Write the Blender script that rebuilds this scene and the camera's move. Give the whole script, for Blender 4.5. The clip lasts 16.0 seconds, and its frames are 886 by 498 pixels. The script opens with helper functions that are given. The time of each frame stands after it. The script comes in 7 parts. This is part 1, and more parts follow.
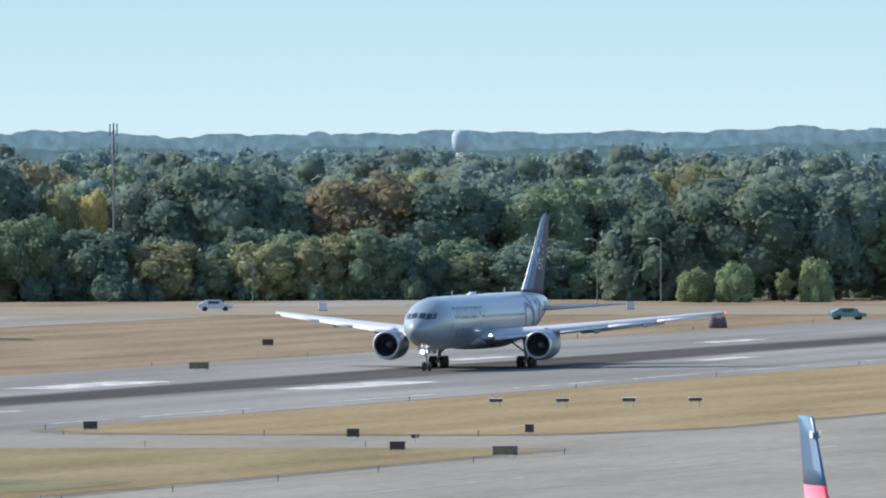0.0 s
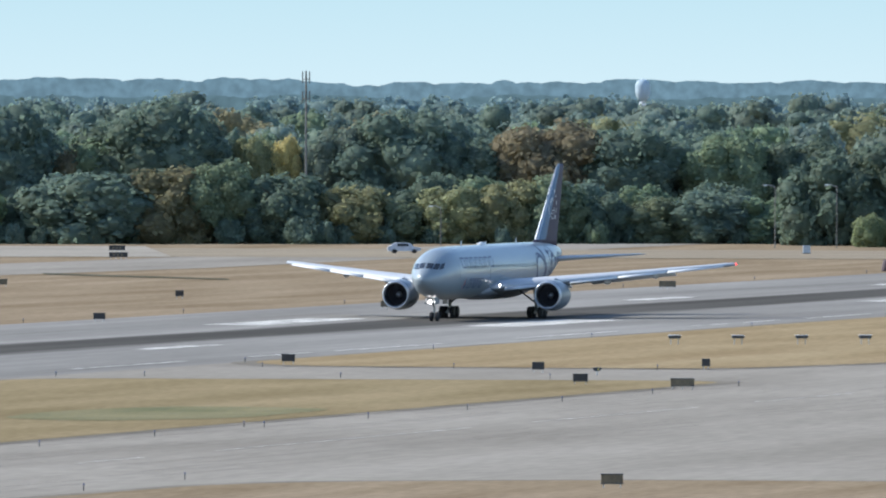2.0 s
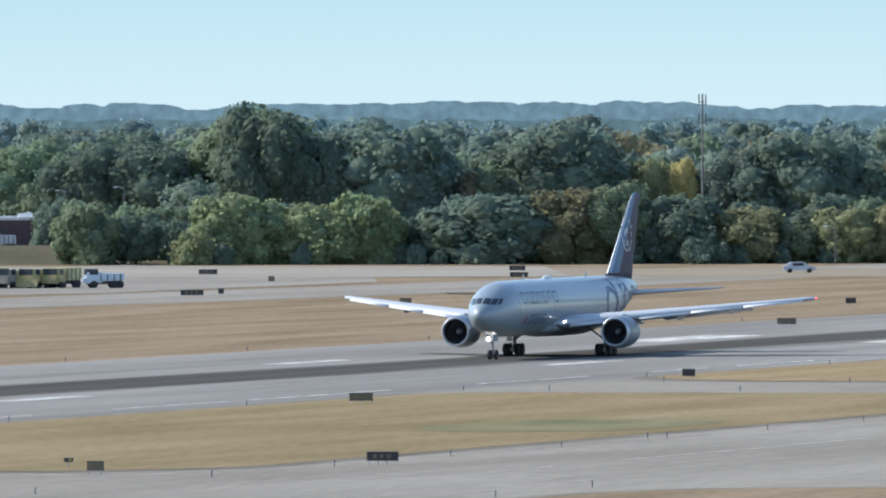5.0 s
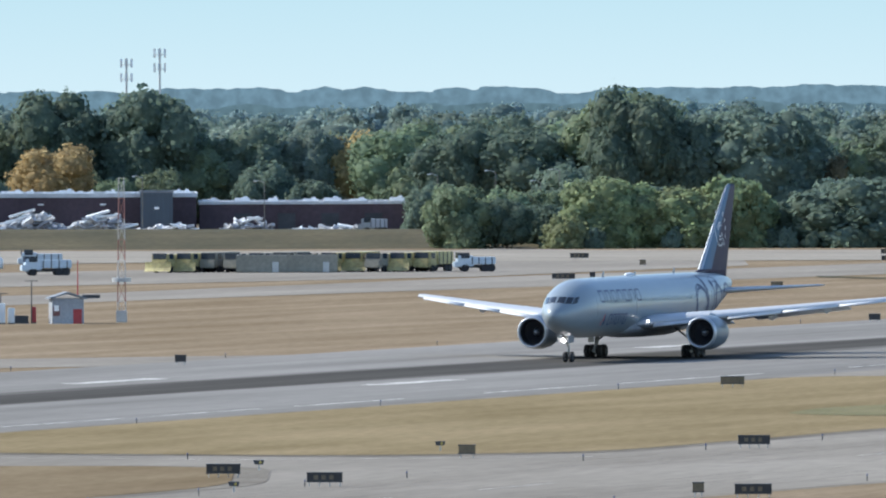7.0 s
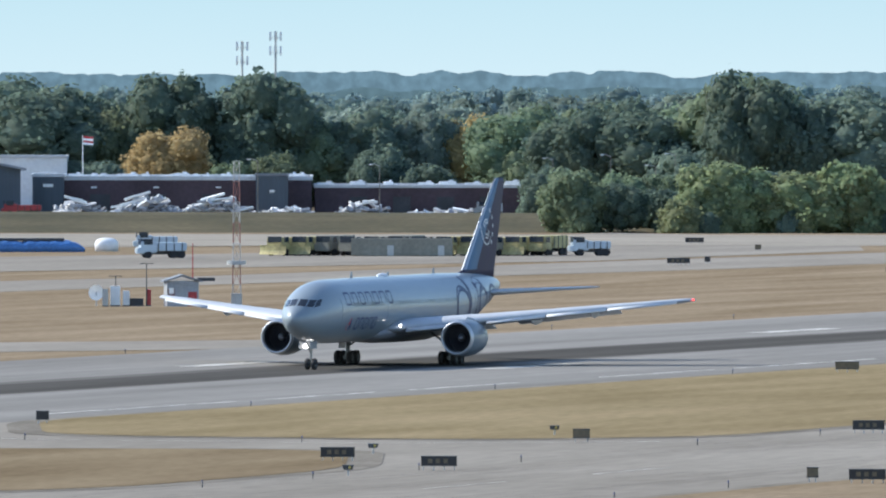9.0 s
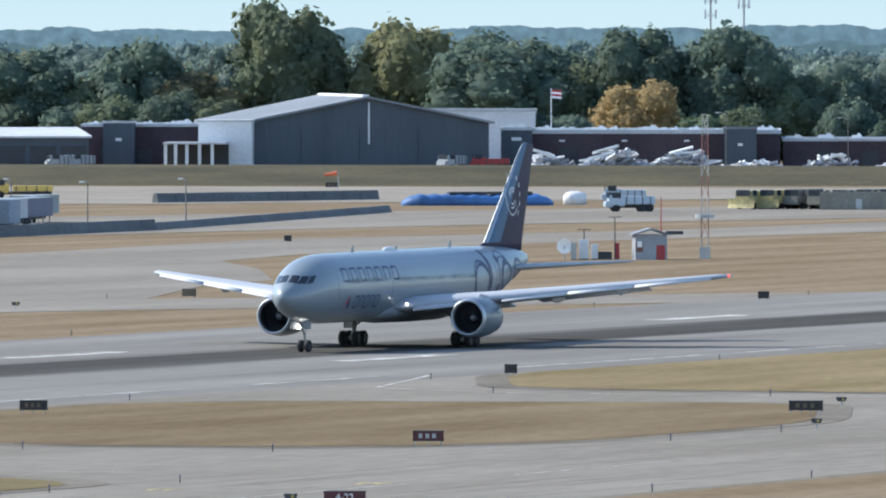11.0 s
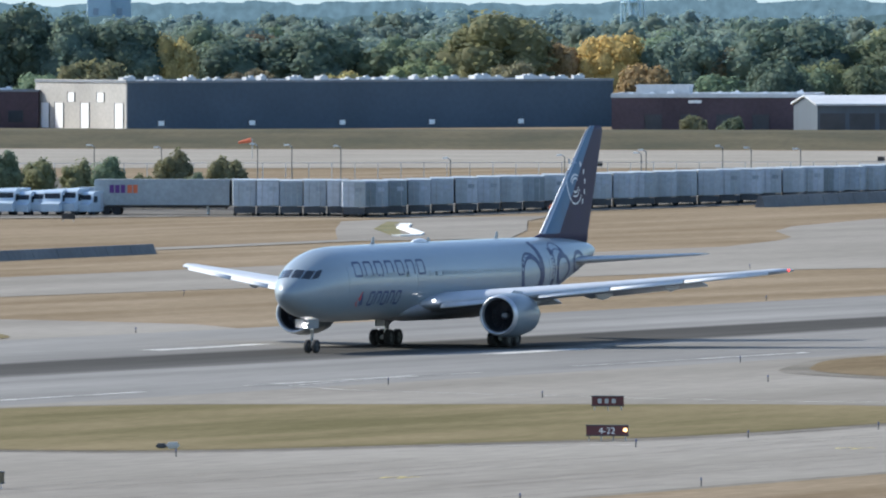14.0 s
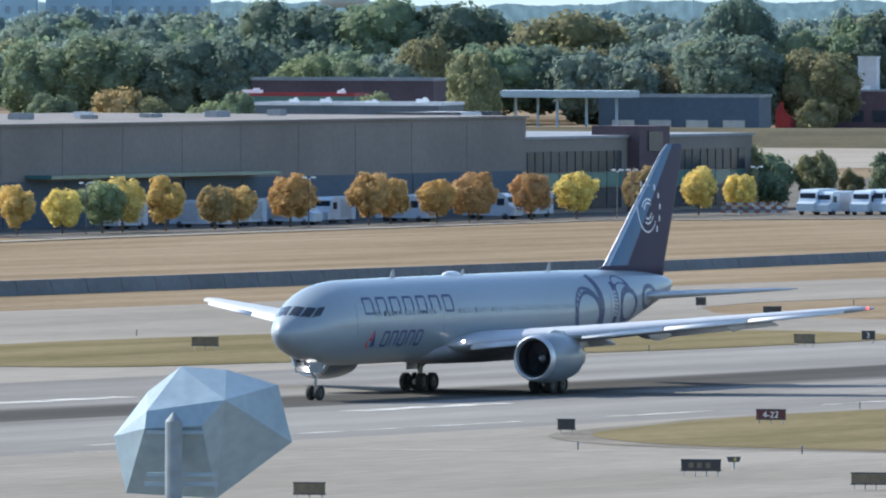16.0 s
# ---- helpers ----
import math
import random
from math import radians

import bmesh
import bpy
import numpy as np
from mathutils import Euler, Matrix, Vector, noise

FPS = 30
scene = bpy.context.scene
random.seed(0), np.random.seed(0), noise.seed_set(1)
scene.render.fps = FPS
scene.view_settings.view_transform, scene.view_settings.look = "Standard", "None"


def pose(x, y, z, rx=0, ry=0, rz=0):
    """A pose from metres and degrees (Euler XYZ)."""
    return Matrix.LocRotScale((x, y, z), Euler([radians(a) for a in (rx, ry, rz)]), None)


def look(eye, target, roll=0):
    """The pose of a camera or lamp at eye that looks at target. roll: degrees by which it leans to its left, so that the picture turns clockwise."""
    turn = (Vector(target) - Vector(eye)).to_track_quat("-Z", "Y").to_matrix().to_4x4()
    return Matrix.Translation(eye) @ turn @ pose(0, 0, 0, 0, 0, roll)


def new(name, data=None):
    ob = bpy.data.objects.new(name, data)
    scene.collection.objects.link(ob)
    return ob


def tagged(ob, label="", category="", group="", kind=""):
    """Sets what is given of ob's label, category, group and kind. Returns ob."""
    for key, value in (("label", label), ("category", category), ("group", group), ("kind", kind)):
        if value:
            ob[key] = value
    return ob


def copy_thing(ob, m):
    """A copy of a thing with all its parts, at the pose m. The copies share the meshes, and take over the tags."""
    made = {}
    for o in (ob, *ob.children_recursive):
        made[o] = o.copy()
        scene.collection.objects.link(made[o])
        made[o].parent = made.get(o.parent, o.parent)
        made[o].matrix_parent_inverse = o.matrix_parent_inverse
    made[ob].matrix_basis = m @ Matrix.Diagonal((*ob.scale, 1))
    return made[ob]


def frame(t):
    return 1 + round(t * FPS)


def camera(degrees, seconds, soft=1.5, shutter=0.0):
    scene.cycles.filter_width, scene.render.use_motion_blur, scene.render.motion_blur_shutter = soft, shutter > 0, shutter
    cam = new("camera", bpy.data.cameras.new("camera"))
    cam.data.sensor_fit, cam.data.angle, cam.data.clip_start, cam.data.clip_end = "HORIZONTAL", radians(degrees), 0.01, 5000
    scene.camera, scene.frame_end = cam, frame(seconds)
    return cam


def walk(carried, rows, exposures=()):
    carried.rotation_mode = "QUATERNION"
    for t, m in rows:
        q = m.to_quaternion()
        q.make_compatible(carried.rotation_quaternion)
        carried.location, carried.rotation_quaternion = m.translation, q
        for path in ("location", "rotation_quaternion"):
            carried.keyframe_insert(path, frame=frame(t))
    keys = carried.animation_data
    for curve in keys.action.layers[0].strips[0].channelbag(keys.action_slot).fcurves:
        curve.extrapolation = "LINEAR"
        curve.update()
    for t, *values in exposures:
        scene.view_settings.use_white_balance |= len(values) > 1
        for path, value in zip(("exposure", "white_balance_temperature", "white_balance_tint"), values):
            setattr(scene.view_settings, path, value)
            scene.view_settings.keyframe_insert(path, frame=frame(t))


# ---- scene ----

# ---------------------------------------------------------------- camera
EYE_HEIGHT = 26.82


def view(x, y, heading, tilt, roll):
    """Camera pose: heading clockwise from +y, tilt above the horizon, in degrees."""
    return pose(x, y, EYE_HEIGHT, 90 + tilt, 0, -heading) @ pose(0, 0, 0, 0, 0, roll)


cam = camera(3.364, 16.0, soft=2.1)
walk(cam, [
    (0, view(6.10, 99.81, 3.6652, -0.5434, -0.21)),
    (0.5, view(5.49, 89.83, 3.4985, -0.6732, -0.16)),
    (1, view(4.46, 72.86, 3.4178, -0.6762, -0.02)),
    (1.5, view(3.36, 54.90, 3.3561, -0.6087, 0.03)),
    (2, view(2.26, 36.93, 2.9674, -0.7353, 0.04)),
    (2.5, view(1.16, 18.96, 2.7309, -0.8025, 0.10)),
    (3, view(0.31, 4.99, 2.5322, -0.5134, 0.08)),
    (3.5, view(0.00, 0.00, 2.3833, -0.5812, 0.21)),
    (3.7, view(0.00, 0.00, 2.3068, -0.5951, 0.12)),
    (5.8, view(0.00, 0.00, 1.2191, -0.6584, -0.10)),
    (6, view(0.00, 0.00, 1.2505, -0.5464, -0.17)),
    (6.5, view(0.00, -0.00, 0.6604, -0.6000, -0.09)),
    (7, view(0.00, 0.00, 0.0681, -0.7050, -0.18)),
    (7.5, view(0.00, 0.00, -0.2698, -0.7805, -0.17)),
    (8, view(-0.00, 0.00, 0.1007, -0.6115, 0.08)),
    (8.5, view(-0.00, -0.00, -0.0147, -0.5848, -0.05)),
    (9, view(-0.00, 0.00, -0.3691, -0.7656, 0.03)),
    (9.2, view(-0.00, 0.00, -0.4967, -0.8341, 0.00)),
    (11.3, view(0.00, -0.00, -2.3952, -0.9456, 0.12)),
    (11.5, view(0.00, -0.00, -2.5528, -0.9369, 0.17)),
    (12, view(1.54, -10.96, -3.1766, -0.9320, -0.29)),
    (12.5, view(4.21, -30.01, -3.8518, -0.9224, -0.16)),
    (13, view(6.86, -48.83, -4.6184, -0.9133, 0.04)),
    (13.5, view(9.36, -66.66, -5.3592, -0.9798, -0.01)),
    (14, view(11.14, -79.29, -6.0774, -1.0502, -0.02)),
    (14.5, view(11.59, -82.49, -6.8038, -0.9911, 0.04)),
    (15, view(11.55, -82.19, -7.5507, -0.9203, -0.02)),
    (15.5, view(11.13, -79.22, -8.4053, -0.9443, 0.11)),
    (16, view(10.86, -77.24, -9.4438, -1.0534, 0.11)),
], exposures=[(0, 0.76, 6130, 8), (15, 0.76, 6130, 8), (16, 0.94, 6130, 8)])

RUN_TURN = 251.784
# the runway's own frame: x along the take-off run, y to the left of it, origin beside the camera
RUN = pose(-389.355, 128.135, 0, 0, 0, 251.784)


def rw(u, v, z=0.0):
    """A world point from metres along and across the runway."""
    return RUN @ Vector((u, v, z))


def roll_distance(t):
    """Metres along the runway of the main gear at t seconds."""
    return -100 * (((4.505677e-05 * t + -1.212616e-02) * t + -3.241458e-01) * t + 1.594057e+01)

# ---------------------------------------------------------------- light
SKY_LOW, SKY_HIGH = (0.42, 0.512, 0.542, 1), (0.318, 0.452, 0.5, 1)
SUN_DIR = Vector((-0.77, 0.25, 0.588)).normalized()
world = bpy.data.worlds.new("world")
scene.world = world
world.use_nodes = True
wn = world.node_tree
sky = wn.nodes.new("ShaderNodeTexSky")
sky.sky_type = "NISHITA"
sky.sun_disc = False
sky.sun_elevation = math.asin(SUN_DIR.z)
sky.sun_rotation = math.atan2(SUN_DIR.x, SUN_DIR.y)
sky.air_density, sky.dust_density, sky.ozone_density = 1.0, 0.6, 2.0
wn.links.new(sky.outputs["Color"], wn.nodes["Background"].inputs["Color"])
wn.nodes["Background"].inputs["Strength"].default_value = 0.15
# pale clear sky close above the horizon, far behind everything
bm = bmesh.new()
cells = 24
for i in range(cells):
    xa, xb = -2300 + 4100 * i / cells, -2300 + 4100 * (i + 1) / cells
    ya, yb = (math.sqrt(4860 ** 2 - (x + 0) ** 2) for x in (xa, xb))
    bm.faces.new([bm.verts.new(p) for p in ((xa, ya, -5), (xb, yb, -5), (xb, yb, 210), (xa, ya, 210))])
me = bpy.data.meshes.new("backdrop")
bm.to_mesh(me)
bm.free()
sky_mat = bpy.data.materials.new("horizon_sky")
sky_mat.use_nodes = True
sn = sky_mat.node_tree
sn.nodes.clear()
s_out, s_em, s_ramp, s_map, s_sep, s_tc = (sn.nodes.new("ShaderNode" + k) for k in ("OutputMaterial", "Emission", "ValToRGB", "MapRange", "SeparateXYZ", "TexCoord"))
sn.links.new(s_tc.outputs["Object"], s_sep.inputs[0])
sn.links.new(s_sep.outputs["Z"], s_map.inputs["Value"])
s_map.inputs["From Min"].default_value, s_map.inputs["From Max"].default_value = 10, 62
s_ramp.color_ramp.elements[0].color, s_ramp.color_ramp.elements[1].color = SKY_LOW, SKY_HIGH
sn.links.new(s_map.outputs["Result"], s_ramp.inputs["Fac"])
sn.links.new(s_ramp.outputs["Color"], s_em.inputs["Color"])
sn.links.new(s_em.outputs["Emission"], s_out.inputs["Surface"])
me.materials.append(sky_mat)
tagged(new("backdrop", me), "pale blue clear autumn sky above the horizon", "sky", kind="structure")


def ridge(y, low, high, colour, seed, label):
    """A wooded skyline far behind everything, its haze put into a glowing colour."""
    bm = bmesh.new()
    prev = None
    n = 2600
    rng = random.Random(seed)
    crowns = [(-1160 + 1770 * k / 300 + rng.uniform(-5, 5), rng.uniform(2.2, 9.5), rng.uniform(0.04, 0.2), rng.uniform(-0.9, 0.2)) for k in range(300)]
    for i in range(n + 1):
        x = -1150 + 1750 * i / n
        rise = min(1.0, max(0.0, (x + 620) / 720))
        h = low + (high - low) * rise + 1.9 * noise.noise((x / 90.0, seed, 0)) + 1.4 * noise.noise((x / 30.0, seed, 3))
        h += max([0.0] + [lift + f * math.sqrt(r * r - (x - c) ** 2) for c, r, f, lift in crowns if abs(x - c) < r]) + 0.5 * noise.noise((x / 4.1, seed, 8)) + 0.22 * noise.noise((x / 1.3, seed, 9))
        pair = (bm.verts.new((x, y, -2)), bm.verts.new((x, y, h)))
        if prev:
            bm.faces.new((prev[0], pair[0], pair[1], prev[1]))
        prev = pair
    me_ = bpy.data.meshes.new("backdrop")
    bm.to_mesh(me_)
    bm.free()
    m_ = bpy.data.materials.new("glowing_haze_ridge")
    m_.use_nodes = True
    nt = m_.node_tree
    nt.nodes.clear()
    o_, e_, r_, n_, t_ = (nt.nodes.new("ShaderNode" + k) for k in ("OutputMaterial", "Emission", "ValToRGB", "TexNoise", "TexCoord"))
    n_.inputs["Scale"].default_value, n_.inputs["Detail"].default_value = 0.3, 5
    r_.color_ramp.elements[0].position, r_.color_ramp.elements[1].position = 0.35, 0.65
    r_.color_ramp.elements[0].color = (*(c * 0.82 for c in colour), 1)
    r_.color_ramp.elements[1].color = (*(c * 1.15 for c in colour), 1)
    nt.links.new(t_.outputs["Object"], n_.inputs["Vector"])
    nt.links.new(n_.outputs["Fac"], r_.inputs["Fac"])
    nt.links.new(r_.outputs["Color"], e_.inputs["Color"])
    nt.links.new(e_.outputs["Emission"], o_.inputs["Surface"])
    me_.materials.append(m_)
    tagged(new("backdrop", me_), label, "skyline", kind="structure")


# emission colours hold the blue haze; both strips glow by themselves
ridge(4660, 16.6, 18.4, (0.1, 0.163, 0.205), 2, "glowing hazy blue backdrop of a wooded ridge on the horizon")
ridge(4380, 11.5, 14.5, (0.073, 0.12, 0.142), 7, "glowing hazy blue-green backdrop of distant woods below the ridge")
sun_data = bpy.data.lights.new("sun", "SUN")
sun_data.energy, sun_data.angle, sun_data.color = 3.6, radians(0.6), (1.0, 0.92, 0.79)
sun = new("sun", sun_data)
sun.matrix_world = look(SUN_DIR * 500, (0, 0, 0))

# ---------------------------------------------------------------- materials
MATS = {}


def mat(name, col, rough=0.7, metal=0.0, vary=0.18, scale=1.0, bump=0.0, col2=None, stretch=(1, 1, 1), island=0.0, obj=0.0,
        spec=0.5, coat=0.0, glow=0.0):
    """A surface with colour variation at two scales, roughness variation and fine relief, in metres of the object."""
    if name in MATS:
        return MATS[name]
    m = bpy.data.materials.new(name)
    m.use_nodes = True
    nt = m.node_tree
    n, l = nt.nodes, nt.links
    b = n["Principled BSDF"]
    b.inputs["Metallic"].default_value = metal
    b.inputs["Specular IOR Level"].default_value = spec
    b.inputs["Coat Weight"].default_value = coat
    b.inputs["Coat Roughness"].default_value = 0.08
    tc = n.new("ShaderNodeTexCoord")
    mp = n.new("ShaderNodeMapping")
    mp.inputs["Scale"].default_value = stretch
    l.new(tc.outputs["Object"], mp.inputs["Vector"])
    big, fine = n.new("ShaderNodeTexNoise"), n.new("ShaderNodeTexNoise")
    big.inputs["Scale"].default_value, big.inputs["Detail"].default_value = 0.12 * scale, 4
    fine.inputs["Scale"].default_value, fine.inputs["Detail"].default_value = 2.2 * scale, 5
    for t in (big, fine):
        l.new(mp.outputs["Vector"], t.inputs["Vector"])
    c2 = col2 or tuple(min(1, c * (1 + vary * 1.6) + 0.004) for c in col)
    c1 = tuple(c * (1 - vary) for c in col) if not col2 else col
    ramp = n.new("ShaderNodeValToRGB")
    ramp.color_ramp.elements[0].position, ramp.color_ramp.elements[1].position = 0.32, 0.68
    ramp.color_ramp.elements[0].color, ramp.color_ramp.elements[1].color = (*c1, 1), (*c2, 1)
    l.new(big.outputs["Fac"], ramp.inputs["Fac"])
    hs = n.new("ShaderNodeHueSaturation")
    l.new(ramp.outputs["Color"], hs.inputs["Color"])
    val = n.new("ShaderNodeMapRange")
    val.inputs["From Min"].default_value, val.inputs["From Max"].default_value = 0.3, 0.7
    val.inputs["To Min"].default_value, val.inputs["To Max"].default_value = 1 - vary, 1 + vary
    l.new(fine.outputs["Fac"], val.inputs["Value"])
    last = val.outputs["Result"]
    for amount, node, sock in ((island, "ShaderNodeNewGeometry", "Random Per Island"), (obj, "ShaderNodeObjectInfo", "Random")):
        if amount:
            src = n.new(node)
            mr = n.new("ShaderNodeMapRange")
            mr.inputs["To Min"].default_value, mr.inputs["To Max"].default_value = 1 - amount, 1 + amount
            l.new(src.outputs[sock], mr.inputs["Value"])
            mul = n.new("ShaderNodeMath")
            mul.operation = "MULTIPLY"
            l.new(last, mul.inputs[0])
            l.new(mr.outputs["Result"], mul.inputs[1])
            last = mul.outputs[0]
            if amount == obj:
                hr = n.new("ShaderNodeMapRange")
                hr.inputs["To Min"].default_value, hr.inputs["To Max"].default_value = 0.5 - 0.035, 0.5 + 0.02
                l.new(src.outputs[sock], hr.inputs["Value"])
                l.new(hr.outputs["Result"], hs.inputs["Hue"])
    l.new(last, hs.inputs["Value"])
    l.new(hs.outputs["Color"], b.inputs["Base Color"])
    rr = n.new("ShaderNodeMapRange")
    rr.inputs["To Min"].default_value, rr.inputs["To Max"].default_value = max(0.02, rough - 0.08), min(1, rough + 0.08)
    l.new(fine.outputs["Fac"], rr.inputs["Value"])
    l.new(rr.outputs["Result"], b.inputs["Roughness"])
    if bump:
        bp = n.new("ShaderNodeBump")
        bp.inputs["Strength"].default_value, bp.inputs["Distance"].default_value = bump, 0.05
        l.new(fine.outputs["Fac"], bp.inputs["Height"])
        l.new(bp.outputs["Normal"], b.inputs["Normal"])
    if glow:
        b.inputs["Emission Color"].default_value = (*col, 1)
        b.inputs["Emission Strength"].default_value = glow
    MATS[name] = m
    return m


# ---------------------------------------------------------------- mesh helpers
def part(name, bm, material, parent=None, label="", smooth=False):
    """Links a bmesh as one mesh object under its thing."""
    me = bpy.data.meshes.new(name)
    bmesh.ops.recalc_face_normals(bm, faces=bm.faces)
    bm.to_mesh(me)
    bm.free()
    me.materials.append(material)
    if smooth:
        me.shade_smooth()
    ob = new(name, me)
    if parent:
        ob.parent = parent
    return tagged(ob, label)


def piece(name, me, parent, m=None):
    """A repeat of a shared mesh under a thing."""
    ob = new(name, me)
    ob.parent = parent
    if m is not None:
        ob.matrix_basis = m
    return ob


def thing(name, label, category, m=None, group="", kind=""):
    ob = new(name)
    ob.empty_display_size = 0.5
    if m is not None:
        ob.matrix_basis = m
    return tagged(ob, label, category, group, kind)


def box(bm, x, y, z, sx, sy, sz, m=None, bevel=0.0):
    """A box with its base's centre at x, y, z."""
    r = bmesh.ops.create_cube(bm, size=1.0, matrix=(m or Matrix()) @ Matrix.Translation((x, y, z + sz / 2)) @ Matrix.Diagonal((sx, sy, sz, 1)))
    if bevel:
        edges = {e for v in r["verts"] for e in v.link_edges}
        bmesh.ops.bevel(bm, geom=list(edges), offset=bevel, segments=2, affect="EDGES")
    return bm


def rod(bm, a, b, r, r2=None, n=8):
    """A tapered round bar from a to b."""
    a, b = Vector(a), Vector(b)
    d = b - a
    m = Matrix.Translation((a + b) / 2) @ d.to_track_quat("Z", "Y").to_matrix().to_4x4()
    bmesh.ops.create_cone(bm, cap_ends=True, segments=n, radius1=r, radius2=r if r2 is None else r2, depth=d.length, matrix=m)
    return bm


def skin(bm, rings, close=True, caps=True):
    """Skins rings of equally many points."""
    vs = [[bm.verts.new(p) for p in r] for r in rings]
    k = len(vs[0])
    for a, b in zip(vs, vs[1:]):
        for i in range(k if close else k - 1):
            j = (i + 1) % k
            bm.faces.new((a[i], a[j], b[j], b[i]))
    if caps:
        bm.faces.new(vs[0][::-1])
        bm.faces.new(vs[-1])
    return bm


def slab(bm, pts, z0, z1):
    """An upright prism over a polygon in the plane."""
    lo, hi = [bm.verts.new((x, y, z0)) for x, y in pts], [bm.verts.new((x, y, z1)) for x, y in pts]
    bm.faces.new(hi)
    bm.faces.new(lo[::-1])
    for i in range(len(pts)):
        j = (i + 1) % len(pts)
        bm.faces.new((lo[i], lo[j], hi[j], hi[i]))
    return bm


def hull_round(pts, r, n=5):
    """A polygon with rounded corners."""
    out = []
    k = len(pts)
    for i, p in enumerate(pts):
        p, a, b = Vector(p), Vector(pts[i - 1]), Vector(pts[(i + 1) % k])
        da, db = (a - p), (b - p)
        d = min(r, da.length * 0.45, db.length * 0.45)
        s, e = p + da.normalized() * d, p + db.normalized() * d
        for q in range(n + 1):
            t = q / n
            c = (1 - t) ** 2 * s + 2 * t * (1 - t) * p + t * t * e
            out.append((c.x, c.y))
    return out

# ---------------------------------------------------------------- ground
import functools
from mathutils.geometry import tessellate_polygon

M_DRY = mat("dry_grass", (0.18, 0.136, 0.088), 0.95, vary=0.18, scale=0.35, col2=(0.262, 0.207, 0.145), stretch=(0.35, 3.0, 1), spec=0.0)
M_GREEN = mat("mown_grass", (0.128, 0.112, 0.06), 0.95, vary=0.16, scale=0.5, col2=(0.205, 0.167, 0.1), stretch=(0.35, 2.2, 1), spec=0.0)
M_BROWN = mat("brown_grass", (0.152, 0.115, 0.072), 0.95, vary=0.16, scale=0.5, col2=(0.212, 0.166, 0.108), stretch=(0.35, 2.2, 1), spec=0.0)
M_CONC = mat("concrete_pavement", (0.212, 0.193, 0.166), 0.9, vary=0.1, scale=0.5, col2=(0.278, 0.255, 0.222), stretch=(0.2, 1, 1), spec=0.0)
M_PALE = mat("pale_concrete", (0.25, 0.226, 0.192), 0.9, vary=0.1, scale=0.4, col2=(0.315, 0.288, 0.245), spec=0.0)
M_TAN = mat("tan_grass", (0.218, 0.162, 0.094), 0.95, vary=0.18, scale=0.35, col2=(0.29, 0.228, 0.14), stretch=(0.35, 3.0, 1), spec=0.0)
M_MARK = mat("worn_white_marking", (0.4, 0.39, 0.365), 0.8, vary=0.4, scale=2.5, spec=0.0)
M_YMARK = mat("worn_yellow_marking", (0.465, 0.372, 0.093), 0.7, vary=0.25, scale=1.5)
M_KERB = mat("white_kerb_paint", (0.75, 0.74, 0.71), 0.7, vary=0.1, scale=0.6, spec=0.1)
M_SHOULDER = mat("asphalt_shoulder", (0.14, 0.13, 0.115), 0.9, vary=0.15, scale=0.8, spec=0.0)
M_BANK = mat("bank_grass", (0.056, 0.051, 0.028), 0.95, vary=0.25, scale=0.4, col2=(0.102, 0.084, 0.047), spec=0.1)

M_GOLDG = mat("golden_dry_grass", (0.185, 0.146, 0.083), 0.95, vary=0.17, scale=0.4, col2=(0.258, 0.205, 0.124), stretch=(0.35, 2.4, 1), spec=0.0)
M_VERGE = mat("worn_pavement_edge", (0.18, 0.163, 0.138), 0.9, vary=0.15, scale=0.8, spec=0.0)
M_STRIP = mat("pale_dry_strip", (0.215, 0.18, 0.136), 0.95, vary=0.16, scale=0.35, col2=(0.278, 0.238, 0.18), stretch=(0.35, 3.0, 1), spec=0.0)
M_OLIVEG = mat("olive_grass", (0.115, 0.112, 0.05), 0.95, vary=0.16, scale=0.5, col2=(0.2, 0.17, 0.088), stretch=(1, 2.0, 1), spec=0.1)


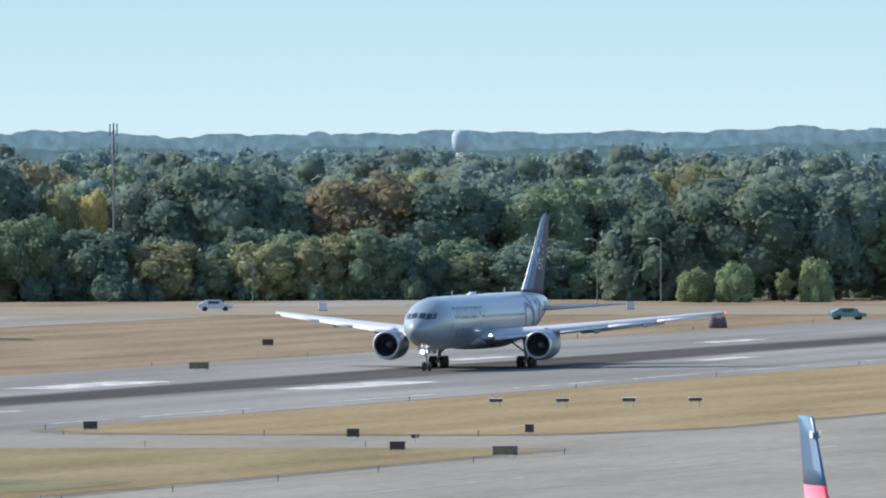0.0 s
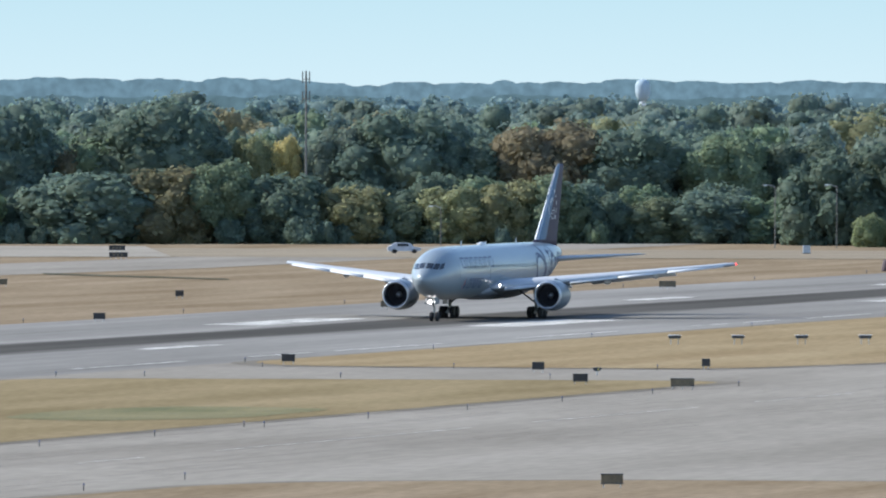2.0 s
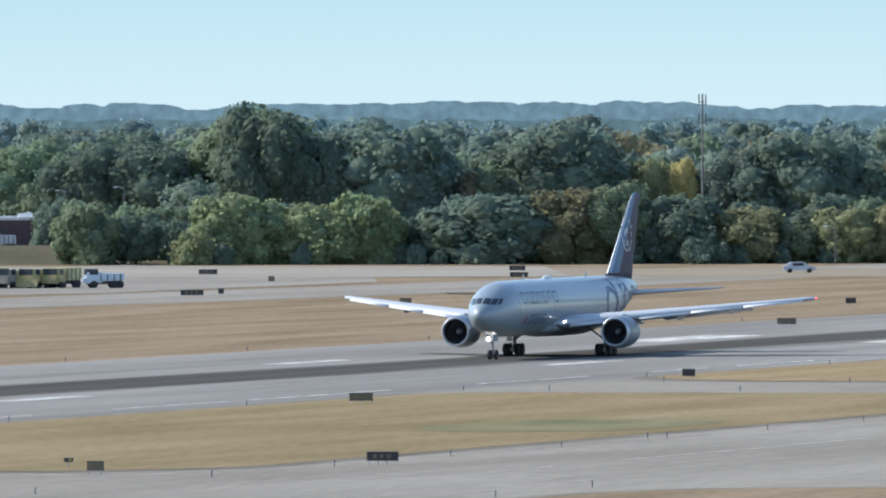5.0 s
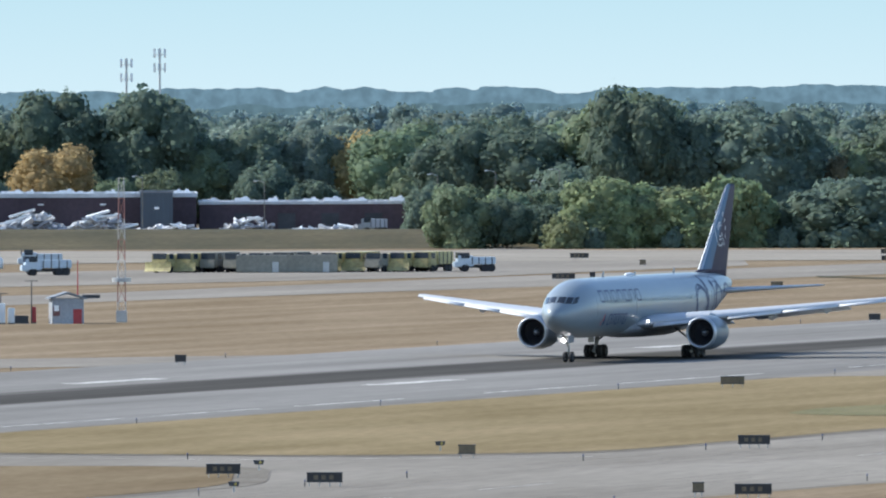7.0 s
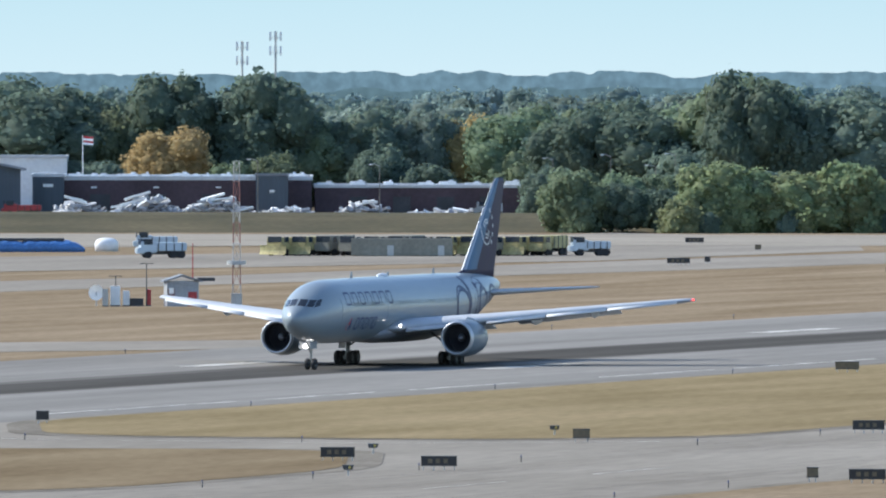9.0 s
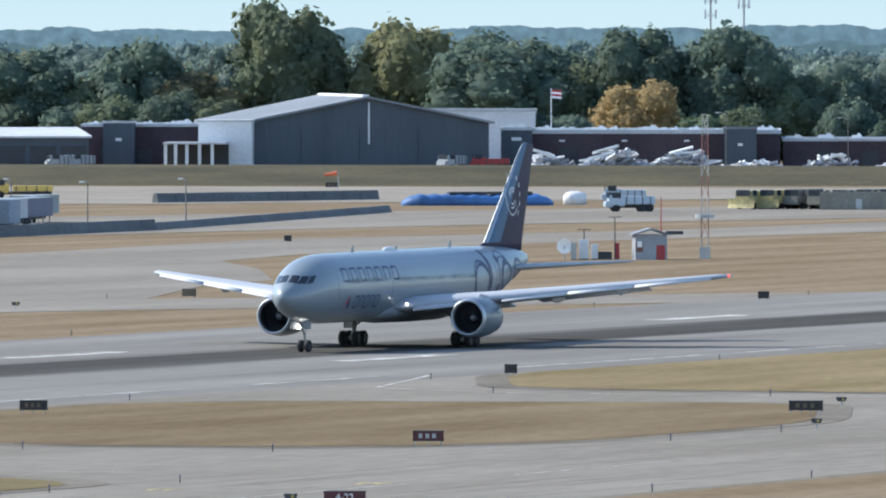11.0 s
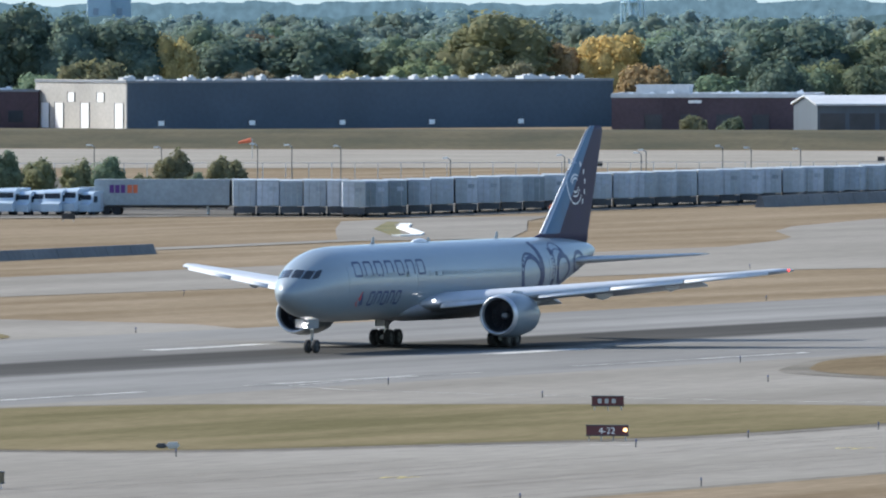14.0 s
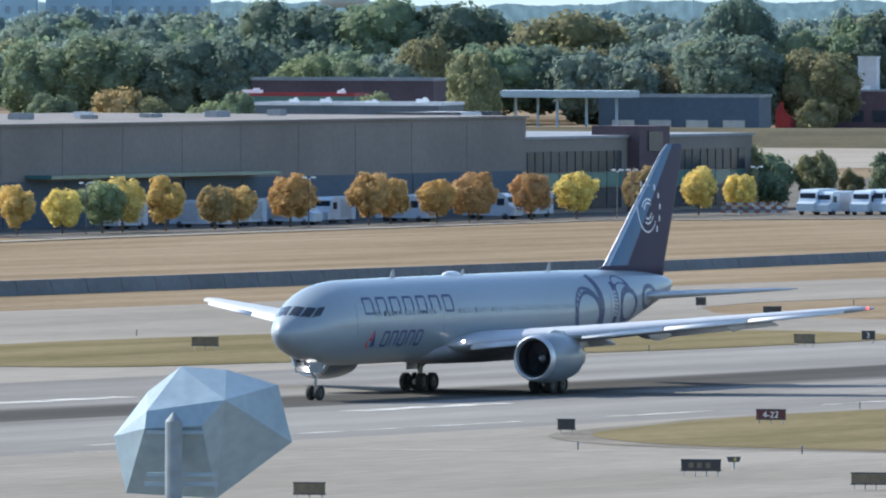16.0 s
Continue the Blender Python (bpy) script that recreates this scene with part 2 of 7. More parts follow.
def runway_material():
    """Grey runway with tyre-darkened middle and streaks along it."""
    m = mat("runway_asphalt", (0.196, 0.188, 0.175), 0.9, vary=0.08, scale=0.6, col2=(0.25, 0.24, 0.224), stretch=(0.12, 1, 1), spec=0.0)
    nt = m.node_tree
    n, l = nt.nodes, nt.links
    tc = n.new("ShaderNodeTexCoord")
    sp = n.new("ShaderNodeSeparateXYZ")
    l.new(tc.outputs["Object"], sp.inputs[0])
    mp = n.new("ShaderNodeMapping")
    mp.inputs["Scale"].default_value = (0.006, 0.16, 1)
    l.new(tc.outputs["Object"], mp.inputs["Vector"])
    ns = n.new("ShaderNodeTexNoise")
    ns.inputs["Scale"].default_value, ns.inputs["Detail"].default_value = 1.0, 6
    l.new(mp.outputs["Vector"], ns.inputs["Vector"])
    ab = n.new("ShaderNodeMath")
    ab.operation = "ABSOLUTE"
    l.new(sp.outputs["Y"], ab.inputs[0])
    wob = n.new("ShaderNodeMath")
    wob.operation = "MULTIPLY_ADD"
    l.new(ns.outputs["Fac"], wob.inputs[0])
    wob.inputs[1].default_value = 9.0
    l.new(ab.outputs[0], wob.inputs[2])
    mr = n.new("ShaderNodeMapRange")
    mr.inputs["From Min"].default_value, mr.inputs["From Max"].default_value = 9.8, 13.2
    mr.inputs["To Min"].default_value, mr.inputs["To Max"].default_value = 0.37, 1.0
    l.new(wob.outputs[0], mr.inputs["Value"])
    streak = n.new("ShaderNodeMapRange")
    streak.inputs["From Min"].default_value, streak.inputs["From Max"].default_value = 0.35, 0.65
    streak.inputs["To Min"].default_value, streak.inputs["To Max"].default_value = 0.86, 1.1
    l.new(ns.outputs["Fac"], streak.inputs["Value"])
    mu = n.new("ShaderNodeMath")
    mu.operation = "MULTIPLY"
    l.new(mr.outputs["Result"], mu.inputs[0])
    l.new(streak.outputs["Result"], mu.inputs[1])
    b = n["Principled BSDF"]
    src = b.inputs["Base Color"].links[0].from_socket
    hv = n.new("ShaderNodeHueSaturation")
    l.new(src, hv.inputs["Color"])
    l.new(mu.outputs[0], hv.inputs["Value"])
    l.new(hv.outputs["Color"], b.inputs["Base Color"])
    return m


M_RUNWAY = runway_material()


def sheet(name, pts, z, material, label, category, m=RUN, r=0.0, kind="structure"):
    """A level sheet over a polygon, in the runway's frame unless m says otherwise."""
    if r:
        pts = hull_round(pts, r)
    tris = tessellate_polygon([[Vector((x, y, 0)) for x, y in pts]])
    faces = []
    for i, j, k in tris:
        (ax, ay), (bx, by), (cx, cy) = pts[i], pts[j], pts[k]
        faces.append((i, j, k) if (bx - ax) * (cy - ay) - (by - ay) * (cx - ax) > 0 else (k, j, i))
    me = bpy.data.meshes.new(name)
    me.from_pydata([(x, y, z) for x, y in pts], [], faces)
    me.materials.append(material)
    ob = new(name, me)
    ob.matrix_basis = m
    return tagged(ob, label, category, kind=kind)


sheet("ground", [(-5200, -3200), (700, -3200), (700, 2600), (-5200, 2600)], 0.0, M_DRY, "dry tan grass plain of an airfield in autumn", "ground")
sheet("runway", [(-2350, -36), (400, -36), (400, 37), (-2350, 37)], 0.03, M_RUNWAY,
      "grey asphalt runway with a tyre-blackened middle strip", "runway")
# near side: pavement with grass islands laid on it
sheet("taxiway_near", [(-1760, 37), (400, 37), (400, 430), (-1760, 430)], 0.03, M_CONC, "sunlit grey concrete taxiways and apron pavement", "taxiway")
ISLANDS = {
    "grass_island_1": ([(-1232, 39), (-1015, 38), (-978, 52), (-976, 84), (-990, 97), (-1239, 98)], M_GOLDG, "mown grass island between taxiways, tan and olive", 10),
    "grass_island_2": ([(-938, 41), (-890, 40), (-858, 52), (-843, 70), (-845, 90), (-862, 99), (-905, 99), (-950, 84)], M_BROWN, "mown brown grass island beside the runway", 12),
    "grass_island_3": ([(-770, 40), (-738, 39), (-706, 46), (-690, 60), (-688, 84), (-726, 101), (-778, 101), (-790, 84)], M_GREEN, "mown olive grass island between taxiway bends", 12),
    "grass_island_4": ([(-2300, 38), (-1300, 38), (-1286, 46), (-1284, 84), (-1312, 92), (-2300, 99)], M_TAN, "dry tan grass strip along the runway", 8),
    "grass_island_5": ([(-957, 165), (-945, 140), (-890, 136), (-560, 136), (-560, 300), (-957, 300)], M_DRY, "brown dry grass field beside the apron", 12),
}
for isl, (pts, m_, lab, r_) in ISLANDS.items():
    cx, cy = sum(p[0] for p in pts) / len(pts), sum(p[1] for p in pts) / len(pts)
    sheet(isl.replace("grass_island", "grass_verge"), [(cx + (x - cx) * (1 + 2.5 / abs(x - cx)) if x != cx else x, y + (1.6 if y > cy else -1.6)) for x, y in pts], 0.055, M_VERGE,
          "worn asphalt edge round a grass island", "verge", r=r_)
    sheet(isl, pts, 0.08, m_, lab, "grass", r=r_)
sheet("grass_patch", [(-1140, 78), (-1118, 74), (-1098, 77), (-1092, 86), (-1104, 94), (-1136, 93)], 0.1, M_OLIVEG, "greener mown patch in a grass island", "grass", r=9)
# far side
sheet("taxiway_far", [(-500, -36), (-957, -36), (-968, -45), (-975, -60), (-980, -74), (-990, -87), (-1007, -97), (-1025, -101), (-1046, -101), (-1080, -98), (-1120, -93), (-1176, -87),
                      (-1209, -74), (-1232, -60), (-1262, -36), (-1315, -36), (-1300, -50), (-1285, -64), (-1274, -76), (-1262, -87), (-1319, -104), (-1351, -109), (-1407, -132), (-1448, -152),
                      (-1490, -159), (-1551, -163), (-1620, -156), (-1740, -140), (-1860, -128), (-2300, -128), (-2300, -150), (-1910, -162), (-1810, -172), (-1660, -180), (-1580, -198),
                      (-1483, -189), (-1440, -186), (-1394, -176), (-1366, -166), (-1335, -151), (-1318, -145), (-1283, -136), (-1228, -136), (-1000, -136), (-690, -146), (-500, -146)],
      0.03, M_CONC, "grey concrete taxiway on the far side of the runway", "taxiway")
sheet("grass_island_6", [(-820, -48), (-884, -37), (-921, -37), (-936, -46), (-941, -57), (-934, -66), (-913, -84), (-880, -86), (-820, -78)], 0.07, M_GREEN, "olive grass island beside the far taxiway", "grass", r=8)
sheet("apron_far", [(-1690, -214), (-1800, -176), (-1905, -172), (-2030, -212), (-2075, -262), (-1990, -262), (-1860, -235), (-1800, -262), (-1700, -300), (-1580, -250), (-1560, -236)], 0.04, M_CONC,
      "pale concrete apron where trucks are parked", "apron")
sheet("field_pale", [(-620, 1930), (-110, 1985), (-30, 2040), (70, 2040), (70, 2150), (-30, 2160), (-620, 2235)], 0.06, M_PALE, "pale worn pavement near the airfield fence", "apron", m=Matrix())
sheet("perimeter_strip", [(70, 2040), (215, 2005), (260, 2000), (260, 2085), (215, 2090), (70, 2130)], 0.05, M_STRIP, "pale worn grass strip along the airfield's edge", "grass", m=Matrix())
sheet("burnt_strip", [(49, 1878), (49, 1892), (60, 1868), (70, 1846), (70, 1834), (58, 1858)], 0.05, M_BANK, "thin dark burnt strip in dry grass", "grass", m=Matrix())
sheet("cargo_yard", [(-1250, -289), (-1375, -296), (-1425, -262), (-1430, -236), (-1640, -238), (-1700, -300), (-1700, -420), (-1250, -420)], 0.05, M_SHOULDER, "dark asphalt cargo yard", "yard")
sheet("yard_kerb", [(-1150, -276), (-1250, -287), (-1375, -294), (-1424, -261), (-1427, -263.5), (-1376, -297), (-1250, -290), (-1150, -279)], 0.09, M_PALE, "pale concrete kerb strip along the cargo yard", "kerb")
sheet("service_road", [(-1100, -178.5), (-1251, -179), (-1296, -181), (-1314, -173), (-1359, -191), (-1413, -215), (-1445, -226), (-1430, -234), (-1402, -232), (-1357, -212), (-1301, -186), (-1251, -184.5), (-1100, -184.5)],
      0.06, M_CONC, "concrete service road bending into the cargo yard", "road")
sheet("grass_sliver", [(-1323, -190), (-1333, -193.4), (-1385, -218), (-1400, -224), (-1403, -227), (-1360, -209)], 0.08, M_OLIVEG, "thin green grass wedge in a road fork", "grass")
bm = bmesh.new()
for (ua, va), (ub, vb) in zip(((-1385, -216.6), (-1365, -208), (-1345, -197.6), (-1333, -191.6), (-1324, -188)), ((-1365, -208), (-1345, -197.6), (-1333, -191.6), (-1324, -188), (-1321, -188.6))):
    d = Vector((vb - va, ua - ub, 0)).normalized() * 0.6
    slab(bm, [(ua + d.x, va + d.y), (ub + d.x, vb + d.y), (ub - d.x, vb - d.y), (ua - d.x, va - d.y)], 0.02, 0.22)
ob = part("kerb", bm, M_KERB)
ob.matrix_basis = RUN
tagged(ob, "bright white painted kerb at a road fork", "kerb", kind="structure")
bm = bmesh.new()
skin(bm, [[(-620, 2180 + dy, 0), (-620, 2222 + dy, 2.2), (-620, 2260 + dy, 2.2), (-620, 2300 + dy, 0)] for dy in (60,)] +
     [[(-80, 2180, 0), (-80, 2222, 2.2), (-80, 2260, 2.2), (-80, 2300, 0)], [(14, 2185, 0), (14, 2225, 2.0), (14, 2260, 2.0), (14, 2300, 0)], [(40, 2200, 0), (40, 2225, 0.2), (40, 2240, 0.2), (40, 2260, 0)]])
tagged(part("grass_bank", bm, M_BANK), "low dark grass bank along the airfield's edge", "bank", kind="structure")
# sealed joints of the near pavement
bm = bmesh.new()
seam_rng = random.Random(9)
for v0 in (102.5, 106.5, 108.2, 110.4, 114.2, 121.5, 124.3, 126.0, 128.4, 131.0):
    u0 = -1250
    while u0 < -560:
        u1 = u0 + seam_rng.uniform(15, 80)
        dv = seam_rng.uniform(-0.8, 0.8)
        bm.faces.new([bm.verts.new(p) for p in ((u0, v0 - 0.05, 0.048), (u1, v0 + dv - 0.05, 0.048), (u1, v0 + dv + 0.05, 0.048), (u0, v0 + 0.05, 0.048))])
        u0 = u1 + seam_rng.uniform(2, 60)
ob = part("pavement_seam", bm, M_SHOULDER)
ob.matrix_basis = RUN
tagged(ob, "dark sealed cracks and joints in the pavement", "joint", kind="structure")
# runway paint
EDGE_V = 31.5
bm = bmesh.new()
# touchdown bars every 150 m each side of the middle, and the broad aiming bars
for u0, length, width in ((-761, 20, 2.0), (-914, 20, 2.0), (-1070, 22, 2.2), (-1214, 22, 2.4), (-1376, 24, 2.4), (-1515, 40, 6.5), (-1657, 24, 3.0), (-1772, 24, 3.0), (-1920, 24, 3.0)):
    for v in (-13.6, 13.0):
        for k in range(6):
            a, c = u0 + length * k / 6, u0 + length * (k + 1) / 6 - 0.12
            bm.faces.new([bm.verts.new(p) for p in ((a, v - width / 2, 0.05), (c, v - width / 2, 0.05), (c, v + width / 2, 0.05), (a, v + width / 2, 0.05))])
for line in ([(-850, 32), (-830, 32.6), (-815, 34), (-808, 41), (-804, 50), (-798, 66), (-795, 78), (-797, 96)], [(-665, 36), (-676, 46), (-680, 58), (-690, 72), (-700, 88), (-712, 103)], [(-1010, 34), (-978, 42), (-968, 54), (-966, 80), (-978, 100)]):
    for (ua, va), (ub, vb) in zip(line, line[1:]):
        d = Vector((ub - ua, vb - va, 0)).normalized() * 0.14
        bm.faces.new([bm.verts.new(p) for p in ((ua + d.y, va - d.x, 0.05), (ub + d.y, vb - d.x, 0.05), (ub - d.y, vb + d.x, 0.05), (ua - d.y, va + d.x, 0.05))])
edge_rng = random.Random(4)
u0 = -1750
while u0 < -560:
    u1 = u0 + edge_rng.uniform(8, 45)
    bm.faces.new([bm.verts.new(p) for p in ((u0, EDGE_V - 0.28, 0.05), (u1, EDGE_V - 0.28, 0.05), (u1, EDGE_V + 0.28, 0.05), (u0, EDGE_V + 0.28, 0.05))])
    u0 = u1 + edge_rng.uniform(4, 30)
ob = part("runway_marking", bm, M_MARK)
ob.matrix_basis = RUN
tagged(ob, "worn white painted bars on the runway", "marking", kind="structure")

# ---------------------------------------------------------------- airliner
M_SILVER = mat("silver_paint", (0.195, 0.235, 0.27), 0.42, metal=0.05, vary=0.03, scale=0.6, coat=0.35)
M_PANE = mat("cabin_pane", (0.18, 0.215, 0.255), 0.35, metal=0.05, vary=0.1, coat=0.35)
# nacelles are a darker grey than the silver body
M_ENGINE = mat("engine_dark_grey", (0.15, 0.18, 0.21), 0.42, metal=0.05, vary=0.05, scale=0.6, coat=0.25)
# the belly's shade is put into this dark grey
M_BELLY = mat("belly_shade_grey", (0.15, 0.16, 0.18), 0.5, vary=0.1)
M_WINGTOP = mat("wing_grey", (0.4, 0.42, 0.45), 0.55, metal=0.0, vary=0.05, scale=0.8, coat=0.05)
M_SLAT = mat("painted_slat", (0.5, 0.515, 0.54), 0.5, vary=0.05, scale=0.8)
# darker than the wing top: shade below the wing put into colour
M_UNDER = mat("underside_shade_grey", (0.2, 0.215, 0.235), 0.45, vary=0.08, scale=0.8)
M_NAVY = mat("navy_paint", (0.035, 0.05, 0.13), 0.45, vary=0.1, scale=0.6, coat=0.1, spec=0.3)
M_TITLE = mat("faded_navy_title", (0.03, 0.045, 0.11), 0.5, vary=0.12, scale=0.6)
# sky reflection on the fin's curved front, painted in as blue
M_FINSHEEN = mat("fin_sky_sheen", (0.045, 0.11, 0.2), 0.55, vary=0.12, scale=0.5, coat=0.02)
M_FIN = mat("fin_paint", (0.04, 0.034, 0.062), 0.55, vary=0.12, scale=0.5, coat=0.0, spec=0.15)
M_WHITEP = mat("white_decal", (0.55, 0.57, 0.6), 0.4, vary=0.05)
M_REDP = mat("red_decal", (0.5, 0.03, 0.04), 0.35, vary=0.08, coat=0.4)
M_GLASSY = mat("cockpit_glass", (0.012, 0.014, 0.018), 0.06, vary=0.1, spec=0.8)
M_TYRE = mat("tyre_rubber", (0.02, 0.02, 0.022), 0.85, vary=0.2, scale=4, bump=0.2)
M_STRUT = mat("gear_steel", (0.2, 0.21, 0.22), 0.4, metal=0.7, vary=0.12, scale=4)
M_RIM = mat("dull_rim", (0.06, 0.062, 0.065), 0.6, metal=0.3, vary=0.12, scale=4)
M_LIP = mat("polished_lip", (0.42, 0.44, 0.47), 0.42, metal=0.8, vary=0.05)
M_FAN = mat("fan_titanium", (0.05, 0.05, 0.06), 0.4, metal=0.6, vary=0.15, scale=5)
M_SPIN = mat("spinner_grey", (0.35, 0.36, 0.38), 0.4, metal=0.2, vary=0.1)
M_HOT = mat("exhaust_metal", (0.23, 0.2, 0.18), 0.4, metal=0.8, vary=0.2, scale=3)
M_LAMP_W = mat("lit_white_lamp", (1.0, 0.93, 0.88), 0.3, vary=0.01, glow=5)
M_LAMP_R = mat("lit_red_lamp", (1.0, 0.05, 0.03), 0.3, vary=0.01, glow=3)

# body: station, half width, centre height, half height
BODY = [(27.55, 0.04, 4.24, 0.04), (27.41, 0.4, 4.24, 0.38), (27.1, 0.73, 4.25, 0.69), (26.5, 1.13, 4.29, 1.09),
        (25.75, 1.49, 4.38, 1.48), (24.85, 1.82, 4.5, 1.87), (23.79, 2.1, 4.62, 2.2), (22.5, 2.32, 4.71, 2.46),
        (21.03, 2.45, 4.76, 2.61), (19.0, 2.5, 4.78, 2.67), (8.0, 2.515, 4.83, 2.69), (-8.5, 2.515, 4.85, 2.705), (-11.0, 2.47, 4.95, 2.6),
        (-14.0, 2.3, 5.17, 2.36), (-17.0, 2.02, 5.48, 2.02), (-20.0, 1.6, 5.84, 1.58), (-23.0, 1.08, 6.14, 1.08),
        (-25.3, 0.58, 6.33, 0.62), (-26.3, 0.22, 6.42, 0.26)]


def body_at(x):
    """Half width, centre height, half height of the body at station x, smooth between the rows."""
    if x >= BODY[0][0]:
        return BODY[0][1:]
    for i in range(len(BODY) - 1):
        a, b = BODY[i], BODY[i + 1]
        if a[0] >= x >= b[0]:
            t = (a[0] - x) / (a[0] - b[0])
            p, q = BODY[max(0, i - 1)], BODY[min(len(BODY) - 1, i + 2)]
            out = []
            for k in (1, 2, 3):
                h = b[0] - a[0]
                ma = (b[k] - p[k]) / (b[0] - p[0]) * h if p is not a else (b[k] - a[k])
                mb = (q[k] - a[k]) / (q[0] - a[0]) * h if q is not b else (b[k] - a[k])
                out.append((2 * t ** 3 - 3 * t * t + 1) * a[k] + (t ** 3 - 2 * t * t + t) * ma + (3 * t * t - 2 * t ** 3) * b[k] + (t ** 3 - t * t) * mb)
            return tuple(out)
    return BODY[-1][1:]


def on_body(x, ang, off=0.0):
    """A point on the body; ang in degrees from the top, positive to the left side."""
    w, c, h = body_at(x)
    a = radians(ang)
    return Vector((x, (w + off) * math.sin(a), c + (h + off) * math.cos(a)))


def body_patch(bm, quad, off=0.012, nx=4, na=4):
    """A thin raised patch on the body between four (station, angle) corners, with edges."""
    (x0, a0), (x1, a1), (x2, a2), (x3, a3) = quad
    top, low = [], []
    for i in range(nx + 1):
        s = i / nx
        rt, rl = [], []
        for j in range(na + 1):
            t = j / na
            x = (x0 * (1 - s) + x1 * s) * (1 - t) + (x3 * (1 - s) + x2 * s) * t
            a = (a0 * (1 - s) + a1 * s) * (1 - t) + (a3 * (1 - s) + a2 * s) * t
            rt.append(bm.verts.new(on_body(x, a, off)))
            rl.append(bm.verts.new(on_body(x, a, -0.02)))
        top.append(rt)
        low.append(rl)
    for i in range(nx):
        for j in range(na):
            bm.faces.new((top[i][j], top[i + 1][j], top[i + 1][j + 1], top[i][j + 1]))
    for i in range(nx):
        for j in (0, na):
            bm.faces.new((top[i][j], top[i + 1][j], low[i + 1][j], low[i][j]))
    for j in range(na):
        for i in (0, nx):
            bm.faces.new((top[i][j], top[i][j + 1], low[i][j + 1], low[i][j]))
    return bm


def ribbon(bm, path, width, off=0.014):
    """A band of even width along (station, height on the side in metres from the body's axis), laid on the left side."""
    def at(x, z):
        w, c, h = body_at(x)
        k = max(-0.98, min(0.98, (4.95 + z - c) / h))
        return on_body(x, math.degrees(math.acos(k)), off)
    left, right = [], []
    for i, (x, z) in enumerate(path):
        a, b = path[max(0, i - 1)], path[min(len(path) - 1, i + 1)]
        d = Vector((b[0] - a[0], b[1] - a[1])).normalized()
        wd = width(i / (len(path) - 1)) / 2 if callable(width) else width / 2
        left.append(bm.verts.new(at(x - d.y * wd, z + d.x * wd)))
        right.append(bm.verts.new(at(x + d.y * wd, z - d.x * wd)))
    for i in range(len(path) - 1):
        bm.faces.new((left[i], left[i + 1], right[i + 1], right[i]))
    return bm


def aerofoil(le, chord, thick, n=11, camber=0.015):
    """A closed section in the x-z plane behind its leading edge."""
    up, lo = [], []
    for i in range(n + 1):
        t = 0.5 - 0.5 * math.cos(math.pi * i / n)
        y = 5 * thick * (0.2969 * math.sqrt(t) - 0.126 * t - 0.3516 * t * t + 0.2843 * t ** 3 - 0.1036 * t ** 4)
        cm = camber * 4 * t * (1 - t)
        up.append((le[0] - t * chord, le[1], le[2] + (cm + y) * chord))
        lo.append((le[0] - t * chord, le[1], le[2] + (cm - y) * chord))
    return up + lo[-2:0:-1]


def wing_mesh(bm, side, under=False):
    rows = [(9.3, 1.6, 3.05, 12.7, 0.115), (8.35, 2.9, 3.2, 11.75, 0.115), (5.0, 7.9, 3.72, 8.4, 0.125), (1.0, 13.6, 4.32, 6.2, 0.125),
            (-3.0, 19.3, 4.95, 4.2, 0.125), (-5.6, 23.1, 5.36, 2.75, 0.14), (-6.2, 23.72, 5.43, 2.1, 0.13), (-7.0, 23.86, 5.45, 0.9, 0.06)]
    if under:
        # thin panel just below the lower skin, from the leading edge back
        lower = [[(x, y, z) for x, y, z in [r[0]] + r[:len(r) // 2:-1]] for r in (aerofoil((x, side * y, z), c, t) for x, y, z, c, t in rows)]
        return skin(bm, [[(x + 0.02, y, z - 0.02) for x, y, z in r] + [(x, y, z - 0.005) for x, y, z in r[::-1]] for r in lower])
    return skin(bm, [aerofoil((x, side * y, z), c, t) for x, y, z, c, t in rows])


def nacelle(bm, cx, cy, cz, outer=True):
    prof = [(8.55, 1.22), (8.62, 1.30), (8.55, 1.38), (8.2, 1.47), (7.4, 1.56), (6.3, 1.58), (5.2, 1.5), (4.2, 1.34), (4.05, 1.24), (4.2, 1.18)]
    inner = [(8.55, 1.22), (8.2, 1.17), (7.4, 1.14), (7.2, 1.13)]
    rings = [[(x, cy + r * math.sin(2 * math.pi * k / 36), cz + r * math.cos(2 * math.pi * k / 36)) for k in range(36)] for x, r in (prof if outer else inner)]
    return skin(bm, rings, caps=False)


def wheel_pair(parent, x, ys, r, w):
    for y in ys:
        bm = bmesh.new()
        prof = [(-0.5, 0.62), (-0.5, 0.9), (-0.36, 1.0), (0.36, 1.0), (0.5, 0.9), (0.5, 0.62)]
        skin(bm, [[(x + rr * r * math.cos(2 * math.pi * k / 24), y + t * w, r + rr * r * math.sin(2 * math.pi * k / 24)) for k in range(24)] for t, rr in prof], caps=False)
        ty = part("wheel", bm, M_TYRE, parent, "black rubber tyre", smooth=True)
        bm = bmesh.new()
        rod(bm, (x, y - w * 0.36, r), (x, y + w * 0.36, r), r * 0.63, n=20)
        rod(bm, (x, y - w * 0.5, r), (x, y + w * 0.5, r), r * 0.2, n=12)
        part("rim", bm, M_RIM, ty, "grey metal wheel rim")


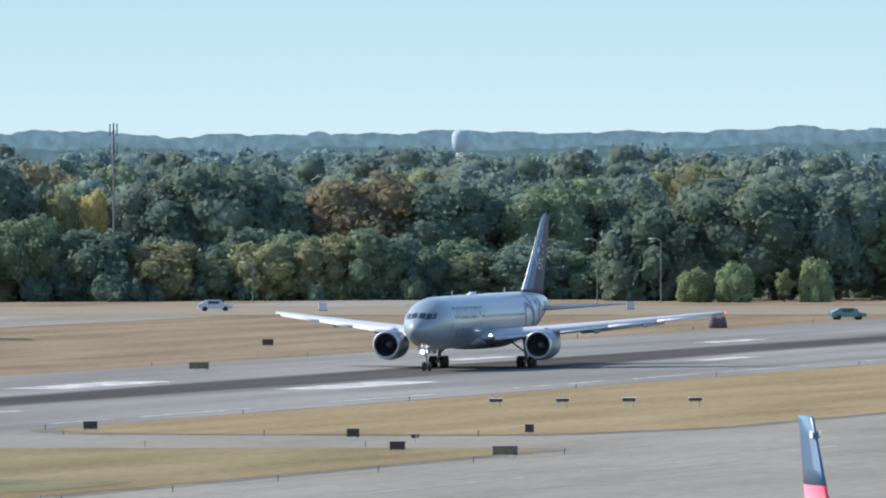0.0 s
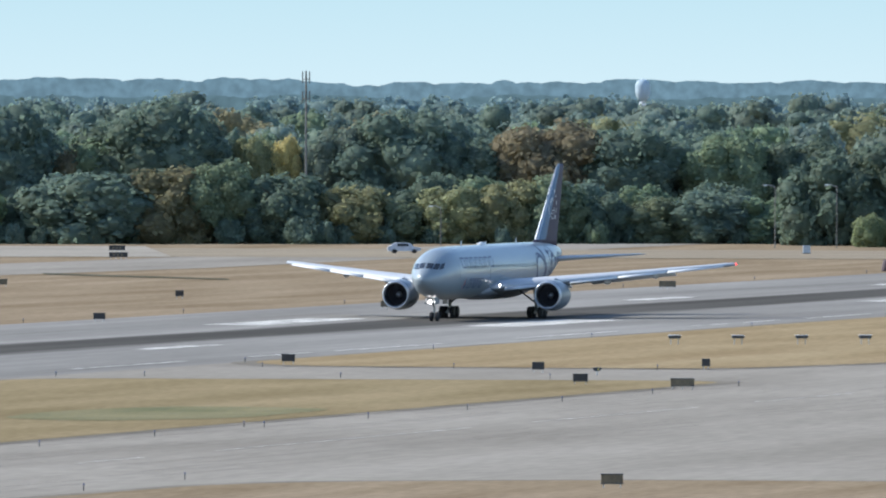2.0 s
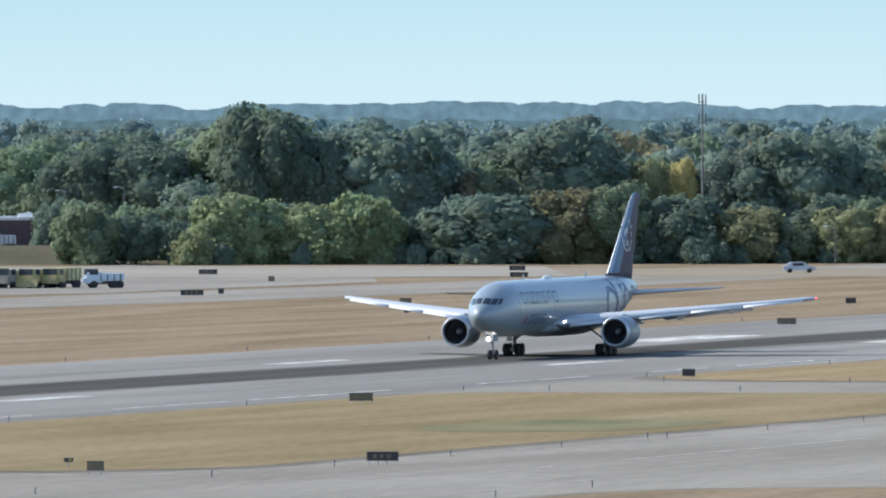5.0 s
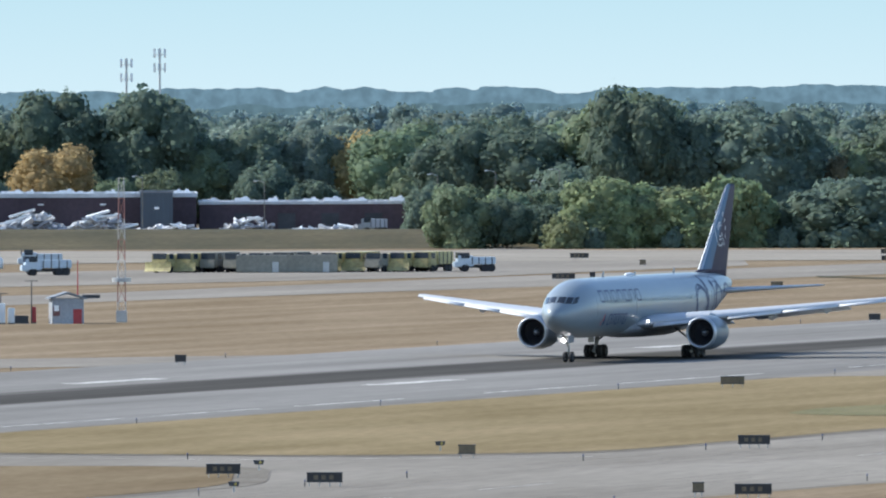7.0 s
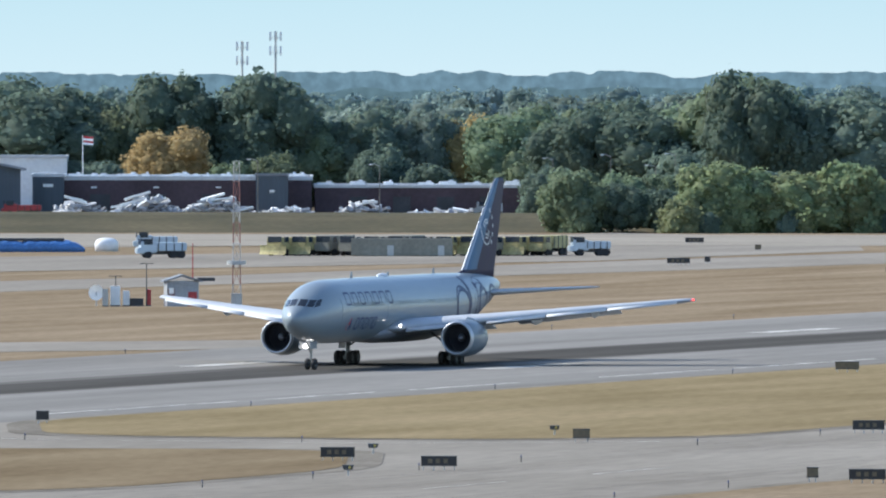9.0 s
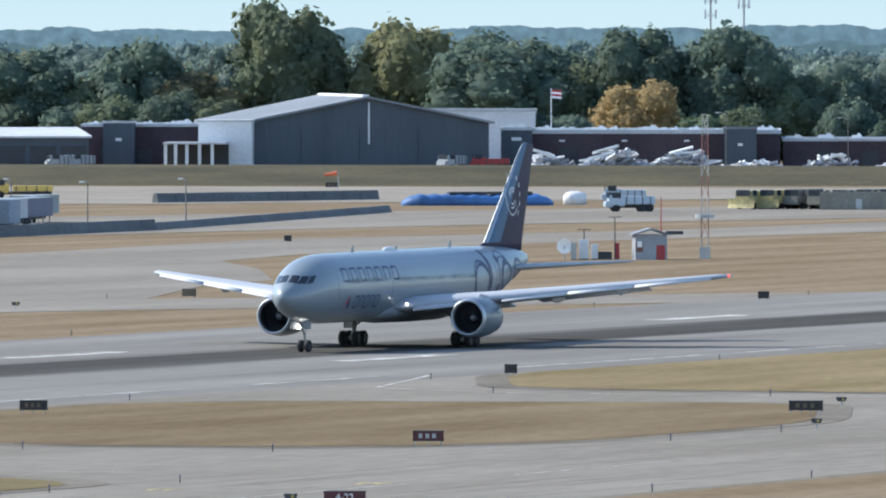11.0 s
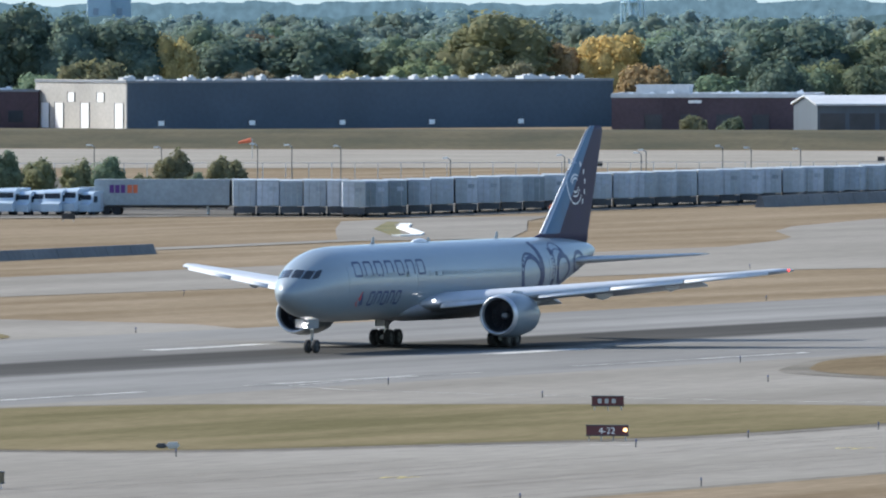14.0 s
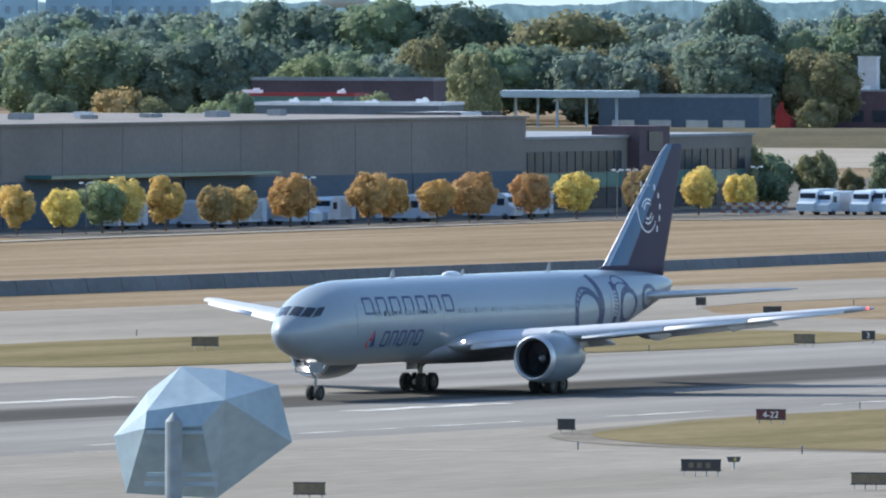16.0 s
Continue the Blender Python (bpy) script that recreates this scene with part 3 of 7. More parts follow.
def build_airliner():
    t = thing("airliner", "silver wide-body twin-engine jet airliner with dark fin on its take-off run", "airplane")
    # body
    xs = []
    for i in range(len(BODY) - 1):
        a, b = BODY[i][0], BODY[i + 1][0]
        k = 3 if i < 9 else (7 if i < 11 else 4)
        xs += [a + (b - a) * j / k for j in range(k)]
    xs.append(BODY[-1][0])
    bm = skin(bmesh.new(), [[on_body(x, 360 * k / 56) for k in range(56)] for x in xs])
    fus = part("fuselage", bm, M_SILVER, t, "glossy silver-grey painted fuselage", smooth=True)
    # belly fairing
    bm = bmesh.new()
    rings = []
    for x, w, b, h in ((11.5, 0.5, 2.25, 0.15), (10, 1.9, 2.05, 0.7), (7.5, 2.6, 1.92, 1.0), (2, 2.75, 1.88, 1.05), (-3.5, 2.6, 1.92, 1.0), (-6, 1.9, 2.06, 0.7), (-7.8, 0.5, 2.25, 0.15)):
        rings.append([(x, w * math.sin(2 * math.pi * k / 24), b + h + h * -math.cos(2 * math.pi * k / 24)) for k in range(24)])
    part("belly_fairing", skin(bm, rings), M_BELLY, t, "belly fairing in grey darkened for shade", smooth=True)
    # cockpit windows, three each side
    for s in (1, -1):
        for q in (((26.51, 4), (26.33, 34), (25.5, 27), (25.68, 3.5)), ((26.28, 37), (25.78, 54), (24.95, 44), (25.43, 30)), ((25.68, 56.5), (25.04, 62), (24.3, 50), (24.85, 45.5))):
            bm = body_patch(bmesh.new(), [(x, s * a) for x, a in q], 0.015)
            part("cockpit_window", bm, M_GLASSY, fus, "dark cockpit glass pane", smooth=False)
    # cabin windows
    bm = bmesh.new()
    w, c, h = body_at(0)
    pts = [(0.12 * math.cos(a), 0.19 * math.sin(a)) for a in [2 * math.pi * i / 10 for i in range(10)]]
    ang = math.acos((5.35 - c) / h)
    bm.faces.new([bm.verts.new((px, (w + 0.01) * math.sin(ang - pz / h), c + (h + 0.01) * math.cos(ang - pz / h))) for px, pz in pts])
    bmesh.ops.solidify(bm, geom=bm.faces[:], thickness=0.008)
    win = part("cabin_window", bm, M_PANE, fus)
    win.matrix_basis = pose(19.2, 0, 0)
    flip = Matrix.Diagonal((1, -1, 1, 1))
    for s in (1, -1):
        for i in range(52):
            x = 19.2 - i * 0.56
            if (i == 0 and s == 1) or x < -8.5 or 9.6 < x < 10.8:
                continue
            ob = new("cabin_window", win.data)
            ob.parent = fus
            ob.matrix_basis = pose(x, 0, 0) if s == 1 else pose(x, 0, 0, 0, 0, 180)
    # doors
    for s in (1, -1):
        for x in (21.6, 10.2, -13.4):
            bm = body_patch(bmesh.new(), [(x, s * 62), (x - 1.07, s * 62), (x - 1.07, s * 106), (x, s * 106)], 0.012, 3, 8)
            part("door", bm, M_SILVER, fus)
    # titles as plain hollow blocks, the long line above and the short one below
    for count, x0, step, za, zb, wd, paint in ((7, 20.6, 1.78, 0.42, 1.36, 0.17, M_TITLE), (5, 18.2, 1.12, -1.62, -0.76, 0.17, M_NAVY)):
        for i in range(count):
            xa, xb, lean = x0 - i * step, x0 - i * step - step * 0.62, 0.12
            bm = bmesh.new()
            ribbon(bm, [(xa - lean * q / 4, za + (zb - za) * q / 4) for q in range(5)], wd)
            ribbon(bm, [(xb - lean * q / 4, za + (zb - za) * q / 4) for q in range(5)], wd)
            for z in ((zb,) if i % 2 else (za, zb)):
                ribbon(bm, [(xa - lean * (z - za) / (zb - za), z), ((xa + xb) / 2, z), (xb - lean * (z - za) / (zb - za), z)], wd * 0.9, 0.018)
            part("title_block", bm, paint, fus, "navy block of the airline title")
    bm = bmesh.new()
    ribbon(bm, [(19.95, -1.65), (19.7, -1.15), (19.48, -0.65)], lambda q: 0.55 * (1 - q) + 0.05)
    part("logo_mark", bm, M_REDP, fus, "red triangular mark")
    bm = bmesh.new()
    ribbon(bm, [(19.25, -1.65), (19.35, -1.15), (19.42, -0.65)], lambda q: 0.5 * (1 - q) + 0.05)
    part("logo_mark", bm, M_NAVY, fus, "navy triangular mark")
    # large ribbon pattern on the rear body
    def arc(cx, cz, rx, rz, a0, a1, n=22):
        return [(cx + rx * math.cos(radians(a0 + (a1 - a0) * i / n)), cz + rz * math.sin(radians(a0 + (a1 - a0) * i / n))) for i in range(n + 1)]
    for path, wd in ((arc(-9.9, -0.15, 1.75, 1.5, 0, 360), 0.5), ([(-11.8 - 0.12 * math.sin(i / 12 * 3.1), -1.4 + i / 12 * 3.7) for i in range(13)], 0.7),
                     ([(-14.1 - 0.3 * i / 12, -1.2 + i / 12 * 3.0) for i in range(13)], 0.65), (arc(-15.6, 1.2, 1.2, 0.75, 20, 165), 0.5),
                     (arc(-16.4, 0.25, 1.35, 1.05, 0, 360), 0.42), (arc(-20.3, 0.75, 1.3, 0.7, 0, 360), 0.3)):
        bm = ribbon(bmesh.new(), path, wd)
        part("ribbon_mark", bm, M_TITLE, fus, "broad navy ribbon curve")
    # roof antennas
    for x, hgt in ((12.5, 0.45), (3.0, 0.3), (-9.0, 0.5)):
        bm = bmesh.new()
        skin(bm, [[(x + 0.3, -0.03, 7.5), (x - 0.3, -0.03, 7.5), (x - 0.3, 0.03, 7.5), (x + 0.3, 0.03, 7.5)],
                  [(x, -0.02, 7.55 + hgt), (x - 0.25, -0.02, 7.55 + hgt), (x - 0.25, 0.02, 7.55 + hgt), (x, 0.02, 7.55 + hgt)]])
        part("antenna", bm, M_SILVER, fus)
    bm = bmesh.new()
    bmesh.ops.create_uvsphere(bm, u_segments=16, v_segments=8, radius=1, matrix=Matrix.Translation((4.5, 0, 7.5)) @ Matrix.Diagonal((1.1, 0.4, 0.28, 1)))
    part("antenna_dome", bm, M_WHITEP, fus, smooth=True)
    # wings
    for s in (1, -1):
        wg = part("wing", wing_mesh(bmesh.new(), s), M_WINGTOP, t, "swept light grey wing", smooth=True)
        part("wing_underside", wing_mesh(bmesh.new(), s, True), M_UNDER, wg, "wing underside in grey darkened for shade", smooth=True)
        for y, x, z, ln in ((5.6, -3.0, 3.05, 3.4), (11.6, -2.6, 3.7, 3.2), (16.4, -4.1, 4.3, 2.6)):
            bm = bmesh.new()
            rings = []
            for q, r in ((0, 0.03), (0.12, 0.2), (0.4, 0.3), (0.75, 0.2), (1, 0.03)):
                rings.append([(x + 2.2 - q * ln, s * y + r * 0.7 * math.sin(2 * math.pi * k / 10), z + r * 1.2 * math.cos(2 * math.pi * k / 10)) for k in range(10)])
            part("flap_fairing", skin(bm, rings), M_WINGTOP, wg, "grey flap track fairing", smooth=True)
        # lowered flaps along the rear edge
        for ya, yb, xa, xb, za, zb, ch in ((3.2, 7.2, -2.9, -2.9, 3.0, 3.35, 1.7), (9.4, 17.6, -3.35, -5.7, 3.62, 4.55, 1.25)):
            bm = bmesh.new()
            rings = []
            for q in (0, 0.5, 1):
                y, x, z = ya + (yb - ya) * q, xa + (xb - xa) * q, za + (zb - za) * q
                rings.append([(px, py, pz - 0.22 * (x - px)) for px, py, pz in aerofoil((x, s * y, z), ch, 0.12, 6, 0.02)])
            part("flap", skin(bm, rings), M_WINGTOP, wg, "slightly lowered grey flap", smooth=True)
        # drooped slats along the front edge
        for ya, yb in ((3.4, 6.9), (9.2, 13.4), (13.5, 17.8), (17.9, 22.9)):
            rings = []
            for q in (0, 0.5, 1):
                y = ya + (yb - ya) * q
                f_ = (y - 2.9) / (23.1 - 2.9)
                le, zz, ch = 8.35 - 13.95 * f_, 3.2 + 2.16 * f_, 0.6 + 0.65 * (1 - f_)
                rings.append([(px + 0.3 * ch, py, pz - 0.3 * ch - 0.55 * (px - le)) for px, py, pz in aerofoil((le, s * y, zz), ch, 0.2, 6, 0.05)])
            part("slat", skin(bmesh.new(), rings), M_SLAT, wg, "drooped white slat", smooth=True)
        bm = bmesh.new()
        bmesh.ops.create_uvsphere(bm, u_segments=10, v_segments=6, radius=0.08, matrix=Matrix.Translation((-6.9, s * 23.88, 5.47)))
        part("navigation_light", bm, M_LAMP_R if s == 1 else M_GLASSY, wg, "glowing red wingtip light" if s == 1 else "")
        bm = bmesh.new()
        bmesh.ops.create_uvsphere(bm, u_segments=10, v_segments=6, radius=0.11, matrix=Matrix.Translation((8.5, s * 3.0, 3.42)) @ Matrix.Diagonal((0.6, 1.1, 0.9, 1)))
        part("landing_light", bm, M_LAMP_W, wg, "lit white landing light")
        # engine
        cy, cz = s * 7.99, 2.41
        en = part("nacelle", nacelle(bmesh.new(), 0, cy, cz), M_ENGINE, t, "silver engine nacelle", smooth=True)
        bm = bmesh.new()
        rings = [[(x, cy + r * math.sin(2 * math.pi * k / 36), cz + r * math.cos(2 * math.pi * k / 36)) for k in range(36)] for x, r in ((8.28, 1.175), (8.56, 1.215), (8.66, 1.3), (8.57, 1.39), (8.3, 1.462))]
        part("inlet_lip", skin(bm, rings, caps=False), M_LIP, en, "polished metal inlet lip", smooth=True)
        part("inlet_duct", nacelle(bmesh.new(), 0, cy, cz, False), M_FAN, en, "dark inlet duct", smooth=True)
        hub = part("fan_disc", rod(bmesh.new(), (7.0, cy, cz), (7.1, cy, cz), 1.13, n=36), M_FAN, en, "dark fan disc")
        blade = None
        for k in range(24):
            m = Matrix.Translation((7.14, cy, cz)) @ Matrix.Rotation(2 * math.pi * k / 24, 4, "X") @ Matrix.Rotation(radians(35), 4, "Z")
            if blade is None:
                blade = part("fan_blade", box(bmesh.new(), 0, 0, 0.35, 0.03, 0.2, 0.76), M_FAN, hub)
                blade.matrix_basis = m
            else:
                piece("fan_blade", blade.data, hub, m)
        bm = bmesh.new()
        rod(bm, (7.05, cy, cz), (7.75, cy, cz), 0.38, 0.04, 20)
        part("spinner", bm, M_SPIN, en, "grey fan spinner", smooth=True)
        bm = bmesh.new()
        rings = [[(x, cy + r * math.sin(2 * math.pi * k / 28), cz + r * math.cos(2 * math.pi * k / 28)) for k in range(28)] for x, r in ((4.6, 1.05), (3.6, 0.92), (2.7, 0.72), (2.65, 0.6), (2.2, 0.42), (1.5, 0.08))]
        part("exhaust_cone", skin(bm, rings), M_HOT, en, "bare metal exhaust cone", smooth=True)
        bm = bmesh.new()
        skin(bm, [[(7.0, cy - 0.14, cz + 1.45), (7.0, cy + 0.14, cz + 1.45), (2.2, cy + 0.2, cz + 0.6), (2.2, cy - 0.2, cz + 0.6)],
                  [(6.0, cy - 0.14, cz + 1.75), (6.0, cy + 0.14, cz + 1.75), (0.5, cy + 0.2, cz + 1.3), (0.5, cy - 0.2, cz + 1.3)]])
        part("pylon", bm, M_WINGTOP, en, "grey engine pylon")
        # tailplane
        rows = [(-18.6, 0.6, 5.72, 6.1, 0.1), (-20.2, 2.6, 5.85, 5.0, 0.1), (-24.9, 8.8, 6.18, 2.0, 0.09), (-25.5, 9.31, 6.2, 1.1, 0.07)]
        part("tailplane", skin(bmesh.new(), [aerofoil((x, s * y, z), c2, th, 8, 0) for x, y, z, c2, th in rows]), M_WINGTOP, t, "light grey tailplane", smooth=True)
        # main gear
        mg = part("main_gear", rod(rod(rod(bmesh.new(), (0, s * 4.65, 0.65), (0, s * 4.35, 3.3), 0.19), (-0.72, s * 4.65, 0.58), (0.72, s * 4.65, 0.58), 0.16), (0, s * 4.55, 1.5), (-0.1, s * 2.6, 2.9), 0.09), M_STRUT, t, "steel main landing gear leg")
        for x in (-0.72, 0.72):
            wheel_pair(mg, x, (s * 4.65 - 0.57, s * 4.65 + 0.57), 0.58, 0.42)
        bm = box(bmesh.new(), 0.1, s * 5.05, 1.35, 1.7, 0.06, 1.75)
        part("gear_door", bm, M_SILVER, mg, "silver landing gear door")
    # fin
    rows = [(-13.2, 7.0, 12.2, 0.06), (-16.9, 7.75, 8.6, 0.09), (-21.2, 11.6, 5.7, 0.09), (-25.2, 15.2, 2.95, 0.09), (-25.9, 15.55, 1.95, 0.07)]
    rings = []
    for x, z, c2, th in rows:
        rings.append([(px, pz - z if False else (pz - z), z) for px, py, pz in aerofoil((x, 0, z), c2, th, 9, 0)])
    fin = part("fin", skin(bmesh.new(), rings), M_FIN, t, "dark navy tail fin", smooth=True)
    # sky reflection painted as a blue front band, and pale leading edge of the fin
    for name_, paint, lab, stops, lift in (("front_band", M_FINSHEEN, "blue sky sheen painted along the fin's front", (0.0, 0.02, 0.06, 0.12, 0.2, 0.3), 0.012), ("leading_strip", M_LIP, "bare metal leading edge strip", (0.0, 0.008, 0.022, 0.04), 0.022)):
        bm = bmesh.new()
        for sgn in (1, -1):
            q = []
            for x, z, c2, th in rows[1:]:
                q.append([bm.verts.new((x + lift - t_ * c2, sgn * (lift + 5 * th * c2 * (0.2969 * math.sqrt(t_) - 0.126 * t_ - 0.3516 * t_ * t_ + 0.2843 * t_ ** 3 - 0.1036 * t_ ** 4)), z)) for t_ in stops])
            for a, b in zip(q, q[1:]):
                for k in range(len(stops) - 1):
                    bm.faces.new((a[k], a[k + 1], b[k + 1], b[k]))
        part(name_, bm, paint, fin, lab, smooth=True)
    # round emblem on the fin, both sides
    for s in (1, -1):
        bm = bmesh.new()

        def fp(x, z):
            f = (z - 7.75) / (15.2 - 7.75)
            le, ch = -16.9 + (-25.2 + 16.9) * f, 8.6 + (2.95 - 8.6) * f
            q = max(0.0, min(1.0, (le - x) / ch))
            th = 5 * 0.09 * (0.2969 * math.sqrt(q) - 0.126 * q - 0.3516 * q * q + 0.2843 * q ** 3 - 0.1036 * q ** 4) * ch
            return Vector((x, s * (th + 0.02), z))
        ring = [(a, 0.0) for a in range(-40, 161, 10)]
        cx, cz = -22.6, 11.2
        for rad_, wd, a0, a1 in ((1.35, 0.1, -150, 60), (0.8, 0.11, 20, 120), (0.55, 0.11, 10, 130), (0.8, 0.11, 200, 300), (0.5, 0.11, 190, 310)):
            prev = None
            for k in range(19):
                a = radians(a0 + (a1 - a0) * k / 18)
                p = (bm.verts.new(fp(cx + (rad_ - wd / 2) * math.cos(a), cz + (rad_ - wd / 2) * math.sin(a))), bm.verts.new(fp(cx + (rad_ + wd / 2) * math.cos(a), cz + (rad_ + wd / 2) * math.sin(a))))
                if prev:
                    bm.faces.new((prev[0], prev[1], p[1], p[0]))
                prev = p
        for k in range(7):
            a = radians(75 + k * 24)
            c0 = Vector((cx + 1.85 * math.cos(a), cz + 1.85 * math.sin(a)))
            bm.faces.new([bm.verts.new(fp(c0.x + dx, c0.y + dz)) for dx, dz in ((-0.1, -0.18), (0.1, -0.18), (0.1, 0.18), (-0.1, 0.18))])
        part("emblem", bm, M_WHITEP, fin, "pale round emblem")
    # nose gear
    ng = part("nose_gear", rod(rod(rod(bmesh.new(), (22.76, 0, 0.5), (22.76, 0, 2.5), 0.12), (22.76, -0.36, 0.47), (22.76, 0.36, 0.47), 0.09), (22.7, 0, 1.3), (24.2, 0, 2.5), 0.07), M_STRUT, t, "steel nose landing gear leg")
    wheel_pair(ng, 22.76, (-0.3, 0.3), 0.47, 0.3)
    for y in (-0.3, 0.3):
        bm = bmesh.new()
        bmesh.ops.create_uvsphere(bm, u_segments=10, v_segments=6, radius=0.2, matrix=Matrix.Translation((23.15, y, 1.95)))
        part("taxi_light", bm, M_LAMP_W, ng, "lit white nose gear lamp")
    for s in (1, -1):
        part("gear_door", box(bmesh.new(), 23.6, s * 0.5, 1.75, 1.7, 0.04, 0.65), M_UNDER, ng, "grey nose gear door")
    return t


airliner = build_airliner()

# ---------------------------------------------------------------- trees
M_BARK = mat("bark", (0.09, 0.07, 0.05), 0.95, vary=0.3, scale=3, bump=0.4)
LEAF = {}


def leaf_material(name, col, col2):
    """Foliage: two tones in leaf-sized grain and in boughs, a leafy relief, some light through the leaves."""
    m = bpy.data.materials.new(name)
    m.use_nodes = True
    n, l = m.node_tree.nodes, m.node_tree.links
    b = n["Principled BSDF"]
    b.inputs["Roughness"].default_value = 0.7
    b.inputs["Specular IOR Level"].default_value = 0.12
    tc = n.new("ShaderNodeTexCoord")
    fine, bough = n.new("ShaderNodeTexNoise"), n.new("ShaderNodeTexNoise")
    fine.inputs["Scale"].default_value, fine.inputs["Detail"].default_value = 1.3, 5
    fine.inputs["Roughness"].default_value = 0.65
    bough.inputs["Scale"].default_value, bough.inputs["Detail"].default_value = 0.22, 3
    for t in (fine, bough):
        l.new(tc.outputs["Object"], t.inputs["Vector"])
    ramp = n.new("ShaderNodeValToRGB")
    ramp.color_ramp.elements[0].position, ramp.color_ramp.elements[1].position = 0.3, 0.7
    ramp.color_ramp.elements[0].color, ramp.color_ramp.elements[1].color = (*col, 1), (*col2, 1)
    l.new(bough.outputs["Fac"], ramp.inputs["Fac"])
    grain = n.new("ShaderNodeMapRange")
    grain.inputs["From Min"].default_value, grain.inputs["From Max"].default_value = 0.35, 0.68
    grain.inputs["To Min"].default_value, grain.inputs["To Max"].default_value = 0.78, 1.25
    l.new(fine.outputs["Fac"], grain.inputs["Value"])
    info, geo = n.new("ShaderNodeObjectInfo"), n.new("ShaderNodeNewGeometry")
    each = n.new("ShaderNodeMapRange")
    each.inputs["To Min"].default_value, each.inputs["To Max"].default_value = 0.8, 1.18
    l.new(info.outputs["Random"], each.inputs["Value"])
    tuft = n.new("ShaderNodeMapRange")
    tuft.inputs["To Min"].default_value, tuft.inputs["To Max"].default_value = 0.82, 1.2
    l.new(geo.outputs["Random Per Island"], tuft.inputs["Value"])
    hue = n.new("ShaderNodeMapRange")
    hue.inputs["To Min"].default_value, hue.inputs["To Max"].default_value = 0.47, 0.52
    l.new(info.outputs["Random"], hue.inputs["Value"])
    val = grain.outputs["Result"]
    for k in (each, tuft):
        mu = n.new("ShaderNodeMath")
        mu.operation = "MULTIPLY"
        l.new(val, mu.inputs[0])
        l.new(k.outputs["Result"], mu.inputs[1])
        val = mu.outputs[0]
    hs = n.new("ShaderNodeHueSaturation")
    l.new(ramp.outputs["Color"], hs.inputs["Color"])
    l.new(hue.outputs["Result"], hs.inputs["Hue"])
    l.new(val, hs.inputs["Value"])
    l.new(hs.outputs["Color"], b.inputs["Base Color"])
    bp = n.new("ShaderNodeBump")
    bp.inputs["Strength"].default_value, bp.inputs["Distance"].default_value = 0.4, 0.3
    l.new(fine.outputs["Fac"], bp.inputs["Height"])
    l.new(bp.outputs["Normal"], b.inputs["Normal"])
    tr, mx = n.new("ShaderNodeBsdfTranslucent"), n.new("ShaderNodeMixShader")
    l.new(hs.outputs["Color"], tr.inputs["Color"])
    mx.inputs["Fac"].default_value = 0.5
    l.new(b.outputs["BSDF"], mx.inputs[1])
    l.new(tr.outputs["BSDF"], mx.inputs[2])
    l.new(mx.outputs["Shader"], n["Material Output"].inputs["Surface"])
    return m


# far, hazy and hazier hold blue distance haze in their base colours
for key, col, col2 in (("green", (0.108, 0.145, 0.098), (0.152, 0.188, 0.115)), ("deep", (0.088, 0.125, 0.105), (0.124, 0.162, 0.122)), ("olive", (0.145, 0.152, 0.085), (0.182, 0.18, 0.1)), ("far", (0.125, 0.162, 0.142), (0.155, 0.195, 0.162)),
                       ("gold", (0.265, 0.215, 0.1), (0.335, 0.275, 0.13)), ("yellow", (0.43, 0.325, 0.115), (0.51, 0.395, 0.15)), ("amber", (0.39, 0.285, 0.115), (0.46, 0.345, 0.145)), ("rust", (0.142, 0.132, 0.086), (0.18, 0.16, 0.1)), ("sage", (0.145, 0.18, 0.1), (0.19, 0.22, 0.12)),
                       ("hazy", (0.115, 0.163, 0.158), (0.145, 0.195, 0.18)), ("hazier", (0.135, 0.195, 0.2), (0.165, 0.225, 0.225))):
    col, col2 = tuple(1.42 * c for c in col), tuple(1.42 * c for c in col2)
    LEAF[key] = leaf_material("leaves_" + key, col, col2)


@functools.lru_cache(None)
def lump(n):
    """A unit ball of 6 n x n quads with shared corners."""
    at, vs, fs = {}, [], []
    for axis in range(3):
        for sgn in (-1, 1):
            for i in range(n):
                for j in range(n):
                    quad = []
                    for a, b in ((i, j), (i + 1, j), (i + 1, j + 1), (i, j + 1)):
                        p = [math.tan((2 * a / n - 1) * math.pi / 4), math.tan((2 * b / n - 1) * math.pi / 4)]
                        p.insert(axis, float(sgn))
                        k = math.sqrt(sum(q * q for q in p))
                        p = tuple(round(q / k, 6) for q in p)
                        if p not in at:
                            at[p] = len(vs)
                            vs.append(p)
                        quad.append(at[p])
                    fs.append(quad if (sgn > 0) == (axis != 1) else quad[::-1])
    return np.array(vs), np.array(fs)


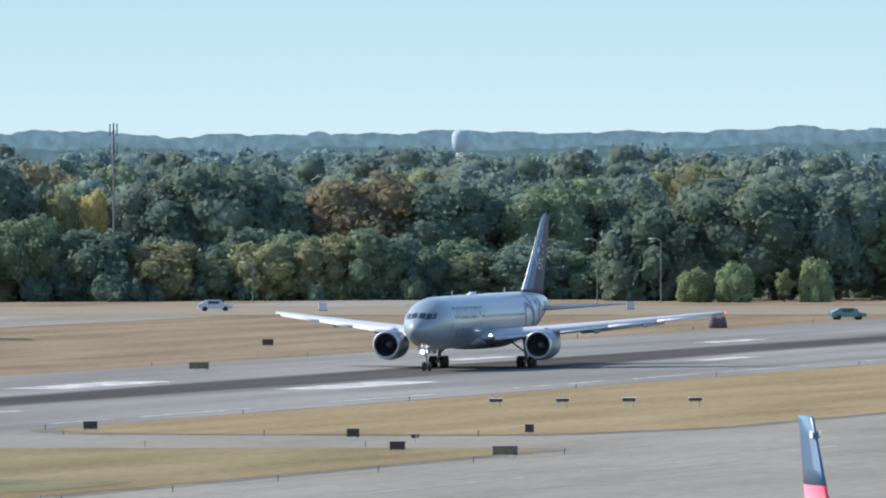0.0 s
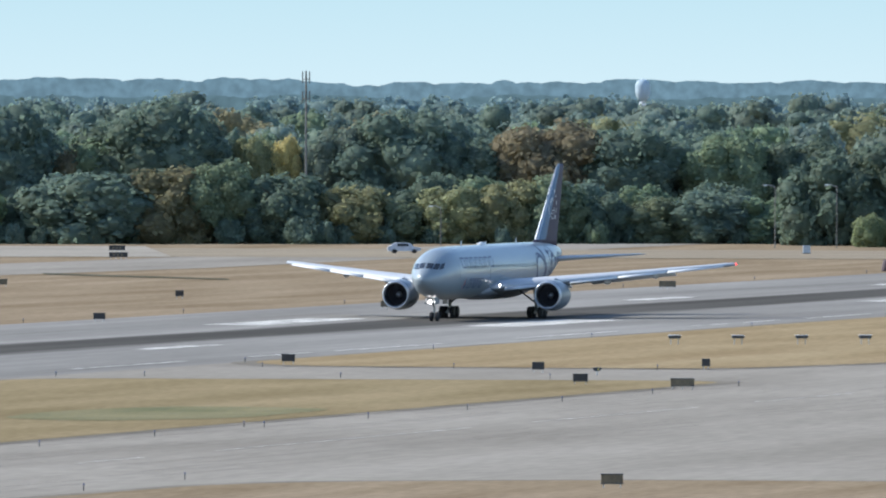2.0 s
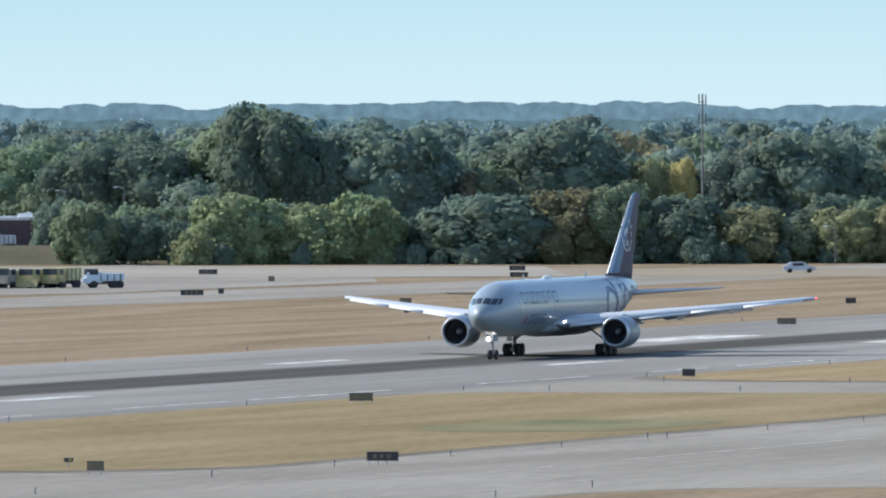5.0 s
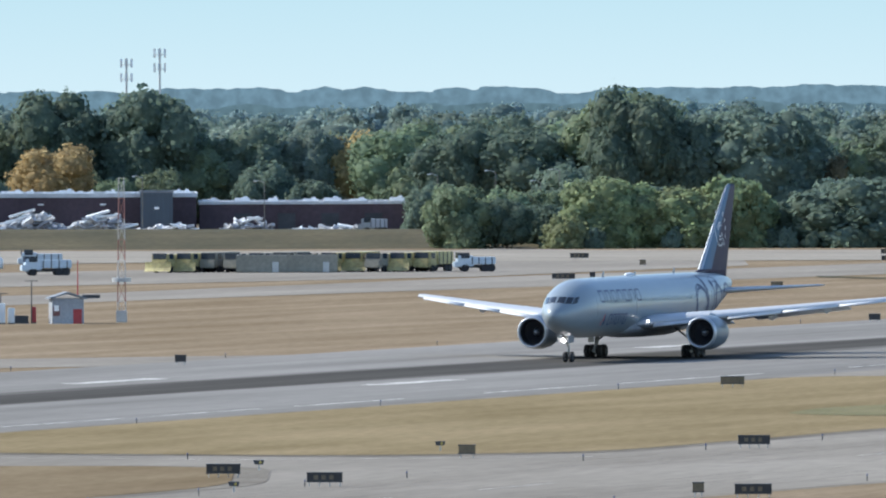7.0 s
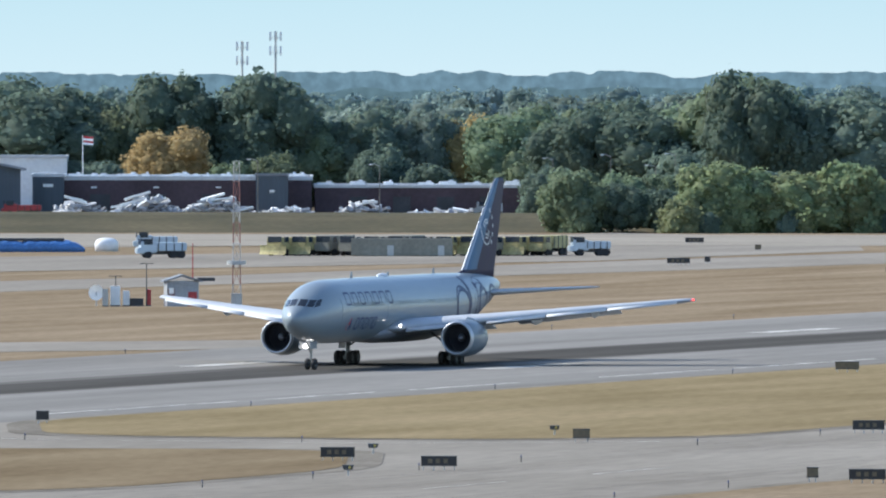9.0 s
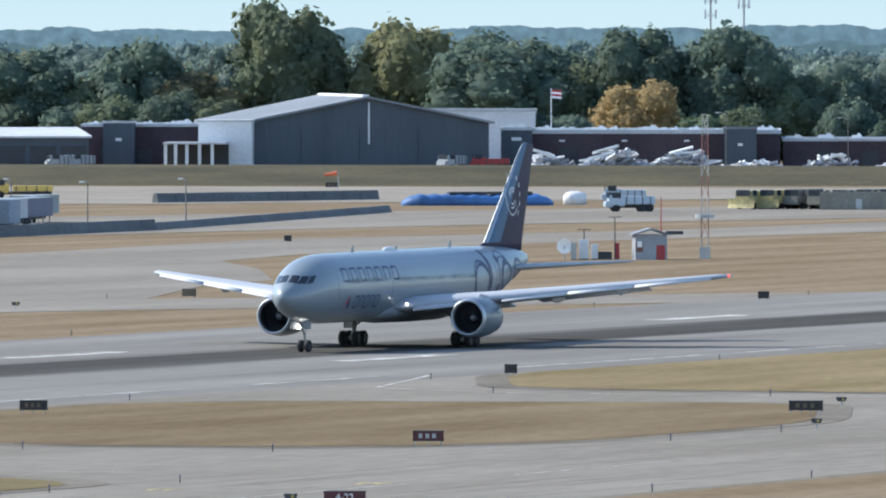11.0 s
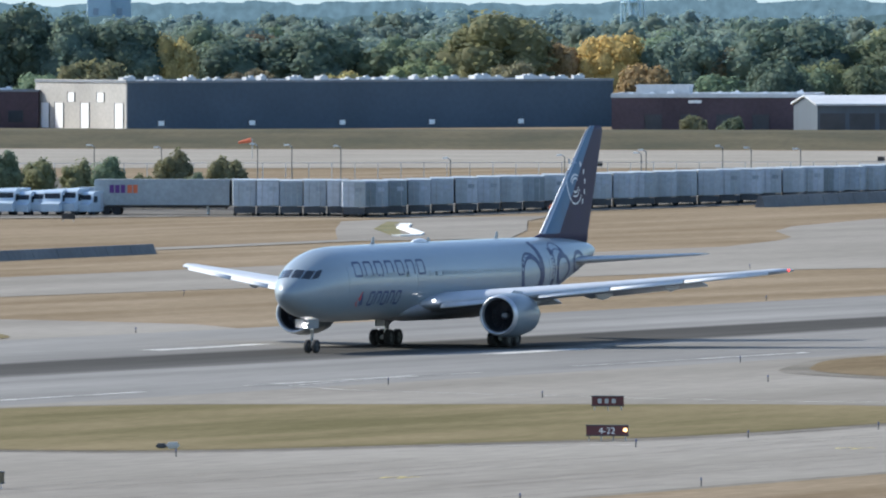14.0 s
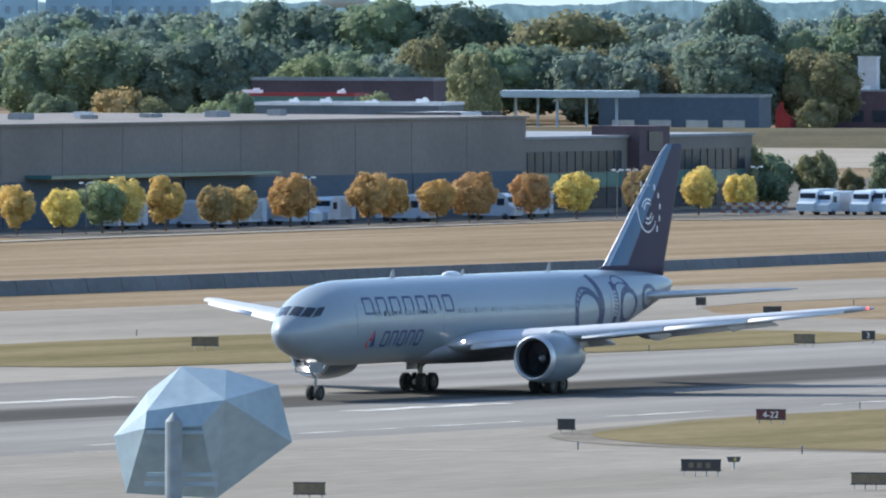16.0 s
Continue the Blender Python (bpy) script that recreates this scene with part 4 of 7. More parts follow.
def crown_data(rng, height, width, base, lobes, leaves, leaf, n=4):
    """Corners and quads of a crown: uneven boughs round a middle, and loose tufts of leaves over them."""
    lv, lf = lump(n)
    zc, zr = (height + base) / 2, (height - base) / 2
    ang = np.arange(lobes) * 2.39996 + rng.uniform(0, 6.3) + rng.uniform(-0.5, 0.5, lobes)
    up = np.linspace(-0.85, 0.9, lobes) + rng.uniform(-0.12, 0.12, lobes)
    up[-1] = 0.85
    out = np.sqrt(np.maximum(0.02, 1 - up * up)) * rng.uniform(0.6, 0.74, lobes)
    c = np.stack((out * np.cos(ang) * width / 2, out * np.sin(ang) * width / 2, zc + up * zr * 0.72), 1)
    r = rng.uniform(0.22, 0.4, lobes) * width / 2
    flat = np.clip(zr / (width / 2), 0.6, 1.25)
    c = np.concatenate((c, [(0, 0, zc)]))
    r = np.append(r, 0.74 * width / 2)
    V, Fc, k0 = [], [], 0
    waves = rng.normal(size=(lobes + 1, 5, 3)) * np.array((2.0, 3.2, 4.6, 6.5, 8.0))[None, :, None]
    phase = rng.uniform(0, 6.3, (lobes + 1, 5))
    amp = np.array((0.11, 0.1, 0.075, 0.06, 0.045))

    def bump_of(i, d):
        return 1 + (np.sin(d @ waves[i].T + phase[i]) * amp).sum(1)
    for i in range(lobes + 1):
        V.append(c[i] + lv * (r[i] * 0.95 * bump_of(i, lv))[:, None] * np.array((1, 1, flat)))
        Fc.append(lf + k0)
        k0 += len(lv)
    share = (3.2 * leaves * r ** 2 / (r ** 2).sum()).astype(int) + 6
    P, N = [], []
    for i in range(lobes + 1):
        d = rng.normal(size=(share[i], 3))
        d /= np.linalg.norm(d, axis=1, keepdims=True)
        p = c[i] + d * (r[i] * bump_of(i, d) * rng.uniform(0.98, 1.1, share[i]) + rng.uniform(0, 0.5, share[i]) * leaf)[:, None] * np.array((1, 1, flat))
        gap = np.linalg.norm((p[:, None] - c[None]) / np.array((1, 1, flat)), axis=2) / r[None]
        keep = (gap.min(1) > 0.9) & (p[:, 2] > 0)
        P.append(p[keep])
        N.append(d[keep])
    p, d = np.concatenate(P), np.concatenate(N)
    pick = rng.permutation(len(p))[:leaves]
    p, d = p[pick], d[pick]
    nrm = d * 0.75 + rng.normal(size=d.shape) * 0.36
    nrm /= np.linalg.norm(nrm, axis=1, keepdims=True)
    t1 = np.cross(nrm, rng.normal(size=d.shape))
    t1 /= np.linalg.norm(t1, axis=1, keepdims=True)
    t2 = np.cross(nrm, t1)
    s = (leaf * rng.uniform(0.5, 1.3, len(p)))[:, None]
    V.append(np.stack((p - t1 * s - t2 * s * 0.25, p + t2 * s * 0.7, p + t1 * s + t2 * s * 0.15, p - t2 * s * 0.75), 1).reshape(-1, 3))
    Fc.append(np.arange(4 * len(p)).reshape(-1, 4) + k0)
    vs = np.concatenate(V)
    vs[:, 2] = np.maximum(vs[:, 2], -0.2)
    return vs, np.concatenate(Fc), (lobes + 1) * len(lf)


def leafy_mesh(name, vs, fs, smooth, material=None):
    me = bpy.data.meshes.new(name)
    me.from_pydata(vs.tolist(), [], fs.tolist())
    me.polygons.foreach_set("use_smooth", smooth)
    if material:
        me.materials.append(material)
    return me


def tree_mesh(seed, height, width, base, lobes, leaves, leaf, n=3):
    rng = np.random.default_rng(seed)
    vs, fs, k = crown_data(rng, height, width, base, lobes, leaves, leaf, n)
    me = leafy_mesh("crown", vs, fs, np.arange(len(fs)) < k)
    bm = bmesh.new()
    rod(bm, (0, 0, -0.3), (0.1, 0.1, height * 0.55), width * 0.03, width * 0.015, 8)
    for k in range(6):
        a, z = k * 1.05 + seed, height * (0.22 + 0.07 * k)
        rod(bm, (0.05, 0.05, z), (math.cos(a) * width * 0.3, math.sin(a) * width * 0.3, z + height * 0.2), width * 0.013, width * 0.004, 6)
    tm = bpy.data.meshes.new("trunk")
    bm.to_mesh(tm)
    bm.free()
    tm.materials.append(M_BARK)
    return me, tm


# nominal height and width of each kind, and its shapes
TREE_SIZE = {"tall": (18, 16), "round": (11, 12), "bush": (6, 9), "young": (6.2, 5.2), "sapling": (6.2, 4.6), "fir": (13, 5)}
TREE_KIT = {"tall": [tree_mesh(s, 18, 16, 0.0, 22, 2850, 0.46) for s in (1, 2, 3, 13, 23, 33)], "round": [tree_mesh(s, 11, 12, -3.0, 20, 1950, 0.41) for s in (4, 5, 6, 14, 24)],
            "bush": [tree_mesh(s, 6, 9, -3.0, 10, 650, 0.36) for s in (7, 8, 18)], "young": [tree_mesh(s, 6.2, 5.2, 0.9, 18, 2400, 0.16) for s in (9, 10, 11, 19)],
            "sapling": [tree_mesh(s, 6.2, 4.6, 0.3, 10, 1200, 0.18) for s in (15, 16, 17)], "fir": [tree_mesh(12, 13, 5, 0.5, 10, 700, 0.28)]}
KIT_DATA = {}
TREE_LABEL = {"green": "leafy green broad-crowned tree", "deep": "dark green dense broadleaf tree", "olive": "olive green tree turning in autumn", "gold": "golden yellow autumn tree",
              "far": "haze-tinted grey-green broadleaf tree", "rust": "rust brown autumn tree", "amber": "orange autumn tree", "yellow": "golden yellow autumn tree", "sage": "pale green bushy tree"}


def tree(kit, k, colour, x, y, height, width, group, where):
    """One tree: trunk and crown, from the kit's shapes."""
    k %= len(TREE_KIT[kit])
    cm, tm = TREE_KIT[kit][k]
    if (kit, k, colour) not in KIT_DATA:
        me = cm.copy()
        me.materials.append(LEAF[colour])
        KIT_DATA[(kit, k, colour)] = me
    name = "bush" if kit == "bush" else "tree"
    lab = TREE_LABEL[colour] if kit != "bush" else TREE_LABEL[colour].replace("tree", "shrub")
    h0, w0 = TREE_SIZE[kit]
    t = thing(name, lab + " " + where, name, pose(x, y, 0, 0, 0, (x * 37 + y * 11) % 360) @ Matrix.Diagonal((width / w0, width / w0, height / h0, 1)), group)
    new("trunk", tm).parent = t
    new("crown", KIT_DATA[(kit, k, colour)]).parent = t
    return t


def woods(name, seed, count, x0, x1, y0, y1, h0, h1, colours, label, leaves=260, leaf=0.5, lobes=8, n=2):
    """Far woods, too many to count: crowns joined by colour."""
    rng = np.random.default_rng(seed)
    bank = {c: [] for c in colours}
    keys = list(colours)
    wts = np.array([colours[c] for c in keys], float)
    for i in range(count):
        c = keys[rng.choice(len(keys), p=wts / wts.sum())]
        h = rng.uniform(h0, h1)
        w = h * rng.uniform(0.8, 1.35)
        y = y0 + (y1 - y0) * rng.uniform()
        x = (x0 + (x1 - x0) * (i + rng.uniform(-0.5, 1.5)) / count) * (y / y0)
        vs, fs, k = crown_data(rng, h, w, h * 0.12, lobes, leaves, leaf, n)
        bank[c].append((vs + np.array((x, y, 0)), fs, k))
    for c, got in bank.items():
        if not got:
            continue
        offs = np.cumsum([0] + [len(v) for v, f, k in got])
        smooth = np.concatenate([np.arange(len(f)) < k for v, f, k in got])
        me = leafy_mesh(name, np.concatenate([v for v, f, k in got]), np.concatenate([f + o for (v, f, k), o in zip(got, offs)]), smooth, LEAF[c])
        tagged(new(name, me), label, "woods", kind="stuff")


MIX = {"green": 4, "deep": 6, "olive": 1.5, "rust": 0.4, "far": 1.5}
woods("far_woods", 21, 90, -520, 20, 2620, 2700, 11, 17, MIX, "dense mixed autumn woods behind the airfield", 900, 0.5, 11, 2)
woods("far_woods", 26, 44, 15, 225, 2345, 2440, 11, 16, MIX, "dense mixed autumn woods behind the runway end", 900, 0.5, 11, 2)
woods("far_woods", 27, 40, -515, -385, 2510, 2590, 10, 15, {"far": 3, "green": 4, "deep": 3, "olive": 1}, "mixed autumn woods behind shops", 900, 0.5, 11, 2)
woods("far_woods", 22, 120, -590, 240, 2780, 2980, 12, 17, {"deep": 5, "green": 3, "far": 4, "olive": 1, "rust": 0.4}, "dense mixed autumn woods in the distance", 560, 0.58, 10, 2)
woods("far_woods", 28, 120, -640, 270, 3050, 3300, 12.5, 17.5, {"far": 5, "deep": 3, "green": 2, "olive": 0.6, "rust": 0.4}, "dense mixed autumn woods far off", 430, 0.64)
# leaf colours turn bluer row by row in place of haze
woods("far_woods", 23, 120, -720, 300, 3400, 3700, 13, 18, {"hazy": 6, "far": 3, "rust": 0.3}, "haze-tinted autumn woods far off", 360, 0.75)
woods("far_woods", 25, 110, -800, 350, 3800, 4050, 13, 17.5, {"hazy": 6, "hazier": 2}, "haze-tinted distant woods", 310, 0.85)
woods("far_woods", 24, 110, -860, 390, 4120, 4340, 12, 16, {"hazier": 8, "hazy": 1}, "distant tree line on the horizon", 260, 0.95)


def thicket(seed, count, x0, x1, y0, y1, kit, colours, h0, h1, group, where):
    rng = random.Random(seed)
    keys = [c for c, w in colours.items() for _ in range(w)]
    for i in range(count):
        x = x0 + (x1 - x0) * (i + rng.uniform(-0.2, 1.2)) / count
        h = rng.uniform(h0, h1)
        tree(kit, rng.randrange(9), rng.choice(keys), x, rng.uniform(y0, y1), h, h * rng.uniform(1.0, 1.5), group, where)


G1, G2 = "trees along the runway end", "trees behind the airport buildings"
# colour, x, y, height, width of the trees that stand out
EDGE_TREES = (
    ("deep", 64.4, 2186, 8.8, 12.7),
    ("olive", 74.0, 2186, 10.4, 13.6),
    ("green", 81.7, 2186, 12.0, 10.2),
    ("deep", 90.9, 2186, 10.4, 12.7),
    ("olive", 100.5, 2186, 8.5, 11.9),
    ("green", 107.7, 2186, 6.1, 9.3),
    ("olive", 115.4, 2186, 8.5, 11.0),
    ("olive", 123.4, 2186, 9.4, 11.0),
    ("green", 129.4, 2186, 9.3, 11.0),
    ("deep", 135.8, 2186, 7.5, 9.3),
    ("green", 144.3, 2186, 6.3, 10.2),
    ("deep", 151.9, 2186, 7.5, 11.9),
    ("green", 160.0, 2186, 7.1, 11.9),
    ("sage", 29.9, 2186, 9.3, 9.5),
    ("sage", 37.7, 2186, 8.9, 11.3),
    ("sage", 45.4, 2186, 10.8, 10.4),
    ("deep", 63.4, 2186, 10.4, 18.2),
)
EDGE_TREES_2 = (
    ("green", 5.3, 2186, 9.8, 9.5),
    ("deep", 11.9, 2186, 7.3, 6.9),
    ("sage", 24.5, 2186, 9.8, 12.1),
    ("green", 30.3, 2186, 8.3, 7.8),
    ("sage", 38.0, 2186, 8.9, 12.1),
    ("sage", 45.4, 2186, 10.5, 10.4),
    ("deep", 167.2, 2165, 13.2, 12.6),
    ("deep", 175.2, 2165, 14.8, 14.3),
    ("deep", 184.0, 2165, 16.4, 16.0),
    ("deep", 192.8, 2165, 16.8, 15.1),
    ("green", 201.5, 2165, 15.6, 15.1),
    ("deep", 210.3, 2165, 14.8, 15.1),
)
TALL_TREES = (
    ("deep", 76.5, 2310, 19.6, 20.7),
    ("olive", 91.3, 2310, 14.9, 8.1),
    ("gold", 96.0, 2310, 14.7, 6.7),
    ("far", 104.5, 2310, 15.8, 11.7),
    ("deep", 112.5, 2310, 19.0, 18.0),
    ("deep", 123.1, 2310, 14.9, 12.6),
    ("rust", 135.5, 2310, 16.8, 16.2),
    ("deep", 147.8, 2310, 16.0, 17.1),
    ("green", 163.1, 2310, 14.7, 14.4),
    ("deep", 174.2, 2310, 14.4, 12.6),
    ("gold", 178.0, 2310, 8.7, 6.7),
    ("deep", 32.4, 2310, 22.7, 14.6),
    ("deep", 41.5, 2310, 18.2, 12.8),
    ("deep", 51.4, 2310, 19.6, 19.7),
    ("rust", 64.0, 2310, 12.9, 6.9),
    ("green", 69.1, 2310, 15.3, 11.0),
    ("deep", 79.5, 2310, 20.0, 17.4),
)
TALL_TREES_2 = (
    ("green", -3.8, 2520, 16.2, 16),
    ("deep", 5.5, 2420, 16.6, 13.4),
    ("deep", 17.2, 2420, 16.6, 18.2),
    ("green", 32.6, 2420, 22.1, 19.2),
    ("deep", 47.1, 2420, 19.0, 14.4),
    ("deep", 54.8, 2420, 19.5, 19.7),
    ("deep", -61.6, 2530, 22.0, 17.1),
    ("deep", -45.5, 2530, 22.7, 18.6),
    ("gold", -61.0, 2478, 13.5, 12.8),
    ("green", -38.0, 2530, 15.6, 15.1),
    ("deep", -28.5, 2530, 16.5, 16.1),
    ("gold", -12.4, 2530, 15.5, 11.0),
    ("far", -19.5, 2530, 15.9, 13.0),
    ("green", 2.7, 2530, 17.3, 15.1),
    ("deep", 12.2, 2530, 18.3, 16.1),
)
SHED_TREES = (
    ("deep", -84.8, 2530, 20.8, 23.1),
    ("green", -73.5, 2530, 16.6, 12.0),
    ("rust", -85.8, 2530, 11.4, 11.0),
    ("green", -122.4, 2560, 27.2, 18.8),
    ("olive", -101.3, 2560, 23.3, 18.8),
    ("deep", -84.0, 2560, 21.7, 21.3),
    ("far", -133.0, 2560, 18.7, 11.2),
    ("deep", -148.3, 2560, 20.5, 16.2),
    ("deep", -167.6, 2560, 18.2, 20.3),
    ("olive", -137.8, 2560, 15.1, 20.3),
    ("green", -157.0, 2560, 14.1, 15.2),
    ("green", -128.2, 2560, 16.4, 15.2),
    ("sage", -107.0, 2560, 13.2, 16.2),
    ("deep", -75.4, 2560, 18.6, 13.2),
    ("green", -181.0, 2560, 12.4, 14.2),
)
WAREHOUSE_TREES = (
    ("deep", -315.2, 2625, 15.5, 17.0),
    ("deep", -300.9, 2625, 16.1, 20.3),
    ("green", -285.6, 2625, 14.5, 18.1),
    ("olive", -266.4, 2625, 19.8, 21.3),
    ("amber", -246.0, 2625, 15.9, 12.3),
    ("gold", -255.1, 2625, 14.3, 10.1),
    ("deep", -232.8, 2625, 15.7, 14.9),
    ("deep", -214.6, 2625, 18.1, 20.3),
    ("green", -194.3, 2625, 16.7, 17.0),
    ("deep", -174.1, 2625, 13.6, 17.0),
    ("rust", -224.7, 2625, 13.1, 12.8),
    ("gold", -236.7, 2590, 10.0, 11.0),
    ("sage", -277.3, 2590, 11.7, 13.2),
    ("rust", -260.7, 2590, 10.8, 9.5),
    ("gold", -291.8, 2590, 9.2, 8.4),
    ("rust", -307.9, 2590, 9.9, 11.0),
    ("sage", -204.7, 2590, 10.9, 11.6),
    ("far", -189.2, 2590, 12.3, 14.2),
)
TOWN_TREES = (
    ("deep", -381.2, 2600, 22.7, 14.4),
    ("deep", -352.5, 2600, 21.1, 17.0),
    ("green", -359.7, 2600, 18.6, 13.8),
    ("deep", -333.1, 2600, 18.5, 17.0),
    ("gold", -322.9, 2600, 15.8, 9.1),
    ("green", -369.9, 2600, 16.6, 12.8),
    ("deep", -341.3, 2600, 19.7, 16.0),
    ("deep", -364.6, 2480, 15.6, 15.3),
    ("olive", -349.0, 2480, 13.6, 12.7),
    ("sage", -348.5, 2480, 8.3, 6.1),
    ("deep", -461.4, 2600, 21.6, 20.2),
    ("green", -447.0, 2600, 22.2, 21.3),
    ("deep", -432.5, 2600, 21.6, 19.1),
    ("olive", -410.9, 2600, 19.6, 21.3),
    ("green", -399.6, 2600, 14.8, 11.7),
)
TOWN_TREES_2 = (
    ("deep", -364.6, 2480, 16.4, 16.3),
    ("olive", -417.6, 2480, 15.6, 9.1),
    ("olive", -348.9, 2480, 13.0, 11.7),
    ("green", -473.9, 2480, 15.9, 16.3),
    ("deep", -460.0, 2480, 15.3, 16.3),
    ("green", -484.8, 2480, 14.1, 13.2),
    ("deep", -449.2, 2480, 16.1, 13.2),
    ("sage", -421.6, 2385, 13.2, 10.3),
    ("green", -414.0, 2385, 12.4, 9.8),
    ("deep", -406.4, 2385, 11.5, 8.8),
    ("olive", -363.2, 2200, 14.3, 8.6),
    ("gold", -418.6, 2200, 9.0, 8.6),
    ("green", -428.8, 2200, 8.1, 7.2),
    ("olive", -413.3, 2200, 7.7, 6.3),
    ("green", -400.1, 2200, 8.6, 5.4),
    ("sage", -378.6, 2200, 8.3, 6.3),
)

for stand, group, where in ((EDGE_TREES, G1, "along the airfield's edge"), (EDGE_TREES_2, G1, "along the airfield's edge"), (TALL_TREES, "tall trees at the runway end", "standing above the airfield's edge"),
                            (TALL_TREES_2, "tall trees at the runway end", "standing above the airfield's edge"), (SHED_TREES, G2, "behind the airport sheds"), (WAREHOUSE_TREES, G2, "behind a long warehouse"),
                            (TOWN_TREES, "town trees", "beyond the airport road"), (TOWN_TREES_2, "town trees", "among shops beyond the airport")):
    for k, (colour, x, y, h, w) in enumerate(stand):
        tree("tall" if h > 1.05 * w or h > 14.5 else "round", k * 5 + int(x), colour, x, y, h, 1.14 * w, group, where)
# low dark shrubs added to stand for shade below the trees
thicket(34, 52, 16, 218, 2178, 2186, "bush", {"deep": 5, "green": 1}, 2.2, 4.2, "shrubs along the runway end", "filling in shade at the foot of the trees")
thicket(31, 18, 14, 215, 2212, 2238, "round", {"green": 2, "deep": 5}, 8, 10.5, G1, "along the airfield's edge")
thicket(41, 14, -92, 24, 2495, 2515, "round", {"green": 3, "deep": 4, "far": 1}, 7.5, 10.5, G2, "behind a low warehouse")
thicket(42, 14, -225, -95, 2530, 2550, "round", {"green": 4, "deep": 4, "olive": 1}, 8.5, 12, G2, "behind the airport sheds")
thicket(43, 8, -395, -330, 2540, 2575, "round", {"green": 4, "deep": 3, "olive": 2}, 9, 13, G2, "behind a long warehouse")
thicket(45, 7, 0, 32, 2300, 2380, "round", {"green": 3, "deep": 4, "sage": 1}, 6.5, 10, G2, "near the debris yard")
thicket(46, 7, -432, -390, 2225, 2260, "round", {"green": 3, "sage": 1, "olive": 1}, 5, 7.5, "street trees beyond the cargo building", "beyond the cargo building")
for kit, colour, x, y, h, w in (("fir", "deep", 90.5, 2390, 17.2, 6), ("round", "deep", 53.5, 2192, 7.2, 9.5), ("round", "deep", 18, 2200, 6.5, 9), ("round", "sage", 176.5, 2142, 5.4, 5.6), ("round", "sage", 171.5, 2144, 4.6, 5.4), ("fir", "sage", 183.2, 2140, 5.0, 2.9), ("round", "sage", 187.4, 2140, 6.1, 4.9), ("bush", "sage", 20.5, 2180, 5.2, 8.5),
                                ("bush", "olive", -348.6, 2470, 5.5, 8), ("bush", "green", -205, 2400, 3, 5), ("bush", "olive", -211, 2400, 3.2, 5.5)):
    tree(kit, int(abs(x)), colour, x, y, h, w, "single trees round the airfield", "standing out before the woods")

# ---------------------------------------------------------------- buildings
M_BRICK = mat("dark_red_brick", (0.072, 0.05, 0.06), 0.9, vary=0.15, scale=0.8, bump=0.2)
M_METAL = mat("grey_cladding", (0.062, 0.08, 0.102), 0.6, vary=0.1, scale=0.5, stretch=(3, 3, 0.2))
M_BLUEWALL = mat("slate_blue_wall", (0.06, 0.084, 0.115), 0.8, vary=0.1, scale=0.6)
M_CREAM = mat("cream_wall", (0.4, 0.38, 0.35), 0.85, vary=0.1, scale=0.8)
M_WHITEW = mat("white_metal", (0.72, 0.73, 0.74), 0.5, vary=0.07, scale=0.8)
M_ROOF = mat("pale_roof", (0.5, 0.51, 0.52), 0.7, vary=0.1, scale=0.5)
M_DROOF = mat("dark_roof", (0.2, 0.215, 0.235), 0.7, vary=0.12, scale=0.5)
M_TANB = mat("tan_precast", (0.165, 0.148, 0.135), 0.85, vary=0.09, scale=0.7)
M_GLASS = mat("tinted_glass", (0.025, 0.035, 0.05), 0.2, vary=0.15, spec=0.3)
M_TEAL = mat("teal_glass_band", (0.05, 0.14, 0.14), 0.2, vary=0.1, spec=0.7)
M_DOOR = mat("white_dock_door", (0.85, 0.85, 0.84), 0.5, vary=0.04)
M_REDW = mat("red_wall", (0.28, 0.03, 0.035), 0.7, vary=0.12)
M_DARK = mat("dark_metal", (0.04, 0.042, 0.048), 0.6, vary=0.2, scale=2)
M_STEEL = mat("galvanised_steel", (0.38, 0.39, 0.4), 0.45, metal=0.5, vary=0.12, scale=3)
M_BLOCK = mat("blast_wall_concrete", (0.1, 0.106, 0.115), 0.85, vary=0.15, scale=0.7)
# blue haze of distance is mixed into the tower window and wall colours
M_TOWERGLASS = mat("hazed_tower_window", (0.2, 0.26, 0.32), 0.4, vary=0.06)
M_TOWER = mat("hazed_tower_wall", (0.3, 0.41, 0.49), 0.8, vary=0.06)


